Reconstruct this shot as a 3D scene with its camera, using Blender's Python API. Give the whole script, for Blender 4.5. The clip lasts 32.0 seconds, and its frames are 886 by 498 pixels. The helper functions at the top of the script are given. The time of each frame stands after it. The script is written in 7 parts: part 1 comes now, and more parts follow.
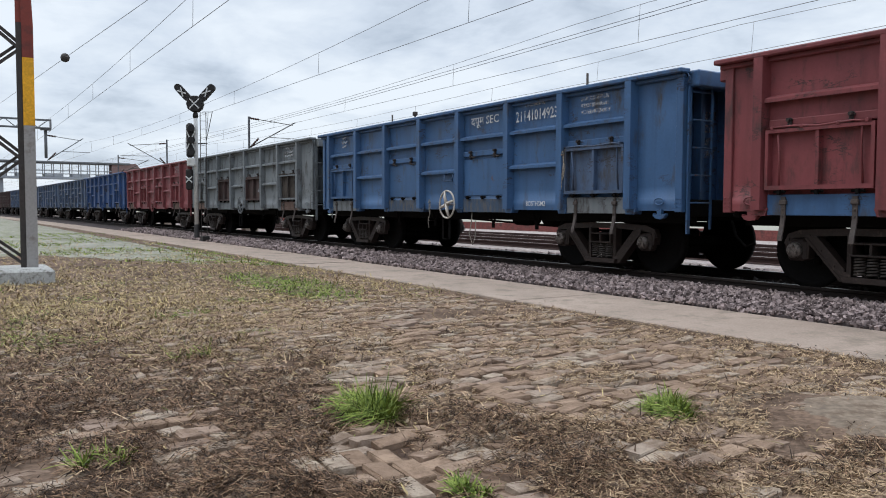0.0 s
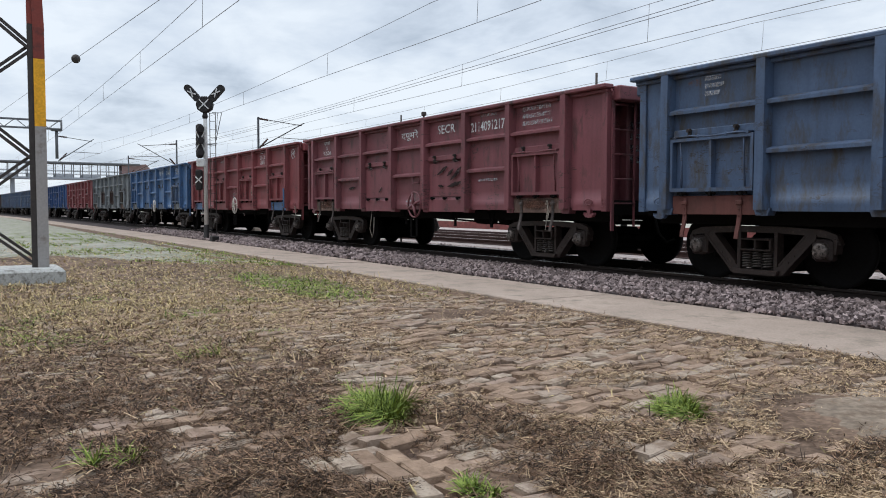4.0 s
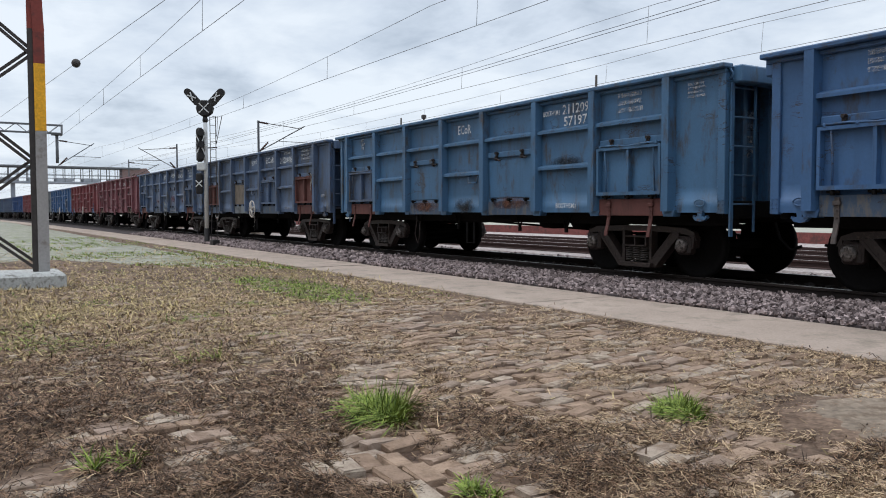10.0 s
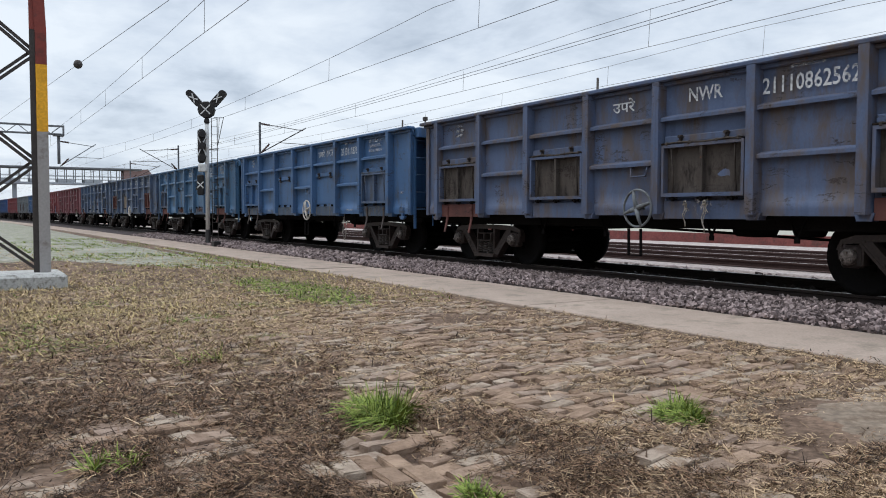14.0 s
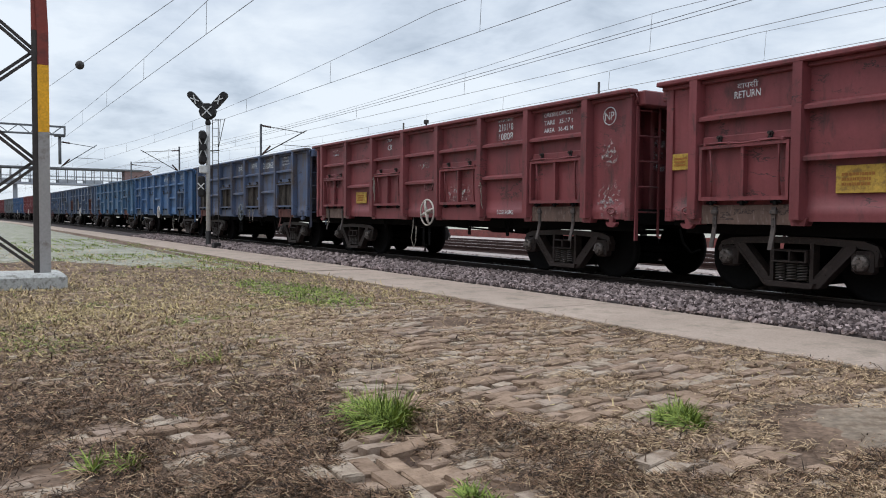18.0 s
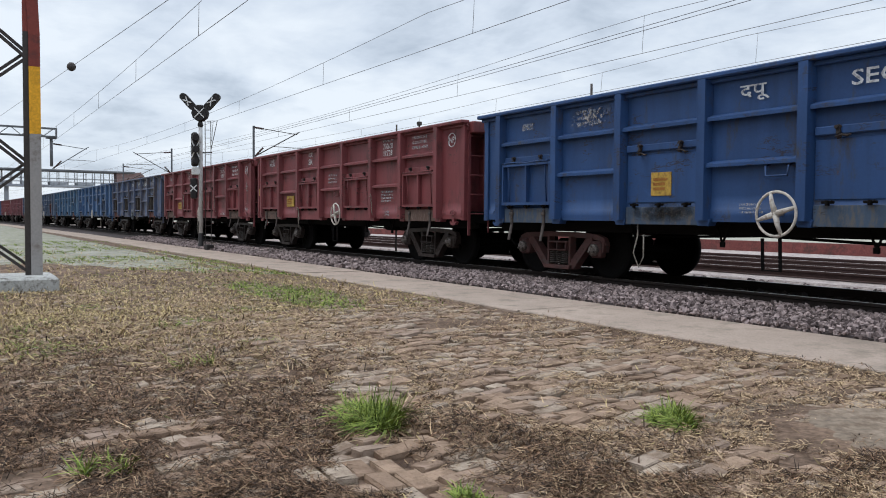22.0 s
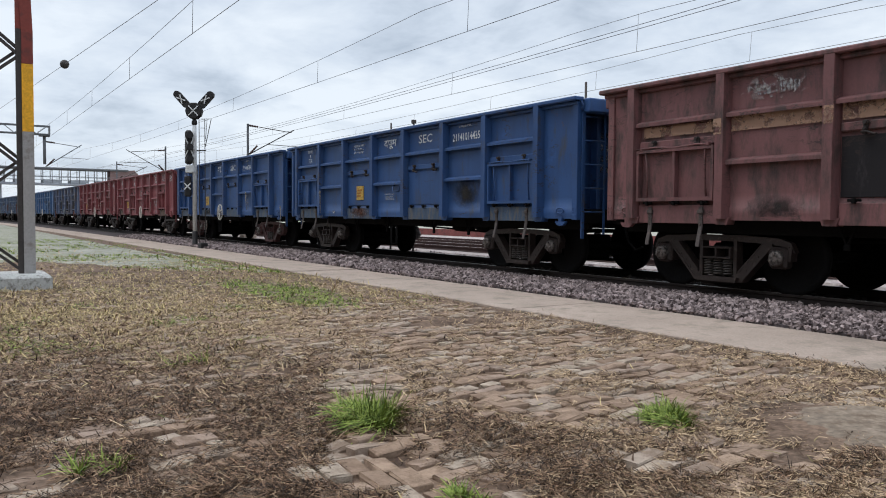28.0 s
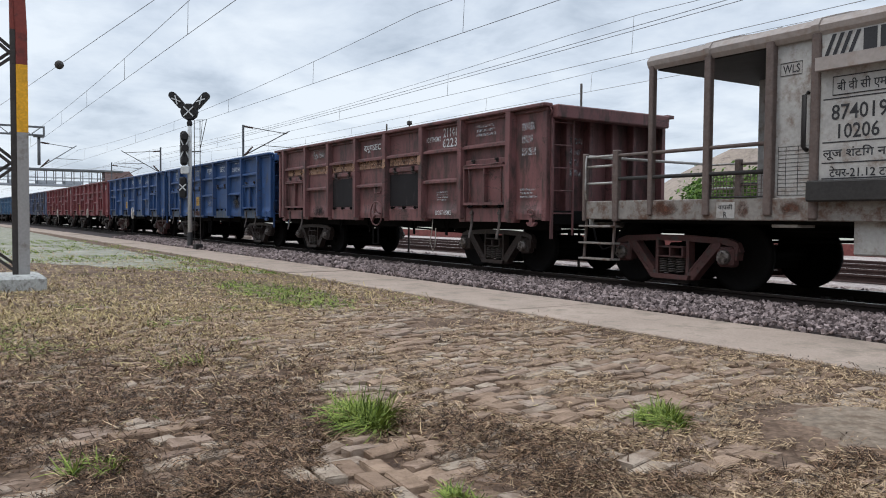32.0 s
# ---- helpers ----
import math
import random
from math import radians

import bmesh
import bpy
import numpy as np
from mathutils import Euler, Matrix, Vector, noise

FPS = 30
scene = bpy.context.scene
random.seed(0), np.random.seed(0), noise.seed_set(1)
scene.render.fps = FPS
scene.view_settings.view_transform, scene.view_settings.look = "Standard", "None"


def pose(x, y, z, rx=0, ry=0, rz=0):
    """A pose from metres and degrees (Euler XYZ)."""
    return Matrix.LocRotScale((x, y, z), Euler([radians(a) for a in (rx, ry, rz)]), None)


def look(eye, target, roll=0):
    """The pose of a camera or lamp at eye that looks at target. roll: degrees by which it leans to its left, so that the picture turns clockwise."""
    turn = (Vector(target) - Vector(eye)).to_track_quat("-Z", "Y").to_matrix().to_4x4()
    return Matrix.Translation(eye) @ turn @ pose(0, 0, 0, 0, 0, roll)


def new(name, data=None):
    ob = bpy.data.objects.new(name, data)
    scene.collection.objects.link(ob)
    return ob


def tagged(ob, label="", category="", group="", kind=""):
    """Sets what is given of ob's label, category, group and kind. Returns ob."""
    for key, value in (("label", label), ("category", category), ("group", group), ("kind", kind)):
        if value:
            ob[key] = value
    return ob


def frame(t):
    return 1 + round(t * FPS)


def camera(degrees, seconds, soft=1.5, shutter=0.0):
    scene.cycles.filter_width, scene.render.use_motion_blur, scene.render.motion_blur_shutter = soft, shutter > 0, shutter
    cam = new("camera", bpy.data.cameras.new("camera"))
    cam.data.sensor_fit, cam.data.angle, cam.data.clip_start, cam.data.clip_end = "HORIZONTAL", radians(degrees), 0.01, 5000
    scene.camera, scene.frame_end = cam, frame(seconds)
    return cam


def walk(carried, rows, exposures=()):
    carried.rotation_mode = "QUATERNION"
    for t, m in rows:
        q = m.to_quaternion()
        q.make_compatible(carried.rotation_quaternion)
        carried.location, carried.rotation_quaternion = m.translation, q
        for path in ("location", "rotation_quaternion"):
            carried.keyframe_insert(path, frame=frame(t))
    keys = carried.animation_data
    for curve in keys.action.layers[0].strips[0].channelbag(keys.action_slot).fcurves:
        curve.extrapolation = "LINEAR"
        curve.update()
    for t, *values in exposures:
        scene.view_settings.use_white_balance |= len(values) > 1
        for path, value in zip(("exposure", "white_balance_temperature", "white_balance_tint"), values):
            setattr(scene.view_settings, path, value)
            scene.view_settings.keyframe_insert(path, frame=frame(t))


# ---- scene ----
# The eye stands still at hand height and only turns: seconds, turn left of the track's normal, tilt, roll.
EYE = Vector((0.0, 0.0, 1.30))
TURNS = [
    (0, 32.160, 2.971, 0.184), (0.5, 31.940, 2.977, 0.155), (1, 31.936, 2.981, 0.171), (1.5, 31.872, 3.009, 0.249), (2, 31.817, 3.028, 0.257),
    (2.5, 31.706, 3.027, 0.261), (3, 31.639, 2.987, 0.215), (3.5, 31.553, 2.987, 0.169), (5.5, 31.547, 2.880, 0.125), (6, 31.855, 2.878, 0.062),
    (6.5, 31.933, 2.815, 0.045), (7, 31.798, 2.826, 0.037), (7.5, 31.633, 2.838, 0.043), (8, 31.506, 2.865, -0.051), (8.5, 31.424, 2.818, -0.069),
    (9, 31.715, 2.798, -0.035), (9.5, 31.820, 2.759, -0.061), (10, 31.487, 2.765, -0.082), (10.5, 31.723, 2.725, -0.112), (11, 31.693, 2.689, -0.153),
    (11.5, 31.852, 2.690, -0.080), (12, 31.559, 2.681, -0.055), (12.5, 31.572, 2.673, -0.089), (13, 31.807, 2.651, -0.055), (13.5, 31.557, 2.612, 0.026),
    (14, 31.418, 2.612, 0.113), (14.5, 31.362, 2.575, 0.267), (16.5, 31.356, 2.436, 0.460), (17, 31.360, 2.423, 0.490), (17.5, 31.375, 2.378, 0.531),
    (18, 31.405, 2.393, 0.493), (18.5, 31.453, 2.371, 0.490), (19, 31.532, 2.346, 0.487), (19.5, 31.587, 2.321, 0.460), (20, 31.637, 2.322, 0.467),
    (20.5, 31.702, 2.318, 0.459), (21, 31.776, 2.301, 0.415), (21.5, 31.801, 2.259, 0.410), (22, 31.895, 2.267, 0.422), (22.5, 31.976, 2.234, 0.444),
    (23, 32.018, 2.255, 0.404), (23.5, 32.115, 2.208, 0.437), (24, 32.161, 2.181, 0.410), (24.5, 32.275, 2.176, 0.412), (25, 32.412, 2.230, 0.444),
    (25.5, 32.537, 2.271, 0.451), (27.5, 32.422, 2.403, 0.453), (28, 32.292, 2.394, 0.439), (28.5, 32.201, 2.371, 0.423), (29, 32.199, 2.319, 0.473),
    (29.5, 32.192, 2.293, 0.504), (30, 32.208, 2.258, 0.503), (30.5, 32.333, 2.243, 0.547), (31, 32.488, 2.238, 0.558), (31.5, 32.610, 2.221, 0.541),
    (32, 32.618, 2.301, 0.479),
]


def sight(turn, tilt, roll):
    a, b = radians(turn), radians(tilt)
    way = Vector((-math.cos(a) * math.cos(b), math.sin(a) * math.cos(b), -math.sin(b)))
    return look(EYE, EYE + way * 10, roll)


cam = camera(58.68, 32.0, soft=1.0)
walk(cam, [(t, sight(a, b, c)) for t, a, b, c in TURNS])

# How far the train has rolled, in metres, at each time.
TRAVEL = [
    (0, 0.00), (0.5, 3.78), (1, 7.53), (2, 14.91), (3, 22.18), (6, 42.75), (7, 49.28), (7.5, 52.51),
    (8, 55.70), (9, 61.94), (10, 68.06), (11, 74.02), (12, 79.78), (13, 85.42), (14, 90.86), (17, 106.18),
    (18, 111.11), (19, 115.82), (20, 120.60), (21, 125.10), (22, 129.47), (23, 133.74), (24, 137.86), (25, 141.89),
    (28, 153.26), (29, 156.97), (30, 160.59), (31, 164.18), (32, 167.68),
]

# ---- light: a bright overcast sky ----
world = bpy.data.worlds.new("overcast")
scene.world = world
world.use_nodes = True
SUN_TURN, SUN_HEIGHT = radians(-150), radians(64)


def sky_nodes():
    nt = world.node_tree
    nt.nodes.clear()
    N, L = nt.nodes.new, nt.links.new
    out, bg = N("ShaderNodeOutputWorld"), N("ShaderNodeBackground")
    sky = N("ShaderNodeTexSky")
    sky.sky_type, sky.sun_disc = "NISHITA", False
    sky.sun_elevation, sky.sun_rotation = SUN_HEIGHT, SUN_TURN
    dim = N("ShaderNodeVectorMath")
    dim.operation = "SCALE"
    dim.inputs["Scale"].default_value = 0.12
    L(sky.outputs[0], dim.inputs[0])
    co = N("ShaderNodeTexCoord")
    # flatten the dome so that clouds stretch towards the horizon
    sep, div, com = N("ShaderNodeSeparateXYZ"), N("ShaderNodeMath"), N("ShaderNodeVectorMath")
    L(co.outputs["Generated"], sep.inputs[0])
    add = N("ShaderNodeMath")
    add.operation = "ADD"
    add.inputs[1].default_value = 0.22
    L(sep.outputs["Z"], add.inputs[0])
    mx = N("ShaderNodeMath")
    mx.operation = "MAXIMUM"
    mx.inputs[1].default_value = 0.08
    L(add.outputs[0], mx.inputs[0])
    div.operation = "DIVIDE"
    div.inputs[0].default_value = 1.0
    L(mx.outputs[0], div.inputs[1])
    com.operation = "SCALE"
    L(co.outputs["Generated"], com.inputs[0])
    L(div.outputs[0], com.inputs["Scale"])
    big, small = N("ShaderNodeTexNoise"), N("ShaderNodeTexNoise")
    for n, s, d in ((big, 1.15, 6.0), (small, 3.1, 7.0)):
        n.inputs["Scale"].default_value = s
        n.inputs["Detail"].default_value = d
        n.inputs["Roughness"].default_value = 0.56
        n.inputs["Distortion"].default_value = 0.25
        L(com.outputs[0], n.inputs["Vector"])
    mixn = N("ShaderNodeMix")
    mixn.inputs["Factor"].default_value = 0.45
    L(big.outputs[0], mixn.inputs["A"])
    L(small.outputs[0], mixn.inputs["B"])
    ramp = N("ShaderNodeValToRGB")
    e = ramp.color_ramp.elements
    e[0].position, e[0].color = 0.36, (0.47, 0.55, 0.66, 1)
    e[1].position, e[1].color = 0.58, (0.88, 0.955, 1.04, 1)
    m = e.new(0.47)
    m.color = (0.705, 0.79, 0.905, 1)
    L(mixn.outputs[0], ramp.inputs[0])
    cover = N("ShaderNodeMix")
    cover.data_type = "RGBA"
    cover.inputs["Factor"].default_value = 0.9
    L(dim.outputs[0], cover.inputs["A"])
    L(ramp.outputs[0], cover.inputs["B"])
    lift = N("ShaderNodeMapRange")
    lift.inputs["From Min"].default_value, lift.inputs["From Max"].default_value = 0.30, 0.95
    lift.inputs["To Min"].default_value, lift.inputs["To Max"].default_value = 1.0, 2.3
    L(sep.outputs["Z"], lift.inputs["Value"])
    zen = N("ShaderNodeVectorMath")
    zen.operation = "SCALE"
    L(cover.outputs["Result"], zen.inputs[0])
    L(lift.outputs[0], zen.inputs["Scale"])
    L(zen.outputs[0], bg.inputs["Color"])
    bg.inputs["Strength"].default_value = 1.0
    L(bg.outputs[0], out.inputs[0])


sky_nodes()
sun = new("sun", bpy.data.lights.new("sun", "SUN"))
sun.data.energy, sun.data.angle, sun.data.color = 1.3, radians(22), (1.0, 0.96, 0.9)
sun.matrix_world = look((10 * math.sin(SUN_TURN), 10 * math.cos(SUN_TURN), 30 + 10 * math.tan(SUN_HEIGHT)), (0, 0, 30))
scene.view_settings.exposure = 0.0

# ---- materials ----
MATS = {}
RUST = (0.105, 0.05, 0.032)


def material(name, base, rough=0.8, metal=0.0, grain=30.0, vary=0.25, stain=None, stain_amount=0.0, stain_scale=1.2,
             bump=0.25, streak=False, edge=None, spread=0.0, gloss=0.25):
    """A painted, rusty or mineral surface: base colour, fine grain, large patches, stains and relief, in metres."""
    if name in MATS:
        return MATS[name]
    mat = bpy.data.materials.new(name)
    mat.use_nodes = True
    nt = mat.node_tree
    N, L = nt.nodes.new, nt.links.new
    bsdf = nt.nodes["Principled BSDF"]
    bsdf.inputs["Metallic"].default_value = metal
    bsdf.inputs["Specular IOR Level"].default_value = gloss
    co = N("ShaderNodeTexCoord")
    mapping = N("ShaderNodeMapping")
    L(co.outputs["Object"], mapping.inputs["Vector"])
    info = N("ShaderNodeObjectInfo")
    shift = N("ShaderNodeVectorMath")
    shift.operation = "SCALE"
    shift.inputs[0].default_value = (37.0, 11.0, 23.0)
    L(info.outputs["Random"], shift.inputs["Scale"])
    L(shift.outputs[0], mapping.inputs["Location"])
    fine, wide = N("ShaderNodeTexNoise"), N("ShaderNodeTexNoise")
    fine.inputs["Scale"].default_value, fine.inputs["Detail"].default_value = grain, 6
    wide.inputs["Scale"].default_value, wide.inputs["Detail"].default_value = stain_scale, 5
    wide.inputs["Roughness"].default_value = 0.62
    L(mapping.outputs[0], fine.inputs["Vector"])
    if streak:
        st = N("ShaderNodeMapping")
        st.inputs["Scale"].default_value = (1.25, 1.25, 0.4)
        L(mapping.outputs[0], st.inputs["Vector"])
        L(st.outputs[0], wide.inputs["Vector"])
    else:
        L(mapping.outputs[0], wide.inputs["Vector"])

    def scaled(colour, k):
        return tuple(min(1.0, c * k) for c in colour) + (1.0,)

    shade = N("ShaderNodeMix")
    shade.data_type = "RGBA"
    shade.inputs["A"].default_value, shade.inputs["B"].default_value = scaled(base, 1 - vary), scaled(base, 1 + vary)
    sum1 = N("ShaderNodeMath")
    sum1.operation = "ADD"
    calm = N("ShaderNodeMapRange")
    k = 0.3 if streak else 1.0
    calm.inputs["To Min"].default_value, calm.inputs["To Max"].default_value = 0.5 - 0.5 * k, 0.5 + 0.5 * k
    L(fine.outputs[0], calm.inputs["Value"])
    L(calm.outputs[0], sum1.inputs[0])
    L(wide.outputs[0], sum1.inputs[1])
    half = N("ShaderNodeMapRange")
    half.inputs["From Min"].default_value, half.inputs["From Max"].default_value = 0.72, 1.28
    L(sum1.outputs[0], half.inputs["Value"])
    L(half.outputs[0], shade.inputs["Factor"])
    colour = shade.outputs["Result"]
    if spread:
        hue = N("ShaderNodeHueSaturation")
        r = N("ShaderNodeMapRange")
        r.inputs["To Min"].default_value, r.inputs["To Max"].default_value = 1 - spread, 1 + spread
        L(info.outputs["Random"], r.inputs["Value"])
        L(r.outputs[0], hue.inputs["Value"])
        L(colour, hue.inputs["Color"])
        colour = hue.outputs[0]
    if stain:
        cut = N("ShaderNodeMapRange")
        cut.inputs["From Min"].default_value = 0.62 - 0.3 * stain_amount
        cut.inputs["From Max"].default_value = 0.78 - 0.3 * stain_amount
        second = N("ShaderNodeTexNoise")
        second.inputs["Scale"].default_value, second.inputs["Detail"].default_value = stain_scale * 2.7, 8
        second.inputs["Roughness"].default_value = 0.7
        if streak:
            L(st.outputs[0], second.inputs["Vector"])
        else:
            L(mapping.outputs[0], second.inputs["Vector"])
        L(second.outputs[0], cut.inputs["Value"])
        mix = N("ShaderNodeMix")
        mix.data_type = "RGBA"
        L(cut.outputs[0], mix.inputs["Factor"])
        L(colour, mix.inputs["A"])
        mix.inputs["B"].default_value = (*stain, 1)
        colour = mix.outputs["Result"]
    if streak:
        scuff = N("ShaderNodeTexNoise")
        scuff.inputs["Scale"].default_value, scuff.inputs["Detail"].default_value = 2.2, 9
        scuff.inputs["Roughness"].default_value = 0.72
        L(mapping.outputs[0], scuff.inputs["Vector"])
        bite = N("ShaderNodeMapRange")
        bite.inputs["From Min"].default_value, bite.inputs["From Max"].default_value = 0.655, 0.72
        L(scuff.outputs[0], bite.inputs["Value"])
        worn = N("ShaderNodeMix")
        worn.data_type = "RGBA"
        L(bite.outputs[0], worn.inputs["Factor"])
        L(colour, worn.inputs["A"])
        worn.inputs["B"].default_value = (*RUST, 1)
        colour = worn.outputs["Result"]
        pale = N("ShaderNodeMapRange")
        pale.inputs["From Min"].default_value, pale.inputs["From Max"].default_value = 0.40, 0.26
        pale.inputs["To Max"].default_value = 0.3
        L(scuff.outputs[0], pale.inputs["Value"])
        chalk = N("ShaderNodeMix")
        chalk.data_type = "RGBA"
        L(pale.outputs[0], chalk.inputs["Factor"])
        L(colour, chalk.inputs["A"])
        chalk.inputs["B"].default_value = scaled(base, 2.2)
        colour = chalk.outputs["Result"]
        # scrapes and torn seams: thin broken lines, mostly level
        tear, level, ridge, line, where, mask, torn = N("ShaderNodeTexNoise"), N("ShaderNodeMapping"), N("ShaderNodeMath"), N("ShaderNodeMapRange"), N("ShaderNodeTexNoise"), N("ShaderNodeMapRange"), N("ShaderNodeMix")
        level.inputs["Scale"].default_value = (1.1, 1.1, 3.6)
        L(mapping.outputs[0], level.inputs["Vector"])
        L(level.outputs[0], tear.inputs["Vector"])
        tear.inputs["Scale"].default_value, tear.inputs["Detail"].default_value, tear.inputs["Roughness"].default_value = 1.0, 8, 0.66
        ridge.operation = "COMPARE"
        ridge.inputs[1].default_value, ridge.inputs[2].default_value = 0.5, 0.010
        L(tear.outputs[0], ridge.inputs[0])
        L(mapping.outputs[0], where.inputs["Vector"])
        where.inputs["Scale"].default_value, where.inputs["Detail"].default_value = 1.3, 3
        mask.inputs["From Min"].default_value, mask.inputs["From Max"].default_value, mask.inputs["To Max"].default_value = 0.54, 0.62, 0.85
        L(where.outputs[0], mask.inputs["Value"])
        line.inputs["To Max"].default_value = 1.0
        both = N("ShaderNodeMath")
        both.operation = "MULTIPLY"
        L(ridge.outputs[0], line.inputs["Value"])
        L(line.outputs[0], both.inputs[0])
        L(mask.outputs[0], both.inputs[1])
        torn.data_type = "RGBA"
        L(both.outputs[0], torn.inputs["Factor"])
        L(colour, torn.inputs["A"])
        torn.inputs["B"].default_value = (0.03, 0.022, 0.02, 1)
        colour = torn.outputs["Result"]
        # rain runs: narrow upright streaks
        runs, thin, wash, vary2 = N("ShaderNodeTexNoise"), N("ShaderNodeMapping"), N("ShaderNodeMapRange"), N("ShaderNodeMix")
        thin.inputs["Scale"].default_value = (6.0, 6.0, 0.35)
        L(mapping.outputs[0], thin.inputs["Vector"])
        L(thin.outputs[0], runs.inputs["Vector"])
        runs.inputs["Scale"].default_value, runs.inputs["Detail"].default_value = 1.0, 5
        wash.inputs["From Min"].default_value, wash.inputs["From Max"].default_value = 0.54, 0.74
        wash.inputs["To Max"].default_value = 0.38
        L(runs.outputs[0], wash.inputs["Value"])
        vary2.data_type = "RGBA"
        L(wash.outputs[0], vary2.inputs["Factor"])
        L(colour, vary2.inputs["A"])
        vary2.inputs["B"].default_value = scaled(base, 0.45)
        colour = vary2.outputs["Result"]
    L(colour, bsdf.inputs["Base Color"])
    rr = N("ShaderNodeMapRange")
    rr.inputs["To Min"].default_value, rr.inputs["To Max"].default_value = max(0.05, rough - 0.12), min(1, rough + 0.12)
    L(wide.outputs[0], rr.inputs["Value"])
    L(rr.outputs[0], bsdf.inputs["Roughness"])
    if bump:
        b = N("ShaderNodeBump")
        b.inputs["Strength"].default_value, b.inputs["Distance"].default_value = bump, 0.01
        L(sum1.outputs[0], b.inputs["Height"])
        L(b.outputs[0], bsdf.inputs["Normal"])
    MATS[name] = mat
    return mat


GRIME = (0.045, 0.042, 0.04)
PAINT = {
    "blue": material("paint_blue", (0.037, 0.092, 0.198), 0.48, gloss=0.4, stain=GRIME, stain_amount=0.26, streak=True, vary=0.24, spread=0.06),
    "navy": material("paint_navy", (0.021, 0.057, 0.155), 0.5, gloss=0.3, stain=GRIME, stain_amount=0.22, streak=True, vary=0.26, spread=0.06),
    "slate": material("paint_slate", (0.054, 0.087, 0.153), 0.5, gloss=0.4, stain=GRIME, stain_amount=0.46, streak=True, vary=0.36, spread=0.06),
    "grey": material("paint_grey", (0.15, 0.166, 0.178), 0.65, stain=GRIME, stain_amount=0.4, streak=True, vary=0.2, spread=0.06),
    "red": material("paint_red", (0.168, 0.042, 0.0465), 0.55, gloss=0.35, stain=(0.07, 0.03, 0.03), stain_amount=0.30, streak=True, vary=0.26, spread=0.06),
    "maroon": material("paint_maroon", (0.150, 0.049, 0.058), 0.55, gloss=0.35, stain=(0.05, 0.028, 0.028), stain_amount=0.28, streak=True, vary=0.28, spread=0.06),
    "brown": material("paint_brown", (0.142, 0.062, 0.062), 0.6, gloss=0.35, stain=(0.05, 0.032, 0.03), stain_amount=0.50, streak=True, vary=0.30, spread=0.06),
    "azure": material("paint_azure", (0.042, 0.105, 0.193), 0.5, gloss=0.4, stain=GRIME, stain_amount=0.32, streak=True, vary=0.28, spread=0.04),
    "worn": material("paint_worn", (0.070, 0.096, 0.165), 0.6, stain=(0.088, 0.073, 0.071), stain_amount=0.55, stain_scale=0.6, streak=True, vary=0.3, spread=0.05),
    "rust": material("paint_rust", (0.100, 0.040, 0.035), 0.8, stain=(0.06, 0.03, 0.025), stain_amount=0.4, streak=True, vary=0.25),
    "tan": material("paint_tan", (0.15, 0.125, 0.10), 0.8, stain=(0.07, 0.05, 0.04), stain_amount=0.45, streak=True, vary=0.25),
    "soot": material("paint_soot", (0.066, 0.057, 0.051), 0.75, stain=(0.02, 0.017, 0.016), stain_amount=0.42, stain_scale=2.2, streak=True, vary=0.3, gloss=0.08),
    "tar": material("paint_tar", (0.014, 0.0125, 0.014), 0.7, stain=(0.045, 0.04, 0.042), stain_amount=0.08, streak=True, vary=0.3, gloss=0.15),
    "pale": material("paint_pale", (0.31, 0.285, 0.25), 0.8, stain=(0.13, 0.11, 0.09), stain_amount=0.5, stain_scale=8),
    "plate": material("sill_plate_worn", (0.046, 0.072, 0.115), 0.7, stain=(0.10, 0.095, 0.09), stain_amount=0.5, stain_scale=3.5, streak=True, vary=0.3),
    "drip": material("sill_drip", (0.105, 0.068, 0.056), 0.8, stain=(0.21, 0.17, 0.145), stain_amount=0.3, stain_scale=4.5, streak=True, vary=0.35),
    "dark": material("paint_dark", (0.058, 0.036, 0.034), 0.7, stain=GRIME, stain_amount=0.4, streak=True, vary=0.2, spread=0.06),
}
# Base darkened for shade under the bodies; lighter patches stand in for highlights.
IRON = material("running_gear", (0.024, 0.0165, 0.0145), 0.55, stain=(0.075, 0.052, 0.043), stain_amount=0.22, grain=40, stain_scale=5, gloss=0.3)
GEAR_RED = material("running_gear_red", (0.068, 0.031, 0.029), 0.7, stain=GRIME, stain_amount=0.35, grain=40, stain_scale=3)
# Near black: the shade beneath and between wagons is put into this colour.
BLACK = material("black_gear_shade", (0.007, 0.0065, 0.0065), 0.8, grain=30, stain_scale=3, gloss=0.05)
STEEL = material("worn_steel", (0.30, 0.29, 0.28), 0.38, metal=0.9, grain=60, stain_scale=4, bump=0.1)
# Rust of the near rails, darkened to hold the train's shade.
RAIL_SIDE = material("shaded_rail_rust", (0.022, 0.016, 0.014), 0.85, grain=50, stain_scale=5)
WHITE = material("white_paint", (0.62, 0.62, 0.6), 0.6, stain=(0.25, 0.2, 0.17), stain_amount=0.25, stain_scale=5)
YELLOW = material("yellow_paint", (0.72, 0.36, 0.025), 0.6, stain=(0.3, 0.16, 0.03), stain_amount=0.2, stain_scale=2)
NOTICE = material("notice_yellow", (0.40, 0.255, 0.05), 0.6, stain=(0.2, 0.12, 0.04), stain_amount=0.45, stain_scale=5)
CONCRETE = material("concrete", (0.335, 0.268, 0.222), 0.95, gloss=0.12, grain=45, vary=0.2, stain=(0.22, 0.185, 0.15), stain_amount=0.4, stain_scale=0.9, bump=0.35)


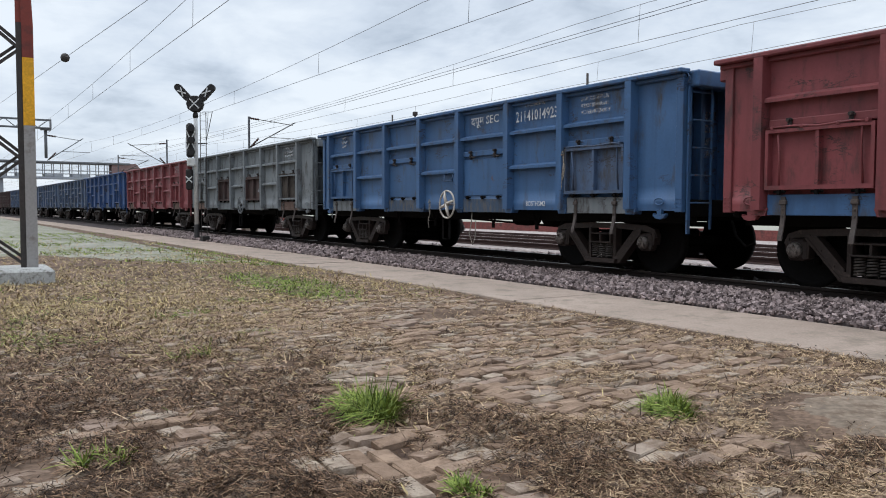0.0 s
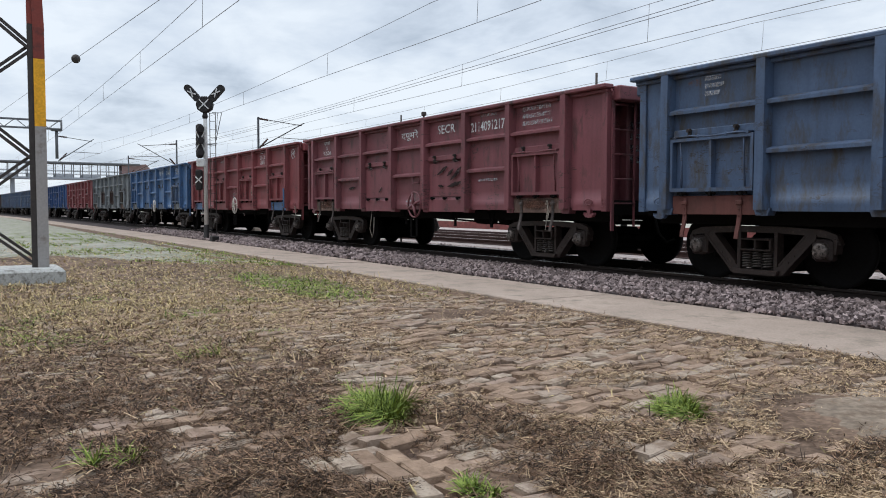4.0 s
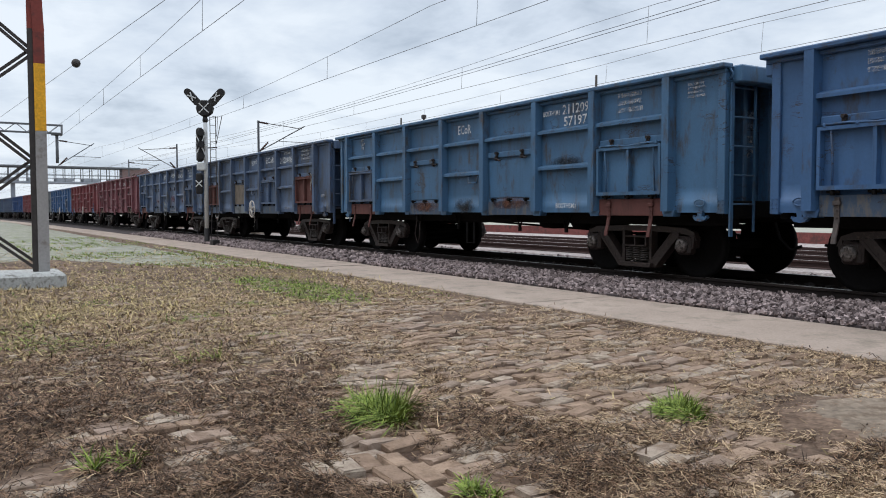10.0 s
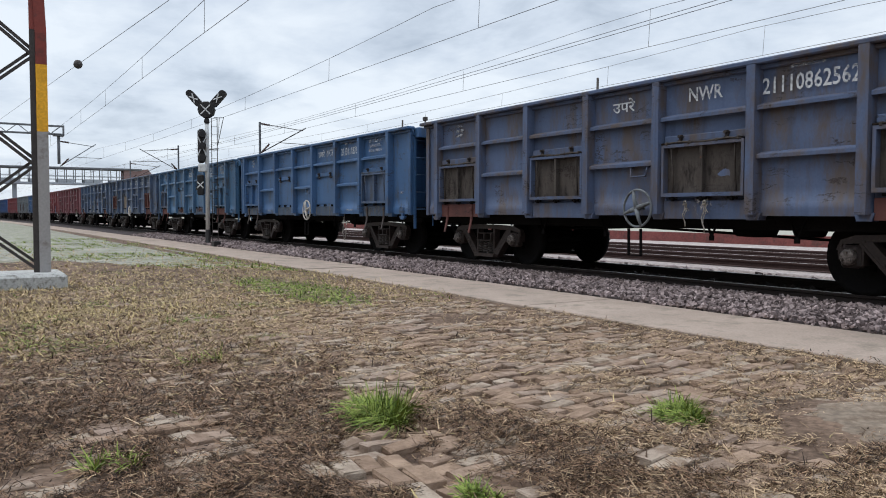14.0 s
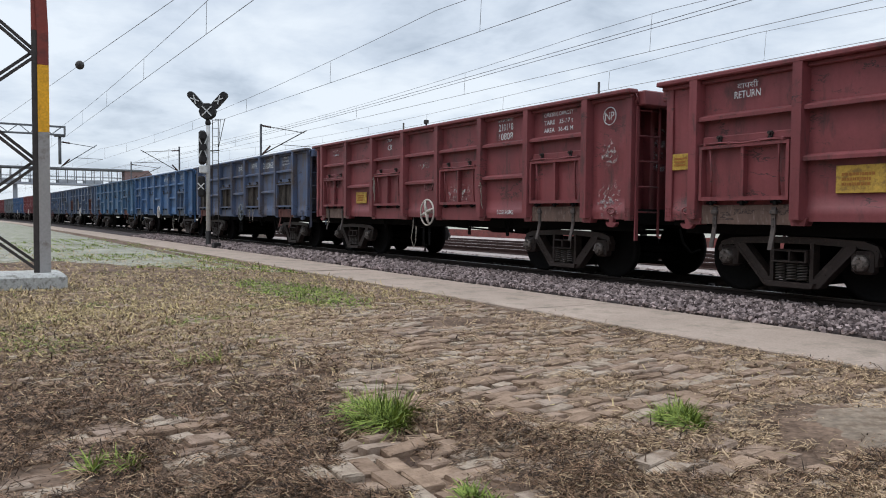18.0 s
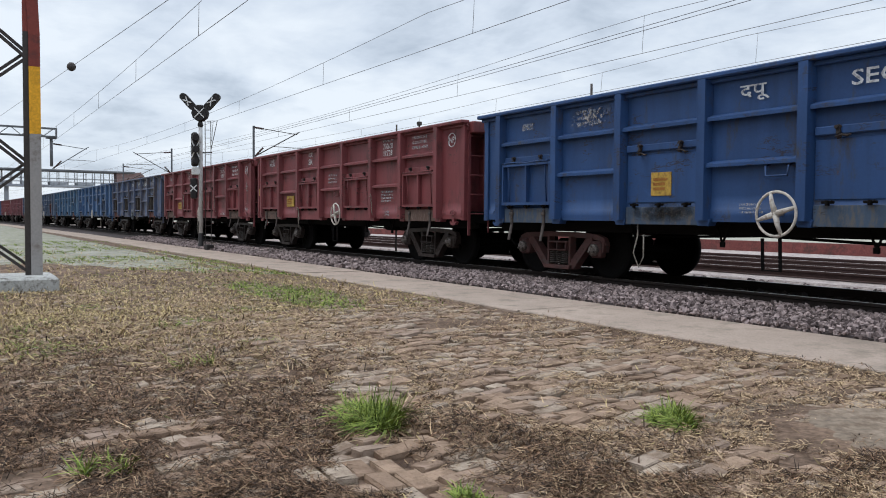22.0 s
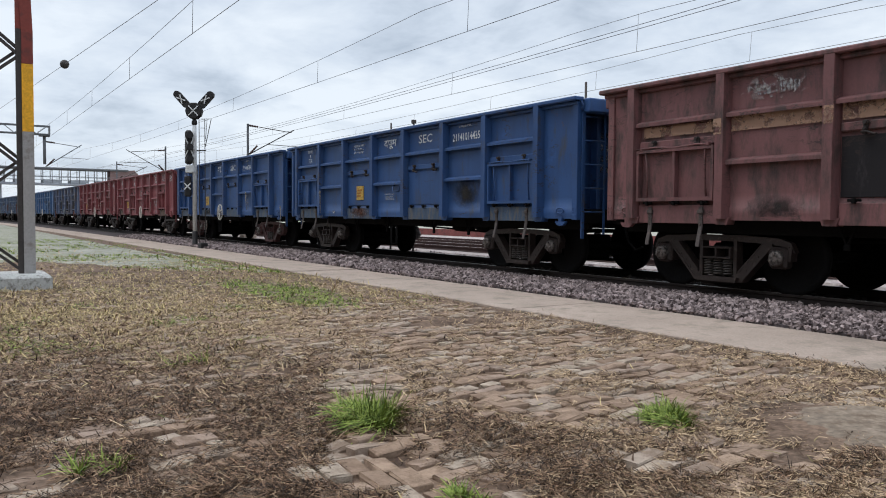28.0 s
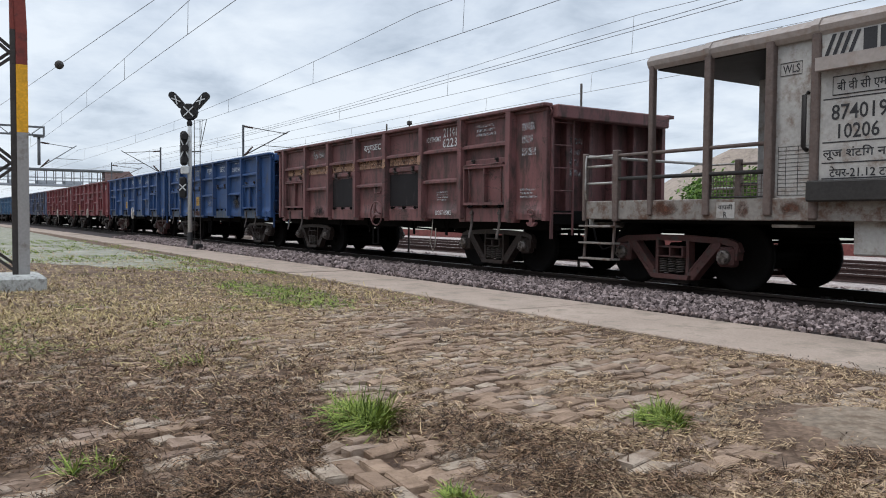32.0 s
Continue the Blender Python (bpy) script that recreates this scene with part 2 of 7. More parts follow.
CAPS = material("axle_cap", (0.14, 0.12, 0.11), 0.45, metal=0.3, stain=(0.022, 0.018, 0.016), stain_amount=0.55, grain=40, stain_scale=9)


def coat(name, colour, cover=0.6, scale=3.0, fade=True, low=0.34, high=0.62):
    """A worn film of paint, rust or dirt: broken by noise and, with fade, thinning out to its rim."""
    mat = bpy.data.materials.new(name)
    mat.use_nodes = True
    nt = mat.node_tree
    N, L = nt.nodes.new, nt.links.new
    b = nt.nodes["Principled BSDF"]
    b.inputs["Roughness"].default_value = 0.8
    b.inputs["Specular IOR Level"].default_value = 0.2
    co, nz, info = N("ShaderNodeTexCoord"), N("ShaderNodeTexNoise"), N("ShaderNodeObjectInfo")
    push = N("ShaderNodeVectorMath")
    push.operation = "MULTIPLY_ADD"
    L(info.outputs["Random"], push.inputs[0])
    push.inputs[1].default_value = (31.0, 17.0, 43.0)
    L(co.outputs["Object"], push.inputs[2])
    nz.inputs["Scale"].default_value, nz.inputs["Detail"].default_value, nz.inputs["Roughness"].default_value = scale, 9, 0.68
    L(push.outputs[0], nz.inputs["Vector"])
    cut = N("ShaderNodeMapRange")
    cut.inputs["From Min"].default_value, cut.inputs["From Max"].default_value = low, high
    cut.inputs["To Max"].default_value = cover
    L(nz.outputs[0], cut.inputs["Value"])
    out = cut.outputs[0]
    if fade:
        mid, dist, rim, mul = N("ShaderNodeVectorMath"), N("ShaderNodeVectorMath"), N("ShaderNodeMapRange"), N("ShaderNodeMath")
        mid.operation, dist.operation, mul.operation = "MULTIPLY_ADD", "LENGTH", "MULTIPLY"
        mid.inputs[1].default_value, mid.inputs[2].default_value = (1, 0, 1), (-0.5, 0, -0.5)
        L(co.outputs["Generated"], mid.inputs[0])
        L(mid.outputs[0], dist.inputs[0])
        rim.inputs["From Min"].default_value, rim.inputs["From Max"].default_value = 0.5, 0.12
        L(dist.outputs["Value"], rim.inputs["Value"])
        L(rim.outputs[0], mul.inputs[0])
        L(out, mul.inputs[1])
        out = mul.outputs[0]
    L(out, b.inputs["Alpha"])
    b.inputs["Base Color"].default_value = (*colour, 1)
    return mat


LETTER = coat("stencil_white", (0.56, 0.58, 0.59), 0.92, 11.0, False, 0.30, 0.52)
SMEAR = {
    "scuff_red": coat("scuff_red", (0.15, 0.058, 0.06), 0.6, 4.0),
    "scuff_rust": coat("scuff_rust", (0.10, 0.045, 0.03), 0.9, 6.0),
    "scuff_pale": coat("scuff_pale", (0.40, 0.38, 0.37), 0.8, 13.0, True, 0.53, 0.60),
    "scuff_tan": coat("scuff_tan", (0.33, 0.205, 0.145), 0.75, 5.0, False, 0.38, 0.52),
    "scuff_blue": coat("scuff_blue", (0.04, 0.10, 0.21), 0.9, 7.0, False, 0.30, 0.45),
    "scuff_soot": coat("scuff_soot", (0.02, 0.018, 0.017), 0.85, 3.0),
}


# ---- mesh kit ----
class Shape:
    """Collects faces; every piece keeps its own vertices."""

    def __init__(self):
        self.v, self.f, self.smooth = [], [], []

    def add(self, verts, faces, smooth=False):
        o = len(self.v)
        self.v += [tuple(p) for p in verts]
        self.f += [tuple(i + o for i in q) for q in faces]
        self.smooth += [smooth] * len(faces)
        return self

    def box(self, x0, x1, y0, y1, z0, z1, c=0.0):
        """A block, its upright and level edges chamfered by c."""
        if c <= 0:
            v = [(x, y, z) for z in (z0, z1) for x, y in ((x0, y0), (x1, y0), (x1, y1), (x0, y1))]
            return self.add(v, [(3, 2, 1, 0), (4, 5, 6, 7), (0, 1, 5, 4), (1, 2, 6, 5), (2, 3, 7, 6), (3, 0, 4, 7)])
        c = min(c, (x1 - x0) * 0.45, (y1 - y0) * 0.45, (z1 - z0) * 0.45)
        v, rings = [], []
        for z, k in ((z0, c), (z0 + c, 0), (z1 - c, 0), (z1, c)):
            ring = [(x0 + c + 0, y0 + k), (x1 - c, y0 + k), (x1 - k, y0 + c), (x1 - k, y1 - c),
                    (x1 - c, y1 - k), (x0 + c, y1 - k), (x0 + k, y1 - c), (x0 + k, y0 + c)]
            rings.append(len(v))
            v += [(x, y, z) for x, y in ring]
        f = [tuple(range(7, -1, -1)), tuple(range(24, 32))]
        for a in rings[:-1]:
            for i in range(8):
                j = (i + 1) % 8
                f.append((a + i, a + j, a + 8 + j, a + 8 + i))
        return self.add(v, f)

    def tube(self, path, r, n=8, closed=False, caps=True, smooth=True):
        pts = [Vector(p) for p in path]
        rs = r if isinstance(r, (list, tuple)) else [r] * len(pts)
        v, m = [], len(pts)
        up = Vector((0.12, 0.31, 0.94)).normalized()
        for i, p in enumerate(pts):
            if closed:
                d = pts[(i + 1) % m] - pts[i - 1]
            else:
                d = pts[min(i + 1, m - 1)] - pts[max(i - 1, 0)]
            d.normalize()
            a = d.cross(up)
            if a.length < 0.05:
                a = d.cross(Vector((1, 0, 0)))
            a.normalize()
            b = d.cross(a)
            v += [p + (a * math.cos(t) + b * math.sin(t)) * rs[i] for t in (2 * math.pi * k / n for k in range(n))]
        f = []
        for i in range(m if closed else m - 1):
            o, q = i * n, ((i + 1) % m) * n
            f += [(o + k, q + k, q + (k + 1) % n, o + (k + 1) % n) for k in range(n)]
        self.add(v, f, smooth)
        if caps and not closed:
            o = len(self.v) - len(v)
            self.f += [tuple(o + k for k in range(n)), tuple(o + (m - 1) * n + k for k in range(n - 1, -1, -1))]
            self.smooth += [False, False]
        return self

    def bar(self, p, q, w, h):
        """A straight flat bar from p to q, w across and h deep."""
        p, q = Vector(p), Vector(q)
        d = (q - p).normalized()
        a = d.cross(Vector((0, 0, 1)))
        if a.length < 0.01:
            a = Vector((1, 0, 0))
        a.normalize()
        b = a.cross(d)
        v = [e + a * i * w / 2 + b * j * h / 2 for e in (p, q) for i, j in ((-1, -1), (1, -1), (1, 1), (-1, 1))]
        return self.add(v, [(3, 2, 1, 0), (4, 5, 6, 7), (0, 1, 5, 4), (1, 2, 6, 5), (2, 3, 7, 6), (3, 0, 4, 7)])

    def prism(self, outline, y0, y1, smooth=False):
        """An outline in x and z, pulled from y0 to y1."""
        n = len(outline)
        v = [(x, y, z) for y in (y0, y1) for x, z in outline]
        f = [tuple(range(n)), tuple(range(2 * n - 1, n - 1, -1))]
        f += [(i, i + n, (i + 1) % n + n, (i + 1) % n) for i in range(n)]
        return self.add(v, f, smooth)

    def lathe(self, profile, n=24, axis="y", at=(0, 0, 0)):
        """Radius and offset pairs, turned round an axis."""
        v, m = [], len(profile)
        for r, o in profile:
            for k in range(n):
                t = 2 * math.pi * k / n
                a, b = r * math.cos(t), r * math.sin(t)
                p = {"y": (a, o, b), "x": (o, a, b), "z": (a, b, o)}[axis]
                v.append((p[0] + at[0], p[1] + at[1], p[2] + at[2]))
        f = [(i * n + k, i * n + (k + 1) % n, (i + 1) * n + (k + 1) % n, (i + 1) * n + k) for i in range(m - 1) for k in range(n)]
        self.add(v, f, True)
        o = len(self.v) - len(v)
        self.f += [tuple(o + k for k in range(n - 1, -1, -1)), tuple(o + (m - 1) * n + k for k in range(n))]
        self.smooth += [False, False]
        return self

    def mesh(self, name, *mats):
        me = bpy.data.meshes.new(name)
        me.from_pydata(self.v, [], self.f)
        bm = bmesh.new()
        bm.from_mesh(me)
        bmesh.ops.recalc_face_normals(bm, faces=bm.faces)
        bm.to_mesh(me)
        bm.free()
        me.polygons.foreach_set("use_smooth", self.smooth)
        for m in mats:
            me.materials.append(m)
        return me


STORE = {}


def shared(key, make, mat):
    """The mesh for a key, built once."""
    if (key, mat.name) not in STORE:
        STORE[key, mat.name] = make().mesh(str(key if isinstance(key, str) else key[0]), mat)
    return STORE[key, mat.name]


def part(name, mesh, parent, at=(0, 0, 0), turn=(0, 0, 0), label=""):
    ob = new(name, mesh)
    ob.parent = parent
    ob.matrix_basis = pose(*at, *turn)
    return tagged(ob, label)


def thing(name, shape, mat, label, category, group="", kind="", at=(0, 0, 0), turn=(0, 0, 0)):
    ob = new(name, shape.mesh(name, mat) if shape else None)
    ob.matrix_basis = pose(*at, *turn)
    return tagged(ob, label, category, group, kind)

# ---- the line: a track on a very wide curve ----
RAIL_TOP = 0.26
CENTRE = 10.73
BEND = -0.000305


def line_y(x, offset=0.0):
    x = max(-330.0, min(x, 330.0))
    return CENTRE + offset + BEND * x * x / 2


def stations(a, b, fine=2.0):
    """Steps along the line, close near the eye and wide far off."""
    xs, x = [], a
    while x < b:
        xs.append(x)
        x += fine + abs(x) * 0.05
    return xs + [b]


def strip(section, a, b, fine=2.0, close=True):
    """A section of (offset, height) pairs swept along the line."""
    s, xs, n = Shape(), stations(a, b, fine), len(section)
    v = [(x, line_y(x, o), z) for x in xs for o, z in section]
    f = []
    for i in range(len(xs) - 1):
        for k in range(n if close else n - 1):
            j = (k + 1) % n
            f.append((i * n + k, i * n + j, (i + 1) * n + j, (i + 1) * n + k))
    if close:
        f += [tuple(range(n)), tuple(range((len(xs) - 1) * n, len(xs) * n))[::-1]]
    return s.add(v, f)


def rail_section(o, top=RAIL_TOP):
    half = [(0.034, 0.0), (0.036, -0.012), (0.034, -0.036), (0.010, -0.048), (0.009, -0.128), (0.068, -0.146), (0.068, -0.156)]
    return [(o + a, top + b) for a, b in half] + [(o - a, top + b) for a, b in reversed(half)]


EARTH = material("dry_earth", (0.15, 0.102, 0.073), 0.95, grain=26, vary=0.5, stain=(0.05, 0.031, 0.022), stain_amount=0.5, stain_scale=1.1, bump=0.8, gloss=0.15)
# Bed colour kept dark to paint in the shade between loose stones.
STONE = material("ballast_stone", (0.05, 0.04, 0.04), 0.9, grain=26, vary=0.45, stain=(0.05, 0.04, 0.04), stain_amount=0.4, stain_scale=6, bump=0.9)
# Paler than the near heads: the sky's reflection is painted into the colour.
FAR_HEAD = material("far_rail_head_sheen", (0.46, 0.41, 0.38), 0.5, metal=0.3, grain=50, stain_scale=5)
FAR_RAIL = material("far_rail_rust", (0.058, 0.036, 0.033), 0.85, grain=50, stain_scale=5)
PALE_STONE = material("dusty_ballast", (0.36, 0.31, 0.29), 0.9, grain=22, vary=0.4, stain=(0.2, 0.16, 0.15), stain_amount=0.45, stain_scale=3, bump=0.9)


def quick(name, verts, faces, mat, smooth=False):
    """A large mesh straight from arrays of vertices and equal-sized faces."""
    me = bpy.data.meshes.new(name)
    verts, faces = np.asarray(verts, float), np.asarray(faces, int)
    k = faces.shape[1]
    me.vertices.add(len(verts))
    me.vertices.foreach_set("co", verts.ravel())
    me.loops.add(faces.size)
    me.loops.foreach_set("vertex_index", faces.ravel())
    me.polygons.add(len(faces))
    me.polygons.foreach_set("loop_start", np.arange(len(faces)) * k)
    me.polygons.foreach_set("use_smooth", np.full(len(faces), smooth))
    me.update(calc_edges=True)
    me.materials.append(mat)
    return me


def bumps(x, y):
    """Height of the trodden earth near the eye."""
    if x < -40 or x > 12 or y < -8 or y > 6.9:
        return 0.0
    fade = min(1.0, (40 + x) / 8, (12 - x) / 4, (y + 8) / 3, max(0.0, (6.75 - y) / 0.5))
    h = 0.036 * noise.noise((x * 0.55, y * 0.55, 3.1)) + 0.028 * noise.noise((x * 2.1, y * 2.1, 7.7)) + 0.010 * noise.noise((x * 6.3, y * 6.3, 1.2))
    return fade * (h - 0.004)


def hollow(x, y):
    """How far the earth lies below the bricks: deep joints here, silted up there."""
    if not (-12.5 < x < 0.8 and 0.0 < y < 6.3):
        return 0.0
    fade = min(1.0, (x + 12.5) / 3.0, y / 0.4, (6.3 - y) / 0.3)
    silt = max(0.0, 1 - ((x + 2.7) / 0.9) ** 2 - ((y - 4.75) / 0.65) ** 2)
    return fade * max(0.0, 0.028 + 0.035 * noise.noise((x * 0.9, y * 0.9, 44.0))) * (1 - min(1.0, 3 * silt)) - 0.022 * min(1.0, 2 * silt)


def build_land():
    # one sheet to the horizon, fine underfoot
    far = [26, 45, 80, 140, 260, 500, 1000, 2200]
    xs = [-m for m in reversed(far)] + [-20 + 0.13 * i for i in range(170)] + [3, 6, 10, 16] + far
    ys = [-m for m in reversed(far)] + [-16, -10, -6, -3, -1.5] + [-0.6 + 0.12 * i for i in range(61)] + [7.2, 9, 12, 16] + far
    v = [(x, y, bumps(x, y) - hollow(x, y)) for x in xs for y in ys]
    n = len(ys)
    f = [(i * n + j, (i + 1) * n + j, (i + 1) * n + j + 1, i * n + j + 1) for i in range(len(xs) - 1) for j in range(n - 1)]
    ground = new("ground", quick("ground", v, f, EARTH, True))
    tagged(ground, "dry brown earth with worn dead grass", "ground", kind="structure")
    # path of cast slabs beside the ballast
    path = tagged(new("pavement"), "pale worn concrete path in long cast slabs", "path", kind="structure")
    x, rnd = 9.0, random.Random(2)
    while x > -150:
        length = rnd.uniform(3.6, 4.6) * (1 if x > -60 else 4)
        q = [x - 0.008, x - length / 2, x - length + 0.008]
        near = [-4.08 + rnd.uniform(-0.03, 0.03) for _ in q]
        lift = 0.03 + rnd.uniform(-0.006, 0.008)
        v = [(a, line_y(a, o), z) for a, n in zip(q, near) for o, z in ((n, -0.1), (n, lift - 0.012), (n + 0.015, lift), (-2.47, lift), (-2.45, lift - 0.015), (-2.45, -0.1))]
        f = [(i * 6 + j, i * 6 + (j + 1) % 6, i * 6 + 6 + (j + 1) % 6, i * 6 + 6 + j) for i in (0, 1) for j in range(6)] + [tuple(range(6)), tuple(range(12, 18))]
        part("slab", Shape().add(v, f).mesh("slab", CONCRETE), path)
        x -= length
    s = strip([(-4.05, -0.1), (-4.05, 0.02), (-2.45, 0.02), (-2.45, -0.1)], -330, -150)
    part("far_path", s.mesh("far_path", CONCRETE), path)
    # mossy paved apron farther down the line
    s, rnd = Shape(), random.Random(8)
    xs, ys = [-150, -110, -80, -60, -48, -40, -33, -28, -25, -23], [-3.0, 0.0, 2.0, 3.2, 4.2, 5.2, 6.0]
    v = [(a + (rnd.uniform(-1, 1.5) + max(0.0, c - 1.0) * 1.1 if a > -30 else 0), (c if c < 6 else line_y(a, -4.12)), 0.012 if 0 < j < 6 and i < 9 else -0.02) for i, a in enumerate(xs) for j, c in enumerate(ys)]
    m = len(ys)
    s.add(v, [(i * m + j, (i + 1) * m + j, (i + 1) * m + j + 1, i * m + j + 1) for i in range(len(xs) - 1) for j in range(m - 1)])
    thing("apron", s, material("mossy_paving", (0.26, 0.25, 0.215), 0.95, grain=5, vary=0.35, stain=(0.15, 0.165, 0.075), stain_amount=0.5, stain_scale=0.8, bump=0.4, gloss=0.12), "pale paved apron with moss and thin grass", "paving", kind="structure")
    thing("yard_floor", strip([(2.0, -0.12), (2.0, 0.015), (10.75, 0.015), (11.2, 0.17), (13.29, 0.20), (13.29, -0.12)], -330, 150), PALE_STONE, "pale dusty stone between the yard tracks", "ballast", kind="structure")
    for dy, a, b in ((0.0, -330, 215), (5.17, -330, 215), (8.87, -330, 215)):
        low = 0.03 if dy == 0 else 0.0
        s = strip([(dy - (2.47 if dy == 0 else 1.85), -0.15), (dy - (2.44 if dy == 0 else 1.83), low + 0.02), (dy - 1.75, 0.09), (dy + 1.75, 0.10), (dy + 1.83, 0.02), (dy + 1.85, -0.15)], a, b)
        thing("ballast_bed", s, STONE if dy == 0 else PALE_STONE, "grey and mauve crushed stone track ballast", "ballast", kind="structure")
        for side in (-0.873, 0.873):
            s = strip(rail_section(dy + side), a, b)
            rail = thing("rail", s, RAIL_SIDE if dy == 0 else FAR_RAIL, "rusty steel rail with a bright worn top", "rail", "running rails", kind="structure")
            top = strip([(dy + side - 0.026, RAIL_TOP + 0.001), (dy + side - 0.026, RAIL_TOP + 0.003), (dy + side + 0.026, RAIL_TOP + 0.003), (dy + side + 0.026, RAIL_TOP + 0.001)], a, b)
            part("rail_head", top.mesh("rail_head", STEEL if dy == 0 else FAR_HEAD), rail, label="polished running surface")


def silt_patch():
    """Grey trodden silt that has washed over the bricks."""
    s, n, m = Shape(), 20, 14
    v = []
    for i in range(n):
        for j in range(m):
            x, y = -3.9 + 2.4 * i / (n - 1), 3.95 + 1.75 * j / (m - 1)
            r = ((x + 2.7) / 0.95) ** 2 + ((y - 4.8) / 0.62) ** 2 + 0.8 * noise.noise((x * 2.3, y * 2.3, 8.0))
            v.append((x, y, bumps(x, y) + 0.030 - 0.05 * max(0.0, r - 0.35)))
    s.add(v, [(i * m + j, (i + 1) * m + j, (i + 1) * m + j + 1, i * m + j + 1) for i in range(n - 1) for j in range(m - 1)], True)
    thing("silt", s, material("grey_silt", (0.205, 0.162, 0.124), 0.95, grain=22, vary=0.4, stain=(0.13, 0.096, 0.07), stain_amount=0.5, stain_scale=2.5, bump=0.6, gloss=0.12), "smooth grey trodden silt over the bricks", "silt", kind="structure")


build_land()
silt_patch()

# ---- the train ----
PITCH, BODY, FIRST = 13.729, 12.96, -7.27
HALF = BODY / 2
POSTS = [0.6, 2.27, 3.86, 5.52, 7.10, 8.80, 10.35, 11.98]
POSTS = [p - HALF - 0.02 for p in POSTS]
STRAP = material("strap_iron", (0.062, 0.052, 0.049), 0.65, stain=(0.10, 0.075, 0.06), stain_amount=0.3, grain=40, stain_scale=6)
HASP = material("hasp_iron", (0.022, 0.018, 0.017), 0.6, stain=(0.07, 0.045, 0.038), stain_amount=0.35, grain=40, stain_scale=8)
CREAM = material("cream_wheel", (0.46, 0.43, 0.39), 0.6, stain=(0.2, 0.15, 0.12), stain_amount=0.3, stain_scale=6)
FADED = coat("faded_stencil", (0.42, 0.43, 0.45), 0.55, 20.0, False, 0.42, 0.60)
STROKE = coat("black_brush", (0.022, 0.014, 0.014), 0.92, 9.0, False, 0.30, 0.48)
RUSTY = material("rust_print", (0.28, 0.12, 0.03), 0.8, bump=0)
SILL, TOP = 1.01, 3.10


def bogie_frame_shape():
    """A cast three-piece bogie side frame: top chord, two slim diagonals with proud flanges, columns and pedestal jaws, in x and z."""
    s = Shape()
    s.prism([(-1.22, 0.58), (-1.16, 0.71), (-0.98, 0.77), (-0.35, 0.80), (0.35, 0.80), (0.98, 0.77), (1.16, 0.71), (1.22, 0.58), (1.15, 0.58), (1.08, 0.66), (0.76, 0.69), (0.30, 0.71), (-0.30, 0.71), (-0.76, 0.69), (-1.08, 0.66), (-1.15, 0.58)], -0.05, 0.05)
    for k in (-1, 1):
        s.prism([(k * 0.90, 0.69), (k * 0.76, 0.69), (k * 0.355, 0.26), (k * 0.30, 0.24), (k * 0.30, 0.13), (k * 0.42, 0.13)], -0.072, 0.072)
        s.prism([(k * 0.905, 0.66), (k * 0.875, 0.68), (k * 0.385, 0.155), (k * 0.40, 0.125)], -0.08, 0.08)
        s.prism([(k * 0.755, 0.69), (k * 0.73, 0.69), (k * 0.345, 0.28), (k * 0.36, 0.26)], -0.078, 0.078)
        s.prism([(k * 0.325, 0.72), (k * 0.27, 0.72), (k * 0.27, 0.16), (k * 0.325, 0.16)], -0.07, 0.07)
        s.prism([(k * 0.89, 0.70), (k * 0.83, 0.70), (k * 0.845, 0.40), (k * 0.88, 0.38)], -0.07, 0.07)
        s.prism([(k * 1.19, 0.64), (k * 1.13, 0.66), (k * 1.14, 0.46), (k * 1.17, 0.46)], -0.07, 0.07)
        for q in (0.2, 0.45, 0.7):
            x, z = k * (0.42 + 0.36 * q), 0.24 + 0.38 * q
            s.box(x - 0.012, x + 0.012, -0.084, 0.084, z - 0.012, z + 0.012)
    s.prism([(-0.37, 0.195), (0.37, 0.195), (0.34, 0.125), (-0.34, 0.125)], -0.13, 0.13)
    # the bolster's end, with two pockets
    s.box(-0.25, 0.25, -0.10, 0.10, 0.60, 0.63, 0.008).box(-0.26, 0.26, -0.14, 0.14, 0.455, 0.48, 0.008)
    for x in (-0.24, 0.0, 0.24):
        s.box(x - 0.014, x + 0.014, -0.12, 0.12, 0.475, 0.61)
    return s


def coil_shape(r=0.066, wire=0.0135, turns=6.5, h=0.245):
    n = int(turns * 9)
    return Shape().tube([(r * math.cos(2 * math.pi * turns * i / n), r * math.sin(2 * math.pi * turns * i / n), h * i / n) for i in range(n + 1)], wire, 5)


def wheelset_shape():
    s = Shape()
    for k in (-1, 1):
        y = k * 0.84
        s.lathe([(0.10, y - 0.07), (0.42, y - 0.035), (0.44, y - 0.065), (0.525, y - k * 0.0 - 0.065), (0.50, y + 0.065), (0.44, y + 0.07), (0.41, y + 0.02), (0.16, y + 0.045), (0.10, y + 0.08)], 28)
    s.lathe([(0.08, -1.2), (0.085, 1.2)], 12)
    for k in (-1, 1):
        for a in range(4):
            t = a * math.pi / 2
            s.box(0.24 * math.cos(t) - 0.03, 0.24 * math.cos(t) + 0.03, k * 0.88, k * 0.88 + 0.03, 0.24 * math.sin(t) - 0.03, 0.24 * math.sin(t) + 0.03)
    return s


def axle_box_shape():
    return Shape().box(-0.13, 0.13, -0.09, 0.09, -0.14, 0.15, 0.035)


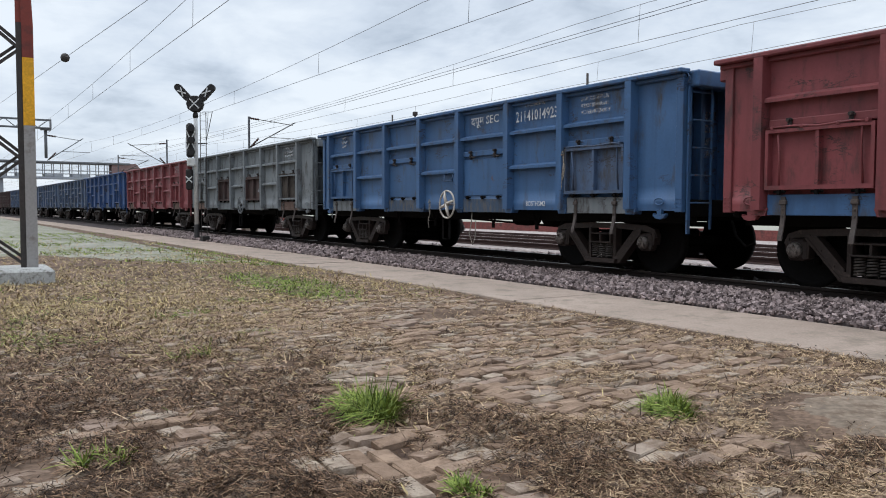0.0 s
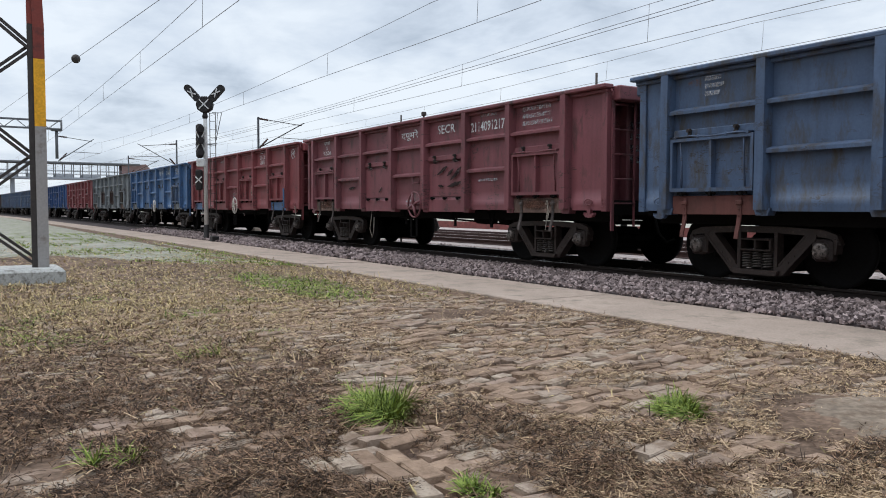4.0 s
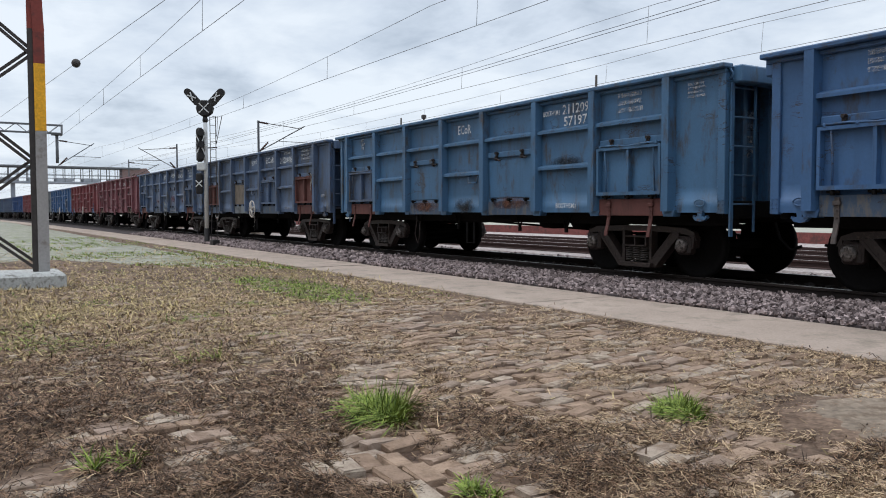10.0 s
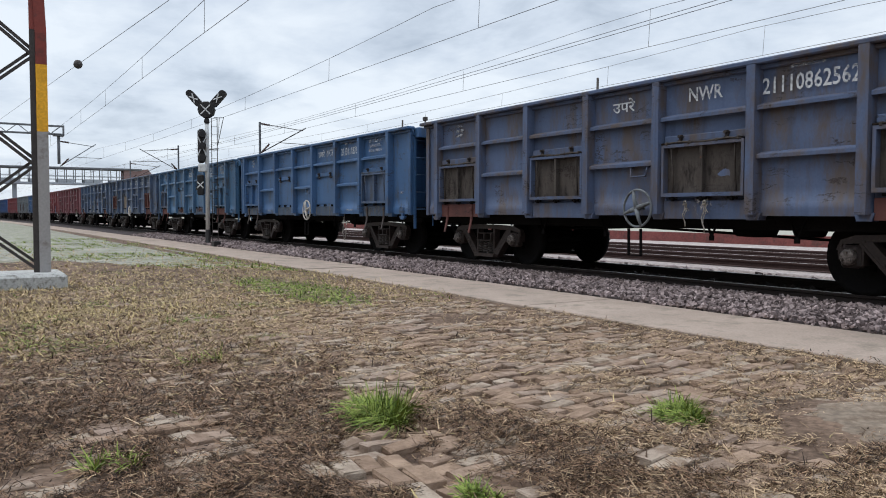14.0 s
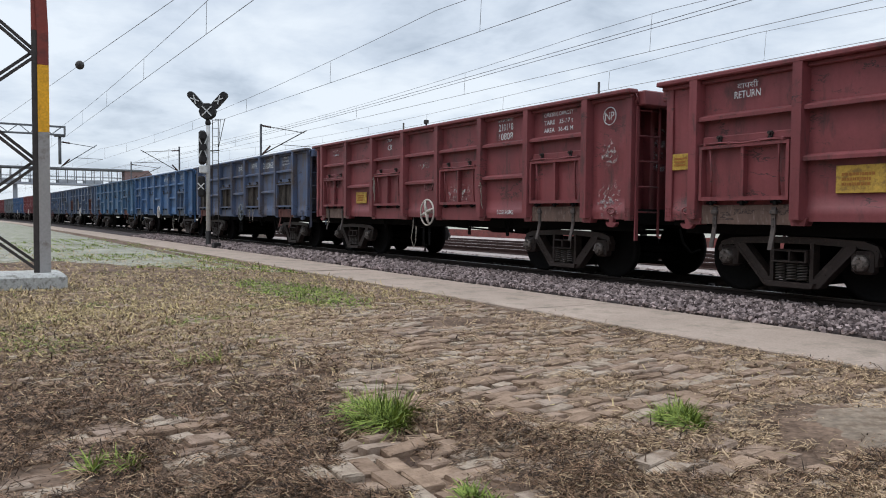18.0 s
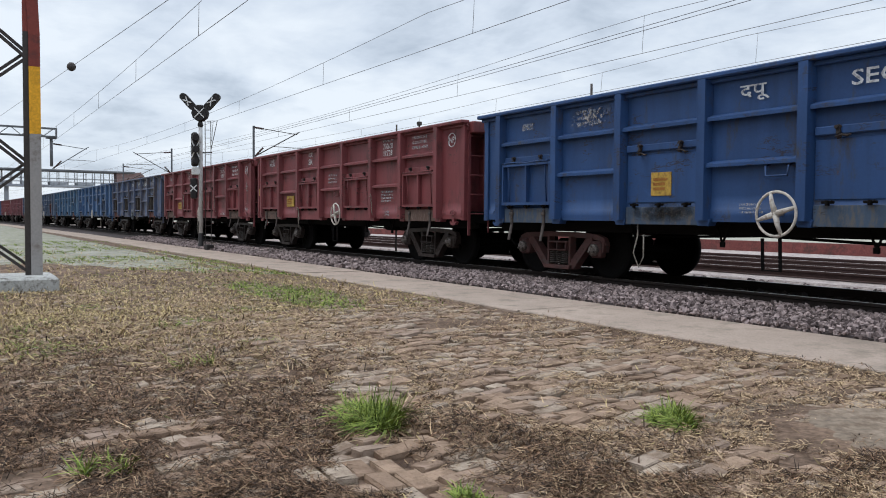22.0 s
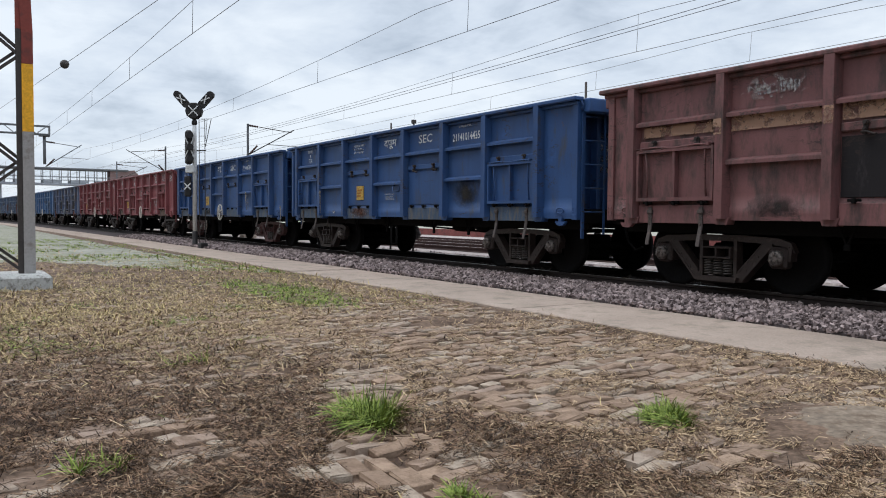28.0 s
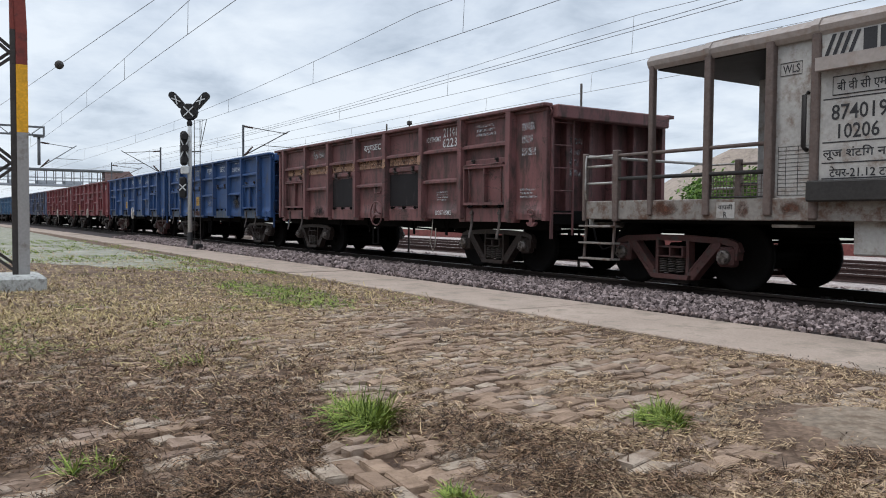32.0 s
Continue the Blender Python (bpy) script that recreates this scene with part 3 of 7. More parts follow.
def axle_cap_shape():
    """Round bearing cap with three bolt heads and a locking plate."""
    s = Shape().lathe([(0.105, 0.02), (0.105, -0.05), (0.085, -0.07), (0.035, -0.072)], 16)
    for a in range(3):
        t = math.pi / 2 + a * 2 * math.pi / 3
        s.lathe([(0.02, -0.07), (0.018, -0.10)], 6, at=(0.06 * math.cos(t), 0, 0.06 * math.sin(t)))
    return s


def bolster_shape():
    # The lower block is added to shut out daylight behind the springs.
    s = Shape().box(-0.22, 0.22, -1.06, 1.06, 0.46, 0.68, 0.04).box(-0.27, 0.27, -0.98, 0.98, 0.16, 0.45, 0.03)
    s.box(-0.95, -0.85, -0.95, 0.95, 0.30, 0.42, 0.02).box(0.85, 0.95, -0.95, 0.95, 0.30, 0.42, 0.02)
    s.lathe([(0.25, 0.66), (0.25, 0.80)], 16, "z")
    return s


SPRING = material("spring_steel", (0.05, 0.042, 0.038), 0.5, stain=(0.03, 0.025, 0.022), stain_amount=0.35, grain=40, stain_scale=6)
WHEELS = []


def bogie(wagon, x, mat, cap, near=True):
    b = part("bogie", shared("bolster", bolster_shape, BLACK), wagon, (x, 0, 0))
    for y in (-1.14, 1.14):
        part("side_frame", shared("side_frame", bogie_frame_shape, mat), b, (0, y, 0))
        for dx in (-0.165, 0.0, 0.165) if y < 0 or near else ():
            part("spring", shared("spring", coil_shape, SPRING), b, (dx, y + (-0.04 if y < 0 else 0.04), 0.21))
        for dx in (-1.0, 1.0):
            part("axle_box", shared("axle_box", axle_box_shape, mat), b, (dx, y + (-0.02 if y < 0 else 0.02), 0.5))
            part("axle_cap", shared("axle_cap", axle_cap_shape, cap), b, (dx, y + (-0.11 if y < 0 else 0.11), 0.5), (0, 0, 0 if y < 0 else 180), "dusty round bearing cap")
    for dx in (-1.0, 1.0):
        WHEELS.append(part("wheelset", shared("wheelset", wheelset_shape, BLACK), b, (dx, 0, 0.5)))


def post_shape():
    s = Shape()
    # hat section, flared at the sill, with a foot under it
    w, d = 0.078, 0.15
    pr = [(-w - 0.015, 0.0), (-w + 0.01, -d), (w - 0.01, -d), (w + 0.015, 0.0)]
    v = [(x, y, z) for z in (SILL + 0.02, TOP - 0.06) for x, y in pr]
    s.add(v, [(0, 1, 5, 4), (1, 2, 6, 5), (2, 3, 7, 6), (3, 2, 1, 0), (4, 5, 6, 7), (0, 4, 7, 3)])
    s.prism([(-0.13, SILL + 0.04), (0.13, SILL + 0.04), (0.09, SILL - 0.06), (-0.09, SILL - 0.06)], -0.06, 0.10)
    return s


def rib_shape(length):
    s = Shape()
    pr = [(0.0, 0.055), (-0.10, 0.018), (-0.112, 0.008), (-0.112, -0.04), (-0.10, -0.04), (-0.096, 0.0), (0.0, 0.0)]
    n = len(pr)
    v = [(x, y, z) for x in (-length / 2, length / 2) for y, z in pr]
    return s.add(v, [(i, (i + 1) % n, n + (i + 1) % n, n + i) for i in range(n)] + [tuple(range(n)), tuple(range(n, 2 * n))])


def door_shape(length, h):
    """The sheet of a drop door, knocked about, with one upright stiffener on it."""
    s, n, m = Shape(), 11, 6
    v = []
    for i in range(n):
        for j in range(m):
            x, z = (length - 0.03) * (i / (n - 1) - 0.5), 0.01 + (h - 0.02) * j / (m - 1)
            v.append((x, -0.02 - (0.016 * noise.noise((x * 3.1 + length * 5, z * 3.3, length * 9)) if 0 < i < n - 1 and 0 < j < m - 1 else 0.0), z))
    k = len(v)
    v += [(x, 0.0, z) for x, y, z in v]
    f = []
    for i in range(n - 1):
        for j in range(m - 1):
            a = i * m + j
            f += [(a, a + m, a + m + 1, a + 1), (k + a, k + a + 1, k + a + m + 1, k + a + m)]
    s.add(v, f, True)
    return s.prism([(-0.022, 0.03), (0.022, 0.03), (0.026, h * 0.5), (0.018, h - 0.03), (-0.026, h - 0.03), (-0.018, h * 0.5)], -0.105, -0.015)


def door_frame_shape(length, h):
    """A welded angle frame round the door, one closed ring."""
    a, t = length / 2, 0.045
    outer, inner = [(-a, 0), (a, 0), (a, h), (-a, h)], [(-a + t, 0.055), (a - t, 0.055), (a - t, h - t), (-a + t, h - t)]
    v = [(x, y, z) for y in (0.0, -0.108, -0.118) for x, z in outer] + [(x, y, z) for y in (0.0, -0.118) for x, z in inner]
    f = []
    for i in range(4):
        j = (i + 1) % 4
        f += [(i, j, 4 + j, 4 + i), (4 + i, 4 + j, 8 + j, 8 + i), (8 + i, 8 + j, 16 + j, 16 + i), (16 + i, 16 + j, 12 + j, 12 + i), (12 + i, 12 + j, j, i)]
    return Shape().add(v, f)


def rod_shape(length):
    """A bent old rod that pins a door shut: across the top through its eyes, then down both sides."""
    a = length / 2
    s = Shape().tube([(-a + 0.15, -0.06, -0.74), (-a + 0.155, -0.065, -0.4), (-a + 0.14, -0.09, -0.03), (-a - 0.03, -0.11, 0.0), (-length / 4, -0.115, 0.014), (0.02, -0.11, -0.01), (length / 3, -0.118, 0.012), (a - 0.02, -0.11, -0.01),
                      (a - 0.14, -0.09, -0.05), (a - 0.155, -0.065, -0.42), (a - 0.13, -0.06, -0.74)], 0.015, 6)
    for k in (-0.45, -0.15, 0.2, 0.45):
        s.box(length * k - 0.02, length * k + 0.02, -0.13, -0.03, -0.025, 0.025, 0.008)
    return s


def bar_shape(length):
    return Shape().box(-length / 2, length / 2, -0.05, 0.0, -0.055, 0.055, 0.012)


def hook_shape():
    """An upright hasp over the hinge bar, with its nut and a drooping pin."""
    s = Shape().box(-0.027, 0.027, -0.085, -0.045, -0.10, 0.075, 0.008)
    s.lathe([(0.03, -0.08), (0.026, -0.115)], 6, at=(0, 0, 0.045)).lathe([(0.024, -0.08), (0.02, -0.11)], 6, at=(0.004, 0, -0.03))
    s.tube([(-0.03, -0.095, -0.07), (0.05, -0.10, -0.06), (0.12, -0.09, -0.085), (0.16, -0.08, -0.075)], [0.014, 0.012, 0.016, 0.01], 6)
    return s.box(-0.045, 0.04, -0.07, -0.045, 0.03, 0.06, 0.006)


def clip_shape():
    s = Shape().box(-0.085, 0.075, -0.06, -0.02, -0.022, 0.012, 0.006)
    s.box(-0.022, 0.022, -0.085, -0.03, -0.045, 0.02, 0.008)
    return s.tube([(0.04, -0.06, 0.0), (0.07, -0.085, 0.012), (0.10, -0.07, -0.02)], 0.011, 5)


def strap_shape():
    """A riveted flat strap, its tail bent outward below the sill."""
    s, w = Shape(), 0.032
    pts = [(0.10, -0.02), (-0.18, -0.022), (-0.30, -0.045), (-0.40, -0.075), (-0.47, -0.085)]
    v = [(x, y - t, z) for z, y in pts for t, x in ((0.0, -w), (0.022, -w), (0.022, w), (0.0, w))]
    s.add(v, [(i * 4 + j, i * 4 + (j + 1) % 4, i * 4 + 4 + (j + 1) % 4, i * 4 + 4 + j) for i in range(4) for j in range(4)] + [(3, 2, 1, 0), (16, 17, 18, 19)])
    s.box(-0.05, 0.05, -0.065, -0.015, 0.0, 0.06, 0.01)
    for z in (-0.06, -0.15):
        s.lathe([(0.014, -0.04), (0.012, -0.062)], 6, at=(0, 0, z))
    return s


def plate_shape(length, h):
    return Shape().box(-length / 2, length / 2, -0.018, 0.0, 0, h, 0.004)


def panel_shape(length):
    """Sheet between two posts, dented by years of loading; the lowest strake laps over it."""
    s, n = Shape(), 9
    zs = [SILL, SILL + 0.08, SILL + 0.185, SILL + 0.19] + [SILL + 0.19 + (TOP - SILL - 0.24) * j / 10 for j in range(1, 11)]
    m, v = len(zs), []
    for i in range(n):
        for j, z in enumerate(zs):
            x = -length / 2 + length * i / (n - 1)
            inside = 0 < i < n - 1 and 0 < j < m - 1
            v.append((x, (0.024 * noise.noise((x * 1.9 + length * 7, z * 1.7, length * 3)) + 0.008 * noise.noise((x * 5 + length * 7, z * 5, length * 3)) if inside and j > 3 else 0.0) - (0.012 if j < 3 else 0.0), z))
    k = len(v)
    v += [(x, 0.04, z) for x, y, z in v]
    f = []
    for i in range(n - 1):
        for j in range(m - 1):
            a = i * m + j
            f += [(a, a + m, a + m + 1, a + 1), (k + a, k + a + 1, k + a + m + 1, k + a + m)]
    return s.add(v, f, True)


def wagon_end_shape():
    """The end sheet and the coping that roofs the recess before it."""
    return Shape().box(-0.02, 0.02, -1.46, 1.46, SILL, TOP - 0.10).box(-0.02, 0.31, -1.46, 1.46, TOP - 0.14, TOP - 0.09)


def end_post_shape():
    return Shape().box(0.018, 0.20, -0.045, 0.045, SILL, TOP - 0.14, 0.015)


def corner_post_shape():
    """The rolled angle at a body corner, its bolts in pairs at the foot; the outer face looks to -y."""
    s = Shape().box(-0.07, 0.06, -0.04, 0.06, SILL - 0.02, TOP - 0.10, 0.008)
    for z in (0.06, 0.12, 0.18):
        for x in (-0.035, 0.03):
            s.lathe([(0.014, -0.035), (0.012, -0.055)], 6, at=(x, 0, SILL + z))
    return s


def bracket_shape():
    """Ram's-horn lifting hook under a body corner, and the oval boss above it."""
    s = Shape().prism([(-0.05, 0.06), (0.05, 0.06), (0.035, -0.02), (0.10, -0.035), (0.115, -0.01), (0.125, -0.04), (0.08, -0.085), (0.0, -0.10), (-0.08, -0.085), (-0.125, -0.04), (-0.115, -0.01), (-0.10, -0.035), (-0.035, -0.02)], -0.03, 0.04)
    return s.tube([(0.095 * math.cos(t), -0.03, 0.17 + 0.05 * math.sin(t)) for t in (2 * math.pi * q / 16 for q in range(16))], 0.012, 5, closed=True)


def rope_shape(length, seed):
    """A frayed rope end: a knot, a hanging tail and loose strands."""
    rnd = random.Random(seed)
    s = Shape()
    for strand in range(4):
        reach, x, pts = length * (1.0 if strand == 0 else rnd.uniform(0.3, 0.7)), 0.0, [(0, -0.05, 0.0)]
        for q in range(1, 7):
            x += rnd.uniform(-0.035, 0.035)
            pts.append((x, -0.055 - 0.02 * rnd.random(), -reach * q / 6))
        s.tube(pts, 0.009 if strand == 0 else 0.006, 5)
    return s.tube([(-0.03, -0.06, 0.01), (0.02, -0.09, 0.025), (0.035, -0.08, -0.02), (-0.02, -0.09, -0.03)], 0.015, 6, closed=True)


def ladder_shape():
    s = Shape()
    for y in (0.0, 0.50):
        s.bar((0.0, y, SILL - (0.34 if y < 0.1 else 0.28)), (0.0, y, 2.84), 0.03, 0.06 if y < 0.1 else 0.03)
    return s


def rung_shape():
    return Shape().tube([(0, 0, 0), (0, 0.50, 0)], 0.014, 6)


def handwheel_shape(spokes=5):
    s, n = Shape(), 28
    s.tube([(0.29 * math.cos(2 * math.pi * i / n), 0, 0.29 * math.sin(2 * math.pi * i / n)) for i in range(n)], 0.02, 6, closed=True)
    for i in range(spokes):
        t = math.pi / 2 + 0.3 + 2 * math.pi * i / spokes
        s.tube([(0, -0.01, 0), (0.16 * math.cos(t), -0.025, 0.16 * math.sin(t)), (0.29 * math.cos(t), 0, 0.29 * math.sin(t))], [0.045, 0.032, 0.022], 6)
    s.lathe([(0.055, -0.04), (0.055, 0.03), (0.02, 0.06), (0.02, 0.16)], 12)
    return s


def step_shape():
    s = Shape()
    for x in (-0.13, 0.13):
        s.bar((x, 0, 0.0), (x + 0.03, -0.02, -0.42), 0.045, 0.012)
    return s.bar((-0.11, -0.02, -0.42), (0.17, -0.02, -0.42), 0.03, 0.015)


def coupler_shape():
    s = Shape().box(0.0, 0.30, -0.10, 0.10, 0.98, 1.16, 0.03)
    s.box(0.25, 0.42, -0.17, 0.15, 0.93, 1.21, 0.05)
    return s


def centre_sill_shape():
    return Shape().box(-HALF + 0.05, HALF - 0.05, -0.22, 0.22, 0.86, 1.11, 0.02)


def headstock_shape():
    return Shape().box(-0.07, 0.07, -1.38, 1.38, 0.92, 1.18, 0.02)


def bearer_shape():
    return Shape().prism([(-0.05, 1.10), (0.05, 1.10), (0.05, 0.97), (-0.05, 0.97)], -1.42, 1.42)


def brake_gear_shape():
    s = Shape()
    s.lathe([(0.05, -0.34), (0.15, -0.30), (0.16, 0.0), (0.15, 0.30), (0.05, 0.34)], 14, "x", (1.6, -0.55, 0.84))
    s.lathe([(0.04, -0.2), (0.13, -0.18), (0.13, 0.18), (0.04, 0.2)], 14, "x", (2.6, -0.7, 0.84))
    s.tube([(-4.0, -0.3, 0.70), (-0.9, -0.35, 0.80), (4.0, -0.3, 0.62)], 0.022, 6)
    s.tube([(-6.3, -0.5, 0.88), (-2, -0.6, 0.9), (6.3, -0.5, 0.88)], 0.018, 6)
    return s


def hose_shape(k):
    return Shape().tube([(0, -0.34, 0.86), (0.10 * k, -0.36, 0.62), (0.28 * k, -0.36, 0.46), (0.44 * k, -0.34, 0.52)], 0.022, 6)


def top_rail_shape():
    s = Shape().box(-HALF - 0.14, HALF + 0.06, -0.155, 0.06, TOP - 0.07, TOP, 0.015)
    return s.box(-HALF - 0.1, HALF + 0.02, -0.06, 0.03, TOP - 0.13, TOP - 0.07, 0.01)


def end_rail_shape():
    """The deep header beam along the top of an end, a bent grab iron at its corner."""
    return Shape().box(-0.03, 0.22, -1.44, 1.44, TOP - 0.27, TOP - 0.03, 0.02).tube([(0.06, -1.43, TOP - 0.08), (0.07, -1.50, TOP - 0.08), (0.13, -1.51, TOP - 0.15), (0.07, -1.50, TOP - 0.22), (0.06, -1.43, TOP - 0.22)], 0.014, 6)


WORDS = {}


def words(text, height, mat, width=None):
    """Painted lettering: a thin mesh that stands upright and faces the near side."""
    key = (text, height, mat.name, width)
    if key in WORDS:
        return WORDS[key]
    cu = bpy.data.curves.new("lettering", "FONT")
    cu.body, cu.size, cu.align_x, cu.align_y, cu.resolution_u = text, 1.0, "CENTER", "CENTER", 2
    cu.offset = 0.012
    ob = bpy.data.objects.new("lettering", cu)
    me = bpy.data.meshes.new_from_object(ob)
    bpy.data.objects.remove(ob)
    bpy.data.curves.remove(cu)
    co = np.zeros(len(me.vertices) * 3)
    me.vertices.foreach_get("co", co)
    co = co.reshape(-1, 3)
    if len(co):
        lo, hi = co.min(0), co.max(0)
        k = height / max(hi[1] - lo[1], 0.01)
        kx = width / max(hi[0] - lo[0], 0.01) if width else k * 0.92
        mid = (lo + hi) / 2
        co = np.stack([(co[:, 0] - mid[0]) * kx, np.zeros(len(co)), (co[:, 1] - mid[1]) * k], 1)
        me.vertices.foreach_set("co", co.ravel())
    me.materials.clear()
    me.materials.append(mat)
    me.update()
    WORDS[key] = me
    return me


def ragged_shape(w, h, seed):
    rnd, n = random.Random(seed), 18
    pts = []
    for q in range(n):
        t = 2 * math.pi * q / n
        c, s = math.cos(t), math.sin(t)
        k = rnd.uniform(0.75, 1.0) / max(abs(c), abs(s))
        pts.append((c * k * w / 2, s * k * h / 2))
    return Shape().prism(pts, -0.003, 0.0)


def stroke_shape(length, w, seed):
    """A brush stroke that swells and thins out."""
    rnd, n = random.Random(seed * 7 + round(length * 100)), 9
    top = [(length * (i / (n - 1) - 0.5), w * (0.2 + 0.8 * math.sin(math.pi * i / (n - 1))) * rnd.uniform(0.35, 0.6)) for i in range(n)]
    low = [(length * (i / (n - 1) - 0.5), -w * (0.2 + 0.8 * math.sin(math.pi * i / (n - 1))) * rnd.uniform(0.35, 0.6)) for i in range(n - 1, -1, -1)]
    return Shape().prism(top + low, -0.003, 0.0)


def smudge_shape(w, h, rows, seed):
    """Rows of worn paint bars where lettering can no longer be read."""
    rnd, s = random.Random(seed), Shape()
    for r in range(rows):
        z, x = h / 2 - (r + 0.5) * h / rows, -w / 2
        end = w / 2 * rnd.uniform(0.5, 1.0)
        while x < end:
            step = rnd.uniform(0.03, 0.09) * w
            s.box(x, min(end, x + step), -0.003, 0.0, z - h / rows * 0.3, z + h / rows * 0.3)
            x += step + 0.018 * w
    return s


def wagon(n, paint, doors="FFFF", door_paint=None, gear=None, wheel=None, sills=None, marks=(), label="", group="open goods wagons", wheel_at=0.27):
    """An open bogie wagon. doors: F a framed door, P a flush plate in its place, in order from the rear."""
    root = tagged(new("goods_wagon"), label, "wagon", group)
    mat = PAINT[paint]
    gear = gear or IRON
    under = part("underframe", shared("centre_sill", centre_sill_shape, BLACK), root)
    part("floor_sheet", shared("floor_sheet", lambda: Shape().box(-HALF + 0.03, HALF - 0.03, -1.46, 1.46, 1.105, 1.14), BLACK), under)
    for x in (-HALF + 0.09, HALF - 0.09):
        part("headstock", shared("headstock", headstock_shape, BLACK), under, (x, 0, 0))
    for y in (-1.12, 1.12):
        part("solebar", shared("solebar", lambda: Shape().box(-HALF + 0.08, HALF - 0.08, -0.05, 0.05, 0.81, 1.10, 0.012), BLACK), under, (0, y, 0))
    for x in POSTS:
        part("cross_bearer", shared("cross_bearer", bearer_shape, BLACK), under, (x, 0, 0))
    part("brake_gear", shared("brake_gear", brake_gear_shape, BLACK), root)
    near = n > -5
    bogie(root, -HALF + 1.93, gear, CAPS, near)
    bogie(root, HALF - 1.98, gear, CAPS, near)
    xs = [-HALF] + POSTS + [HALF]
    for k in (-1, 1):
        face = (0, 0, 0) if k < 0 else (0, 0, 180)
        for i in range(9):
            a, b = xs[i], xs[i + 1]
            part("side_panel", shared(("side_panel", round(b - a, 3)), lambda w=b - a: panel_shape(w), mat), root, ((a + b) / 2, k * 1.5, 0), face)
        for i, x in enumerate(POSTS):
            part("side_post", shared("side_post", post_shape, mat), root, (x, k * 1.5, 0), face)
        part("top_rail", shared("top_rail", top_rail_shape, mat), root, (0, k * 1.5, 0), face if k < 0 else (0, 0, 180))
        for i in range(7):
            a, b = POSTS[i] + 0.08, POSTS[i + 1] - 0.08
            c, w = (a + b) / 2, b - a
            part("upper_rib", shared(("upper_rib", round(w, 3)), lambda w=w: rib_shape(w), mat), root, (c, k * 1.5, 2.47), face)
            if i % 2:
                part("middle_rib", shared(("middle_rib", round(w, 3)), lambda w=w: rib_shape(w), mat), root, (c, k * 1.5, 1.82), face)
                continue
            kind = doors[i // 2]
            dm = PAINT[door_paint[i // 2]] if door_paint and door_paint[i // 2] else mat
            w -= 0.06
            bar = part("hinge_bar", shared(("hinge_bar", round(w, 3)), lambda w=w: bar_shape(w), mat), root, (c, k * 1.5, 2.15), face)
            for h in (-0.28, 0.28) if k < 0 and near else ():
                part("hook", shared("hook", hook_shape, HASP), bar, (w * h, 0, -0.015), (0, 9 * math.sin(n * 3.1 + i + 9 * h), 0), "greasy iron hasp")
            if kind == "F":
                if k < 0:
                    part("hinge_rod", shared(("hinge_rod", round(w, 3)), lambda w=w: rod_shape(w * 0.96), dm), root, (c, k * 1.5, 2.085), face)
                door = part("door", shared(("door", round(w, 3)), lambda w=w: door_shape(w, 0.78), dm), root, (c, k * 1.5, 1.29), face)
                part("door_frame", shared(("door_frame", round(w, 3)), lambda w=w: door_frame_shape(w, 0.78), mat if dm is PAINT["soot"] else dm), door)
                for h in (-0.36, 0.0, 0.36) if k < 0 and near else ():
                    part("latch", shared("latch", clip_shape, BLACK), door, (w * h, -0.03, -0.02))
            else:
                part("door_plate", shared(("door_plate", round(w, 3)), lambda w=w: plate_shape(w, 0.74), dm), root, (c, k * 1.5, 1.30), face)
                for h in (-0.36, 0.0, 0.36) if k < 0 and near else ():
                    part("clip", shared("clip", clip_shape, BLACK), root, (c + w * h, k * 1.515, 1.27), face)
            sm = PAINT[sills[i // 2]] if sills and sills[i // 2] else PAINT["plate"] if paint in ("blue", "navy", "slate", "azure") else PAINT["drip"] if i in (0, 6) else mat
            part("sill_plate", shared(("sill_plate", round(w, 3)), lambda w=w: plate_shape(w, 0.27), sm), root, (c, k * 1.525, SILL - 0.05), face)
            if i in (0, 6):
                for h in (-0.33, 0.33):
                    part("door_strap", shared("door_strap", strap_shape, sm if sm is PAINT["rust"] else STRAP), root, (c + w * h, k * 1.52, 1.10), face) if k < 0 else None
    for k in (-1, 1):
        face = (0, 0, 0) if k > 0 else (0, 0, 180)
        e = part("end_wall", shared("end_wall", wagon_end_shape, mat), root, (k * (HALF - 0.36), 0, 0), face)
        for y in (-0.87, -0.29, 0.29, 0.87):
            part("end_post", shared("end_post", end_post_shape, mat), e, (0, y, 0))
        for y in (-1.46, 1.46):
            part("corner_post", shared("corner_post", corner_post_shape, mat), root, (k * (HALF - 0.05), y * 1.027, 0), (0, 0, 0 if y < 0 else 180))
        tagged(part("end_lettering", shared("end_lettering", lambda: smudge_shape(0.42, 0.8, 4, 2), FADED), root, (k * (HALF - 0.335), -0.58 * k, 2.2), (0, 0, 90 * k)), kind="stuff")
        for y in (-1.48, 1.48):
            part("lifting_bracket", shared("lifting_bracket", bracket_shape, mat), root, (k * (HALF - 0.42), y * 1.02, SILL - 0.03), (0, 0, 0 if y < 0 else 180))
        part("end_rail", shared("end_rail", end_rail_shape, mat), root, (k * (HALF - 0.02), 0, 0), face)
        lad = part("ladder", shared("ladder", ladder_shape, mat), root, (k * (HALF + 0.04), -1.43 if k > 0 else 1.43, 0), face)
        for r in range(5) if near else ():
            part("rung", shared("rung", rung_shape, mat), lad, (0, 0, 1.13 + 0.41 * r))
        part("coupler", shared("coupler", coupler_shape, BLACK), root, (k * (HALF - 0.05), 0, 0), face)
        part("brake_hose", shared(("brake_hose", k), lambda k=k: hose_shape(1), BLACK), root, (k * (HALF - 0.02), 0, 0), face)
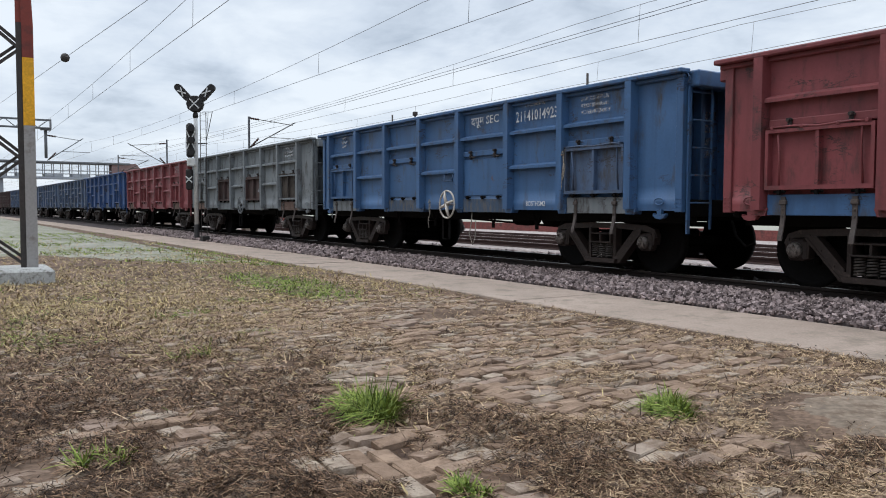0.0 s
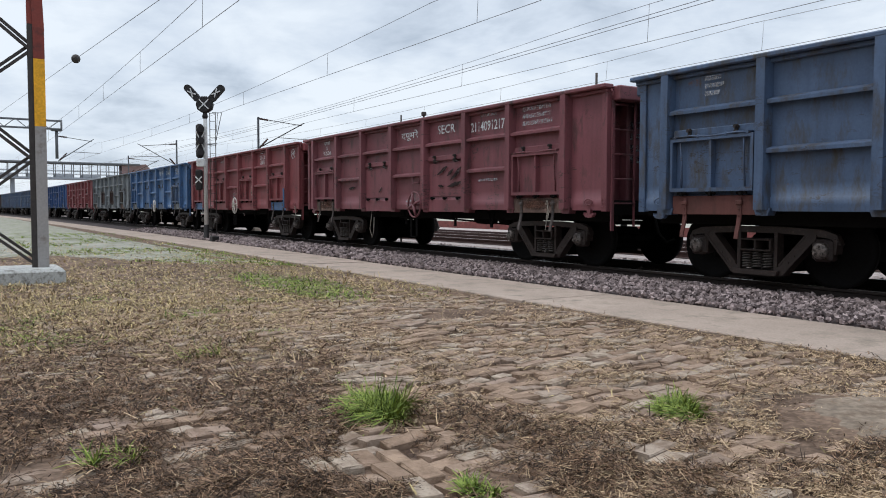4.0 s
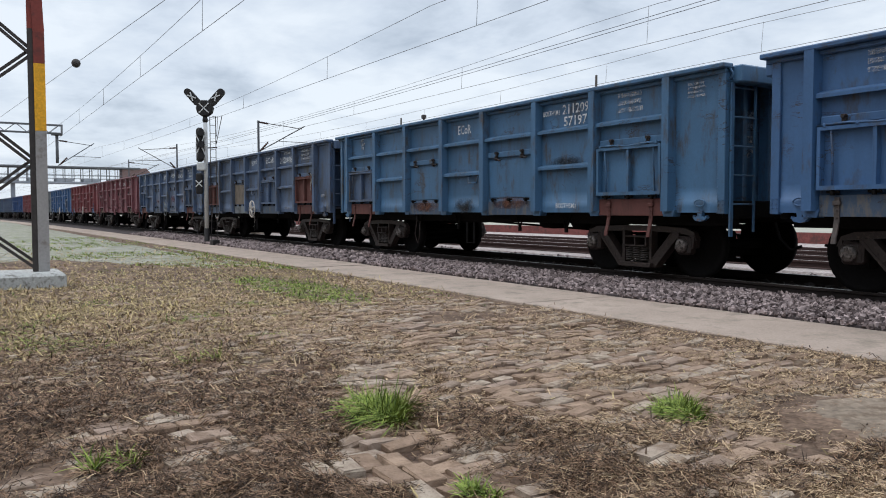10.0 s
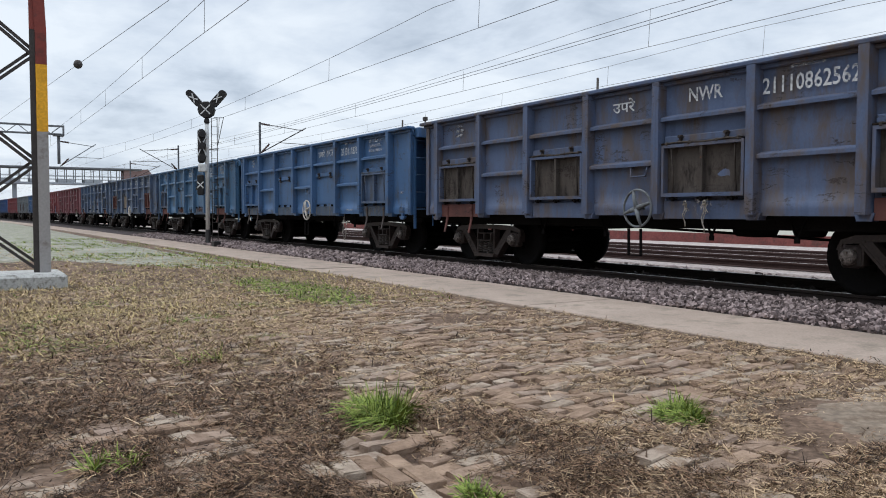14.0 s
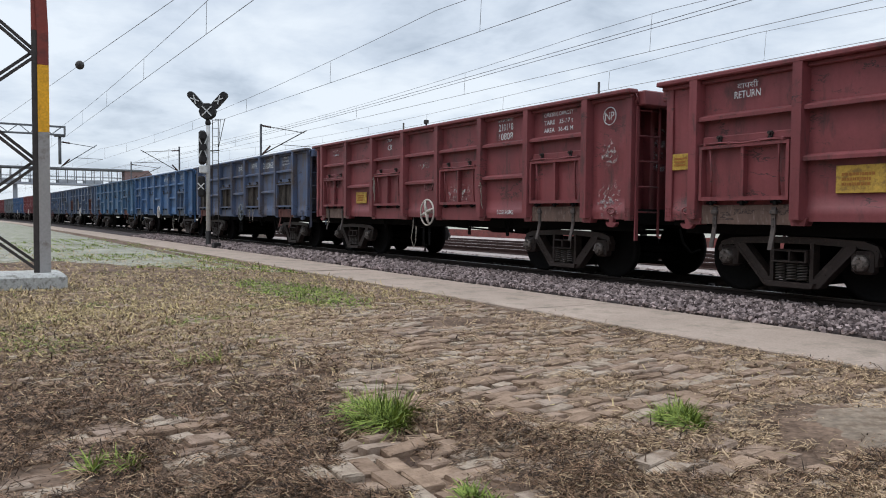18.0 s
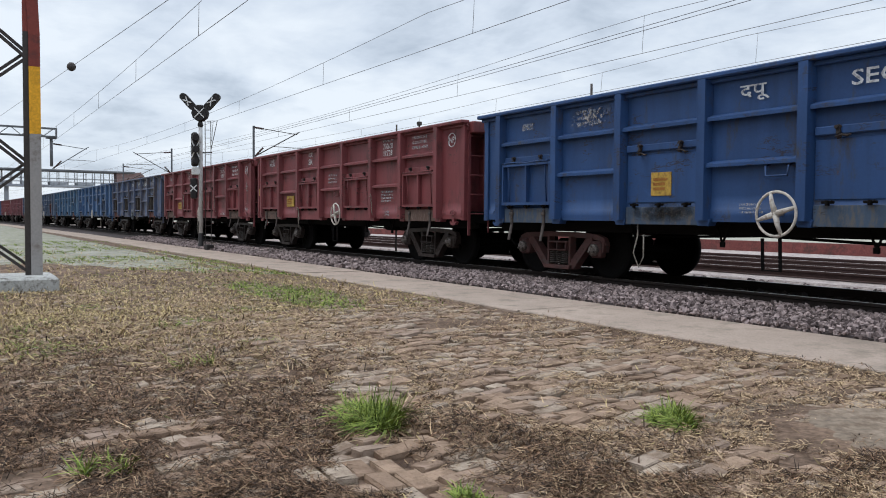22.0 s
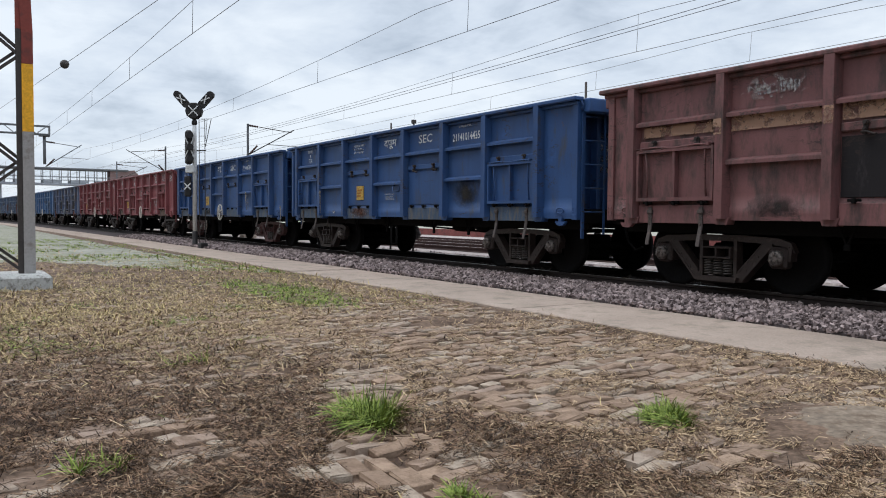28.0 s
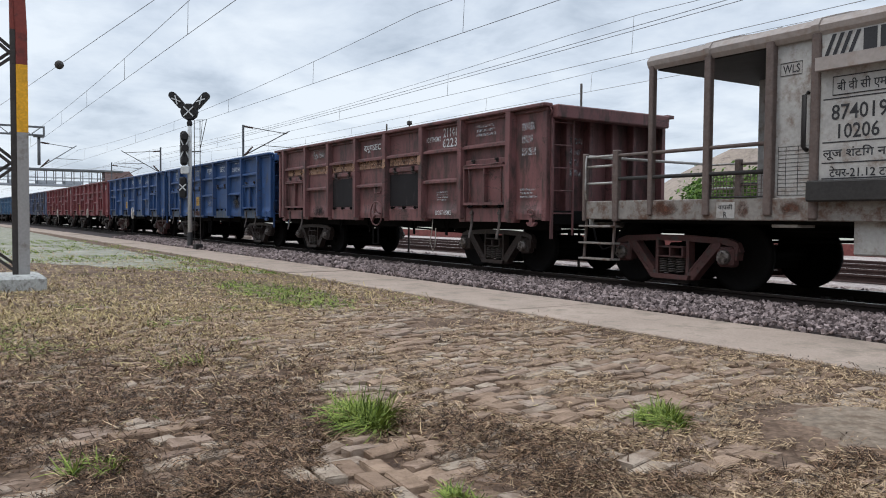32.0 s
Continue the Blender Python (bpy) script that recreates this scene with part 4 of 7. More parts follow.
    if wheel != "none":
        part("handwheel", shared(("handwheel", 3 if n in (2, 11) else 4), lambda: handwheel_shape(3 if n in (2, 11) else 4), wheel or mat), root, (wheel_at, -1.66, 1.12))
    for x in (-2.6, -0.9, 1.35, 2.75) if near else ():
        part("brake_hanger", shared("brake_hanger", lambda: Shape().bar((-0.13, 0, 0.98), (0, 0, 0.70), 0.03, 0.02).bar((0.13, 0, 0.98), (0, 0, 0.70), 0.03, 0.02).box(-0.04, 0.04, -0.02, 0.02, 0.64, 0.72, 0.008), BLACK), root, (x, -1.22, 0))
    part("hand_bracket", shared("hand_bracket", lambda: Shape().tube([(-0.17, -0.01, 0.06), (-0.17, -0.09, 0.03), (-0.16, -0.10, -0.10), (0.16, -0.10, -0.10), (0.17, -0.09, 0.03), (0.17, -0.01, 0.06)], 0.014, 6), mat), root, (wheel_at - 0.05, -1.5, 1.72))
    part("step", shared("step", step_shape, BLACK), root, (0.18, -1.62, 0.80))
    bays = [(a + b) / 2 for a, b in zip(xs, xs[1:])]
    for mark in marks:
        what, bay, z, *rest = mark
        x = bays[bay + 1] + (rest[3] if len(rest) > 3 else 0.0)
        out = rest[4] if len(rest) > 4 else 0.0
        if what == "~":
            w, h, rows = rest[:3]
            tagged(part("faded_lettering", shared(("faded_lettering", w, h, rows, bay), lambda: smudge_shape(w, h, rows, bay + rows), FADED), root, (x, -1.529, z)), kind="stuff")
        elif what == "yellow":
            plate = part("notice_plate", shared(("notice_plate", rest[0], rest[1]), lambda: plate_shape(rest[0], rest[1]), NOTICE), root, (x, -1.515, z), label="yellow notice plate")
            tagged(part("faded_lettering", shared(("plate_bars", rest[0]), lambda: smudge_shape(rest[0] * 0.75, rest[1] * 0.6, 3, 5), RUSTY), plate, (0, -0.02, rest[1] / 2)), kind="stuff")
        elif what == "rope":
            part("rope", shared(("rope", rest[0], bay), lambda: rope_shape(rest[0], bay), PAINT["pale"]), root, (x, -1.56, z), label="frayed pale rope end")
        elif what == "hose":
            pts = [(0, -0.02, 0.0), (0.04, -0.06, -0.22), (-0.06, -0.05, -0.5), (0.05, -0.04, -0.72), (0.16, -0.05, -0.55), (0.13, -0.02, -0.2)]
            part("loose_hose", shared(("loose_hose", rest[0]), lambda: Shape().tube(pts, 0.012, 5), PAINT["pale"] if rest[0] else IRON), root, (x, -1.42, z), label="loose brake hose hanging from the frame")
        elif what == "slash":
            part("paint_stroke", shared(("paint_stroke", rest[0], rest[1]), lambda: stroke_shape(rest[0], rest[1], bay), STROKE), root, (x, -1.529 - (0.02 if z < 2.1 and bay % 2 == 0 else 0), z), (0, -rest[2], 0), "black brush stroke")
        elif what == "ring":
            ring = Shape().tube([(0.145 * math.cos(t), 0, 0.145 * math.sin(t)) for t in (2 * math.pi * q / 28 for q in range(28))], 0.009, 4, closed=True)
            part("ring_mark", ring.mesh("ring_mark", LETTER), root, (x, -1.526, z))
        elif what == "patch":
            part("paint_patch", shared(("paint_patch", rest[0], rest[1], rest[2]), lambda: Shape().box(-rest[0] / 2, rest[0] / 2, -0.003, 0.0, -rest[1] / 2, rest[1] / 2) if rest[2] in ("scuff_tan", "scuff_blue") else ragged_shape(rest[0], rest[1], bay), SMEAR[rest[2]]), root, (x, -1.529 - out - (0.022 if z < 2.1 and bay % 2 == 0 else 0), z), label={"scuff_red": "soft red paint scuff", "scuff_rust": "rusty scraped patch", "scuff_pale": "pale chalky scuff", "scuff_soot": "sooty black smear", "scuff_blue": "streak of blue paint", "scuff_tan": "worn tan paint band"}[rest[2]])
        else:
            tagged(part("lettering", words(what, rest[0], LETTER, rest[1] if len(rest) > 1 else None), root, (x, -1.526, z)), kind="stuff")
    VEHICLES.append((root, n))
    return root


VEHICLES = []
PAY = [("PAYLOAD 63-78 t", 6, 2.90, 0.085), ("TARE 25-50 t", 6, 2.77, 0.085), ("AREA 36-45 M", 6, 2.64, 0.085)]
DIM = [("~", 6, 2.78, 0.75, 0.34, 3), ("~", 0, 2.80, 0.34, 0.32, 3)]
FAR = ["dark", "maroon", "dark", "dark", "maroon", "dark", "maroon", "dark", "slate", "slate", "slate", "slate"]
for k, paint in enumerate(FAR):
    wagon(-16 + k, paint, "FFFF" if k % 2 else "FPPF", marks=DIM, label={"dark": "dark brown grimy", "maroon": "dull maroon", "slate": "grimy slate blue", "navy": "dark navy blue"}[paint] + " open goods wagon with ribbed steel sides")
wagon(-4, "navy", "FPPF", marks=DIM + [("~", 4, 2.78, 0.9, 0.16, 1)], label="navy blue open goods wagon with ribbed steel sides")
wagon(-3, "red", "FFFF", marks=DIM, label="red open goods wagon with four framed side doors")
wagon(-2, "grey", "FFFF", door_paint=[None, "dark", "dark", "soot"], marks=DIM, label="weathered grey open goods wagon with grimy brown doors")
wagon(-1, "blue", "FPPF", door_paint=[None, None, None, "slate"], sills=["grey", None, None, "grey"], wheel=CREAM,
      marks=DIM + [("hose", 4, 1.0, 1, 0, 0, -0.55), ("rope", 3, 1.2, 0.6, 0, 0, -0.3), ("rope", 6, 2.0, 0.7, 0, 0, -0.72), ("दपूम SEC", 4, 2.78, 0.22, 0.95), ("21141014923", 5, 2.76, 0.2, 1.2), ("BOSTHSM2", 5, 1.13, 0.09), ("~", 5, 2.95, 0.6, 0.09, 1)], label="bright blue open goods wagon with one grey side door")
wagon(0, "red", "FFFF", sills=["blue", None, None, "blue"], wheel=CREAM,
      marks=[("patch", 6, 1.36, 0.12, 0.62, "scuff_blue", 0.815, 0.125), ("rope", 4, 2.1, 0.8, 0, 0, 0.72), ("rope", 6, 2.2, 0.7, 0, 0, -0.78), ("rope", 7, 1.05, 0.4, 0, 0, 0.4), ("231116", 5, 2.80, 0.15, 0.55), ("NWR", 5, 2.80, 0.11, 0.26, 0, 0.48), ("10012", 5, 2.62, 0.14, 0.48), ("~", 5, 2.94, 0.5, 0.08, 1), ("~", 2, 2.85, 0.3, 0.14, 1), ("ring", 7, 2.76), ("HP", 7, 2.76, 0.125),
             ("~", 3, 1.5, 0.4, 0.2, 2), ("~", 1, 1.12, 0.6, 0.1, 1)], label="red open goods wagon with blue painted door sills")
wagon(1, "maroon", "FPPF",
      marks=[("hose", 2, 1.0, 1, 0, 0, -0.55), ("rope", 6, 1.15, 0.5, 0, 0, 0.4), ("वापसी", 0, 2.92, 0.13, 0.42), ("R", 0, 2.76, 0.1), ("9-2024", 0, 2.62, 0.11, 0.5), ("दपूमरे", 3, 2.76, 0.24, 0.8), ("SECR", 4, 2.78, 0.19, 0.72), ("21140912176", 5, 2.72, 0.2, 1.3), ("~", 5, 2.93, 0.6, 0.09, 1), ("~", 6, 2.78, 0.95, 0.4, 3),
             ("~", 3, 1.16, 0.35, 0.2, 2), ("~", 5, 1.62, 0.7, 0.09, 1), ("slash", 4, 1.87, 0.46, 0.09, 24, -0.13), ("slash", 4, 1.82, 0.30, 0.08, 30, 0.20), ("slash", 4, 1.80, 0.55, 0.10, 32, 0.45), ("slash", 4, 1.56, 0.62, 0.09, 8, 0.40), ("slash", 4, 1.53, 0.26, 0.06, -6, -0.18), ("slash", 2, 1.50, 0.22, 0.05, 40, 0.16), ("slash", 1, 1.58, 0.40, 0.08, 6, 0.05), ("patch", 0, 1.12, 1.3, 0.26, "scuff_rust"), ("patch", 6, 1.12, 1.2, 0.26, "scuff_rust")], label="maroon open goods wagon with white zone lettering")
wagon(2, "slate", "FPPF", sills=["rust", None, None, "rust"], wheel=PAINT["grey"],
      marks=PAY + [("hose", 2, 1.0, 0, 0, 0, -0.55), ("rope", 3, 1.5, 0.9, 0, 0, 0.1), ("rope", 6, 1.95, 0.8, 0, 0, -0.65), ("~", 0, 2.8, 0.34, 0.32, 3), ("SECR", 3, 2.76, 0.19, 0.7), ("दपूमरे", 4, 2.78, 0.24, 0.8), ("19140338232", 5, 2.72, 0.2, 1.25), ("patch", 2, 1.55, 0.8, 0.22, "scuff_red"), ("patch", 4, 1.65, 1.2, 0.4, "scuff_red"), ("patch", 5, 1.55, 0.6, 0.3, "scuff_red"), ("patch", 2, 1.08, 1.2, 0.2, "scuff_pale"), ("patch", 4, 1.10, 1.4, 0.22, "scuff_pale"), ("BOSTHS", 5, 2.94, 0.09), ("BOSTHS", 5, 1.62, 0.1, 0.4, 0, 0.35), ],
      label="dusty blue open goods wagon with rust-red door sills")
wagon(3, "slate", "FPFF", wheel_at=-0.12, door_paint=["rust", "tan", None, "rust"], sills=[None, "grey", None, "rust"], wheel=CREAM,
      marks=[("rope", 6, 2.15, 0.5, 0, 0, 0.62), ("rope", 3, 0.85, 0.5, 0, 0, 0.25), ("पूतरे", 3, 2.78, 0.2, 0.62), ("ECoR", 4, 2.78, 0.19, 0.8), ("21120940847", 5, 2.70, 0.2, 1.3), ("BOSTHSM2", 5, 2.92, 0.09), ("~", 6, 2.78, 0.75, 0.34, 3), ("~", 0, 2.8, 0.3, 0.3, 3), ("~", 5, 1.14, 0.5, 0.08, 1), ("~", 7, 1.5, 0.3, 0.16, 1)],
      label="slate blue open goods wagon with rust-red doors")
wagon(4, "azure", "FPPF", door_paint=["slate", None, None, None], sills=["rust", None, None, "rust"], wheel="none",
      marks=[("hose", 2, 1.0, 0, 0, 0, -0.55), ("ECoR", 3, 2.76, 0.19, 0.5), ("211209", 5, 2.83, 0.17, 0.68, 0, 0.25), ("57197", 5, 2.62, 0.17, 0.6, 0, 0.25), ("BOSTHSM1", 5, 2.80, 0.09, 0.45, 0, -0.4), ("~", 6, 2.78, 0.6, 0.36, 3), ("~", 7, 2.8, 0.34, 0.24, 4), ("~", 0, 2.8, 0.2, 0.32, 3), ("BOSTHSM1", 5, 1.13, 0.09), ("patch", 2, 1.15, 1.3, 0.3, "scuff_rust"), ("patch", 4, 1.2, 1.4, 0.3, "scuff_rust"), ("patch", 5, 1.9, 1.0, 0.25, "scuff_soot"), ("patch", 3, 1.15, 0.9, 0.4, "scuff_soot")],
      label="muted blue open goods wagon with rust-red door sills")
wagon(5, "blue", "FPPF", door_paint=[None, None, None, "slate"], wheel=CREAM,
      marks=[("hose", 5, 1.0, 1, 0, 0, -0.55), ("उमरे", 4, 2.78, 0.22, 0.46, 0, -0.32), ("NCR", 4, 2.77, 0.19, 0.5, 0, 0.32), ("21131118761", 5, 2.74, 0.2, 1.1), ("~", 5, 2.95, 0.6, 0.09, 1), ("~", 6, 2.78, 0.8, 0.36, 3), ("~", 0, 2.8, 0.3, 0.3, 3), ("~", 5, 1.12, 0.4, 0.07, 1), ("patch", 7, 1.55, 0.36, 0.12, "scuff_pale"), ("~", 1, 1.12, 0.5, 0.08, 1)],
      label="bright blue open goods wagon with a grey-green door")
wagon(6, "worn", "FFFF", door_paint=["soot", "soot", "soot", "soot"], sills=["rust", None, None, "rust"], wheel=PAINT["grey"],
      marks=[("rope", 4, 1.2, 0.45, 0, 0, 0.1), ("rope", 4, 1.2, 0.35, 0, 0, -0.25), ("उपरे", 3, 2.78, 0.22, 0.5), ("NWR", 4, 2.78, 0.2, 0.6), ("21110862562", 5, 2.74, 0.22, 1.35), ("~", 5, 2.95, 0.5, 0.08, 1), ("~", 6, 2.8, 0.75, 0.3, 3), ("~", 0, 2.8, 0.3, 0.3, 3), ("patch", 4, 1.18, 0.4, 0.4, "scuff_pale")],
      label="grimy grey-blue open goods wagon with sooty doors")
wagon(7, "red", "FFFF", wheel=CREAM,
      marks=[("hose", 3, 1.0, 1, 0, 0, -0.55), ("rope", 5, 1.7, 0.5, 0, 0, -0.72), ("rope", 2, 2.0, 0.6, 0, 0, -0.7), ("ring", 7, 2.72), ("NP", 7, 2.72, 0.135), ("210118", 5, 2.80, 0.14, 0.48), ("10808", 5, 2.62, 0.14, 0.46), ("~", 5, 2.94, 0.5, 0.1, 1), ("CARRYING CAPACITY", 6, 2.90, 0.075, 0.8), ("TARE   25-37 t", 6, 2.76, 0.08, 0.8), ("AREA   36-45 M", 6, 2.62, 0.08, 0.8), ("CR", 2, 2.74, 0.14), ("~", 2, 2.92, 0.3, 0.14, 1), ("yellow", 1, 1.36, 0.62, 0.3),
             ("BOSTHSM2", 5, 1.13, 0.09), ("patch", 7, 1.35, 0.7, 0.8, "scuff_pale"), ("patch", 7, 2.1, 0.5, 0.6, "scuff_pale"), ("patch", 4, 1.5, 1.2, 0.6, "scuff_pale"), ("patch", 0, 2.0, 0.9, 0.5, "scuff_soot"), ("patch", 3, 2.2, 0.8, 0.2, "scuff_pale"), ("~", 0, 2.8, 0.4, 0.2, 2), ("~", 7, 1.3, 0.4, 0.1, 1)], label="red open goods wagon with a ring mark and yellow notice")
wagon(8, "red", "FFFF", wheel=CREAM,
      marks=[("rope", 5, 1.6, 0.5, 0, 0, -0.72), ("rope", 2, 1.3, 0.6, 0, 0, -0.75), ("ring", 7, 2.72), ("NP", 7, 2.72, 0.135), ("210618", 5, 2.80, 0.14, 0.48), ("10728", 5, 2.63, 0.14, 0.44), ("~", 5, 2.93, 0.6, 0.08, 1), ("दरे", 2, 2.90, 0.16, 0.32), ("SR", 2, 2.68, 0.16, 0.3), ("~", 6, 2.78, 0.75, 0.34, 3), ("yellow", 1, 1.36, 0.62, 0.34), ("~", 3, 2.12, 0.6, 0.28, 3), ("~", 5, 1.56, 0.7, 0.3, 4), ("वापसी", 0, 2.88, 0.10, 0.34), ("RETURN", 0, 2.75, 0.10, 0.42), ("yellow", -1, 1.76, 0.36, 0.24), ("~", 5, 1.14, 0.3, 0.14, 2)],
      label="crimson open goods wagon with four doors and yellow notices")
wagon(9, "navy", "FPPF", wheel=CREAM, gear=GEAR_RED,
      marks=[("hose", 2, 1.0, 1, 0, 0, -0.55), ("rope", 5, 1.8, 0.6, 0, 0, 0.1), ("rope", 7, 1.3, 0.7, 0, 0, 0.5), ("दपू", 3, 2.76, 0.22, 0.46), ("SEC", 4, 2.76, 0.19, 0.58), ("21141070431", 5, 2.70, 0.16, 1.0), ("~", 5, 2.92, 0.5, 0.08, 1), ("~", 1, 2.76, 0.6, 0.3, 3), ("yellow", 2, 1.4, 0.4, 0.36), ("patch", 5, 1.55, 0.12, 0.5, "scuff_pale"), ("~", 3, 1.2, 0.4, 0.16, 3), ("patch", 2, 1.15, 1.4, 0.35, "scuff_soot"), ("patch", 1, 2.76, 1.2, 0.4, "scuff_pale"), ("~", 0, 2.75, 0.4, 0.2, 1)], label="deep blue open goods wagon on rust-red bogies")
wagon(10, "navy", "FPPF", wheel="none", 
      marks=[("hose", 1, 1.0, 0, 0, 0, -0.55), ("rope", 1, 1.7, 0.6, 0, 0, -0.7), ("वापसी", 0, 2.9, 0.12, 0.36), ("R", 0, 2.76, 0.09), ("7-26", 0, 2.63, 0.11), ("दपूम", 3, 2.76, 0.22, 0.62), ("SEC", 4, 2.78, 0.19, 0.58), ("21141014435", 5, 2.70, 0.16, 1.0), ("~", 5, 2.92, 0.5, 0.08, 1), ("~", 2, 2.76, 0.7, 0.26, 3), ("yellow", 2, 1.44, 0.4, 0.36), ("~", 3, 1.5, 0.5, 0.18, 3), ("patch", 5, 1.5, 1.1, 0.7, "scuff_soot"), ("patch", 2, 1.12, 1.3, 0.3, "scuff_rust"), ("~", 1, 1.13, 0.2, 0.1, 1)], label="deep blue open goods wagon with a yellow notice plate")
wagon(11, "brown", "FPPF", door_paint=[None, "tar", "tar", None], sills=["brown", "brown", "brown", "brown"],
      marks=[("patch", q, 2.31, 0.13, 0.22, "scuff_tan", 0.81, 0.125) for q in (0, 1, 2, 3, 4)] + [("patch", 1, 2.34, 1.36, 0.2, "scuff_tan"), ("patch", 2, 2.34, 1.42, 0.2, "scuff_tan"), ("patch", 3, 2.34, 1.45, 0.2, "scuff_tan"), ("patch", 4, 2.34, 1.45, 0.18, "scuff_tan"), ("patch", 1, 2.78, 1.2, 0.4, "scuff_pale"), ("patch", 0, 2.34, 1.3, 0.16, "scuff_tan"), ("patch", 1, 1.2, 1.0, 0.35, "scuff_soot"), ("hose", 5, 1.0, 1, 0, 0, -0.55), ("दपूमSEC", 3, 2.74, 0.2, 0.9), ("BOSTHSM2", 5, 2.74, 0.11, 0.62, 0, -0.42), ("211411", 5, 2.85, 0.19, 0.62, 0, 0.3), ("62235", 5, 2.63, 0.19, 0.7, 0, 0.32), ("~", 6, 2.78, 0.7, 0.26, 3), ("~", 5, 1.5, 0.5, 0.22, 4), ("BOSTHSM2", 5, 1.14, 0.1), ("~", 7, 1.5, 0.5, 0.2, 3), ("~", 1, 2.75, 0.7, 0.22, 1), ("~", 7, 2.5, 0.4, 0.7, 3)],
      label="rusty brown open goods wagon with two black panels")

# ---- underfoot: bricks, thatch, tufts, stones ----
def brick_material(name, island):
    """Old fired clay from tan to grey-pink, brick by brick, chipped and dusted with soil."""
    mat = bpy.data.materials.new(name)
    mat.use_nodes = True
    nt = mat.node_tree
    N, L = nt.nodes.new, nt.links.new
    b = nt.nodes["Principled BSDF"]
    b.inputs["Roughness"].default_value, b.inputs["Specular IOR Level"].default_value = 0.92, 0.15
    own = N("ShaderNodeNewGeometry").outputs["Random Per Island"] if island else N("ShaderNodeObjectInfo").outputs["Random"]
    hue = N("ShaderNodeValToRGB")
    e = hue.color_ramp.elements
    e[0].position, e[0].color = 0.0, (0.235, 0.162, 0.116, 1)
    e[1].position, e[1].color = 1.0, (0.41, 0.335, 0.26, 1)
    for at, col in ((0.3, (0.345, 0.245, 0.175)), (0.55, (0.285, 0.21, 0.165)), (0.8, (0.35, 0.285, 0.225))):
        m = e.new(at)
        m.color = (*col, 1)
    L(own, hue.inputs[0])
    co = N("ShaderNodeTexCoord")
    push = N("ShaderNodeVectorMath")
    push.operation = "MULTIPLY_ADD"
    L(own, push.inputs[0])
    push.inputs[1].default_value = (7.0, 5.0, 3.0)
    L(co.outputs["Object"], push.inputs[2])
    dust, grit = N("ShaderNodeTexNoise"), N("ShaderNodeTexNoise")
    for n, sc in ((dust, 7.0), (grit, 60.0)):
        n.inputs["Scale"].default_value, n.inputs["Detail"].default_value, n.inputs["Roughness"].default_value = sc, 7, 0.65
        L(push.outputs[0], n.inputs["Vector"])
    cut = N("ShaderNodeMapRange")
    cut.inputs["From Min"].default_value, cut.inputs["From Max"].default_value, cut.inputs["To Max"].default_value = 0.42, 0.62, 0.72
    L(dust.outputs[0], cut.inputs["Value"])
    soil = N("ShaderNodeMix")
    soil.data_type = "RGBA"
    L(cut.outputs[0], soil.inputs["Factor"])
    L(hue.outputs[0], soil.inputs["A"])
    soil.inputs["B"].default_value = (0.145, 0.094, 0.064, 1)
    fleck, spots = N("ShaderNodeMapRange"), N("ShaderNodeMix")
    fleck.inputs["From Min"].default_value, fleck.inputs["From Max"].default_value, fleck.inputs["To Max"].default_value = 0.55, 0.75, 0.7
    L(grit.outputs[0], fleck.inputs["Value"])
    spots.data_type = "RGBA"
    L(fleck.outputs[0], spots.inputs["Factor"])
    L(soil.outputs["Result"], spots.inputs["A"])
    spots.inputs["B"].default_value = (0.10, 0.07, 0.055, 1)
    L(spots.outputs["Result"], b.inputs["Base Color"])
    bp, both = N("ShaderNodeBump"), N("ShaderNodeMath")
    both.operation = "ADD"
    L(dust.outputs[0], both.inputs[0])
    L(grit.outputs[0], both.inputs[1])
    bp.inputs["Strength"].default_value, bp.inputs["Distance"].default_value = 0.9, 0.012
    L(both.outputs[0], bp.inputs["Height"])
    L(bp.outputs[0], b.inputs["Normal"])
    return mat


BRICK, BRICK_FIELD = brick_material("old_brick", False), brick_material("old_brick_field", True)
SLEEPER = material("sleeper_concrete", (0.10, 0.09, 0.084), 0.9, grain=30, stain=(0.07, 0.06, 0.055), stain_amount=0.4, stain_scale=3)


def leaf_material(name, dark, light, rough=0.75, bias=1.0):
    """Blades and straws: each one its own shade between two colours."""
    mat = bpy.data.materials.new(name)
    mat.use_nodes = True
    nt = mat.node_tree
    b = nt.nodes["Principled BSDF"]
    geo, mix = nt.nodes.new("ShaderNodeNewGeometry"), nt.nodes.new("ShaderNodeMix")
    mix.data_type = "RGBA"
    mix.inputs["A"].default_value, mix.inputs["B"].default_value = (*dark, 1), (*light, 1)
    lean = nt.nodes.new("ShaderNodeMath")
    lean.operation = "POWER"
    lean.inputs[1].default_value = bias
    nt.links.new(geo.outputs["Random Per Island"], lean.inputs[0])
    nt.links.new(lean.outputs[0], mix.inputs["Factor"])
    nt.links.new(mix.outputs["Result"], b.inputs["Base Color"])
    b.inputs["Roughness"].default_value = rough
    b.inputs["Specular IOR Level"].default_value = 0.25
    return mat


THATCH = leaf_material("brown_thatch", (0.016, 0.009, 0.006), (0.34, 0.21, 0.13), 0.75, 1.9)
STRAW = leaf_material("pale_straw", (0.15, 0.098, 0.058), (0.56, 0.41, 0.255))
STUBBLE = leaf_material("olive_stubble", (0.105, 0.08, 0.034), (0.56, 0.44, 0.215))
GREEN = leaf_material("green_blade", (0.045, 0.08, 0.012), (0.29, 0.36, 0.075))
LEAF = leaf_material("dead_leaf", (0.20, 0.14, 0.09), (0.42, 0.33, 0.23))


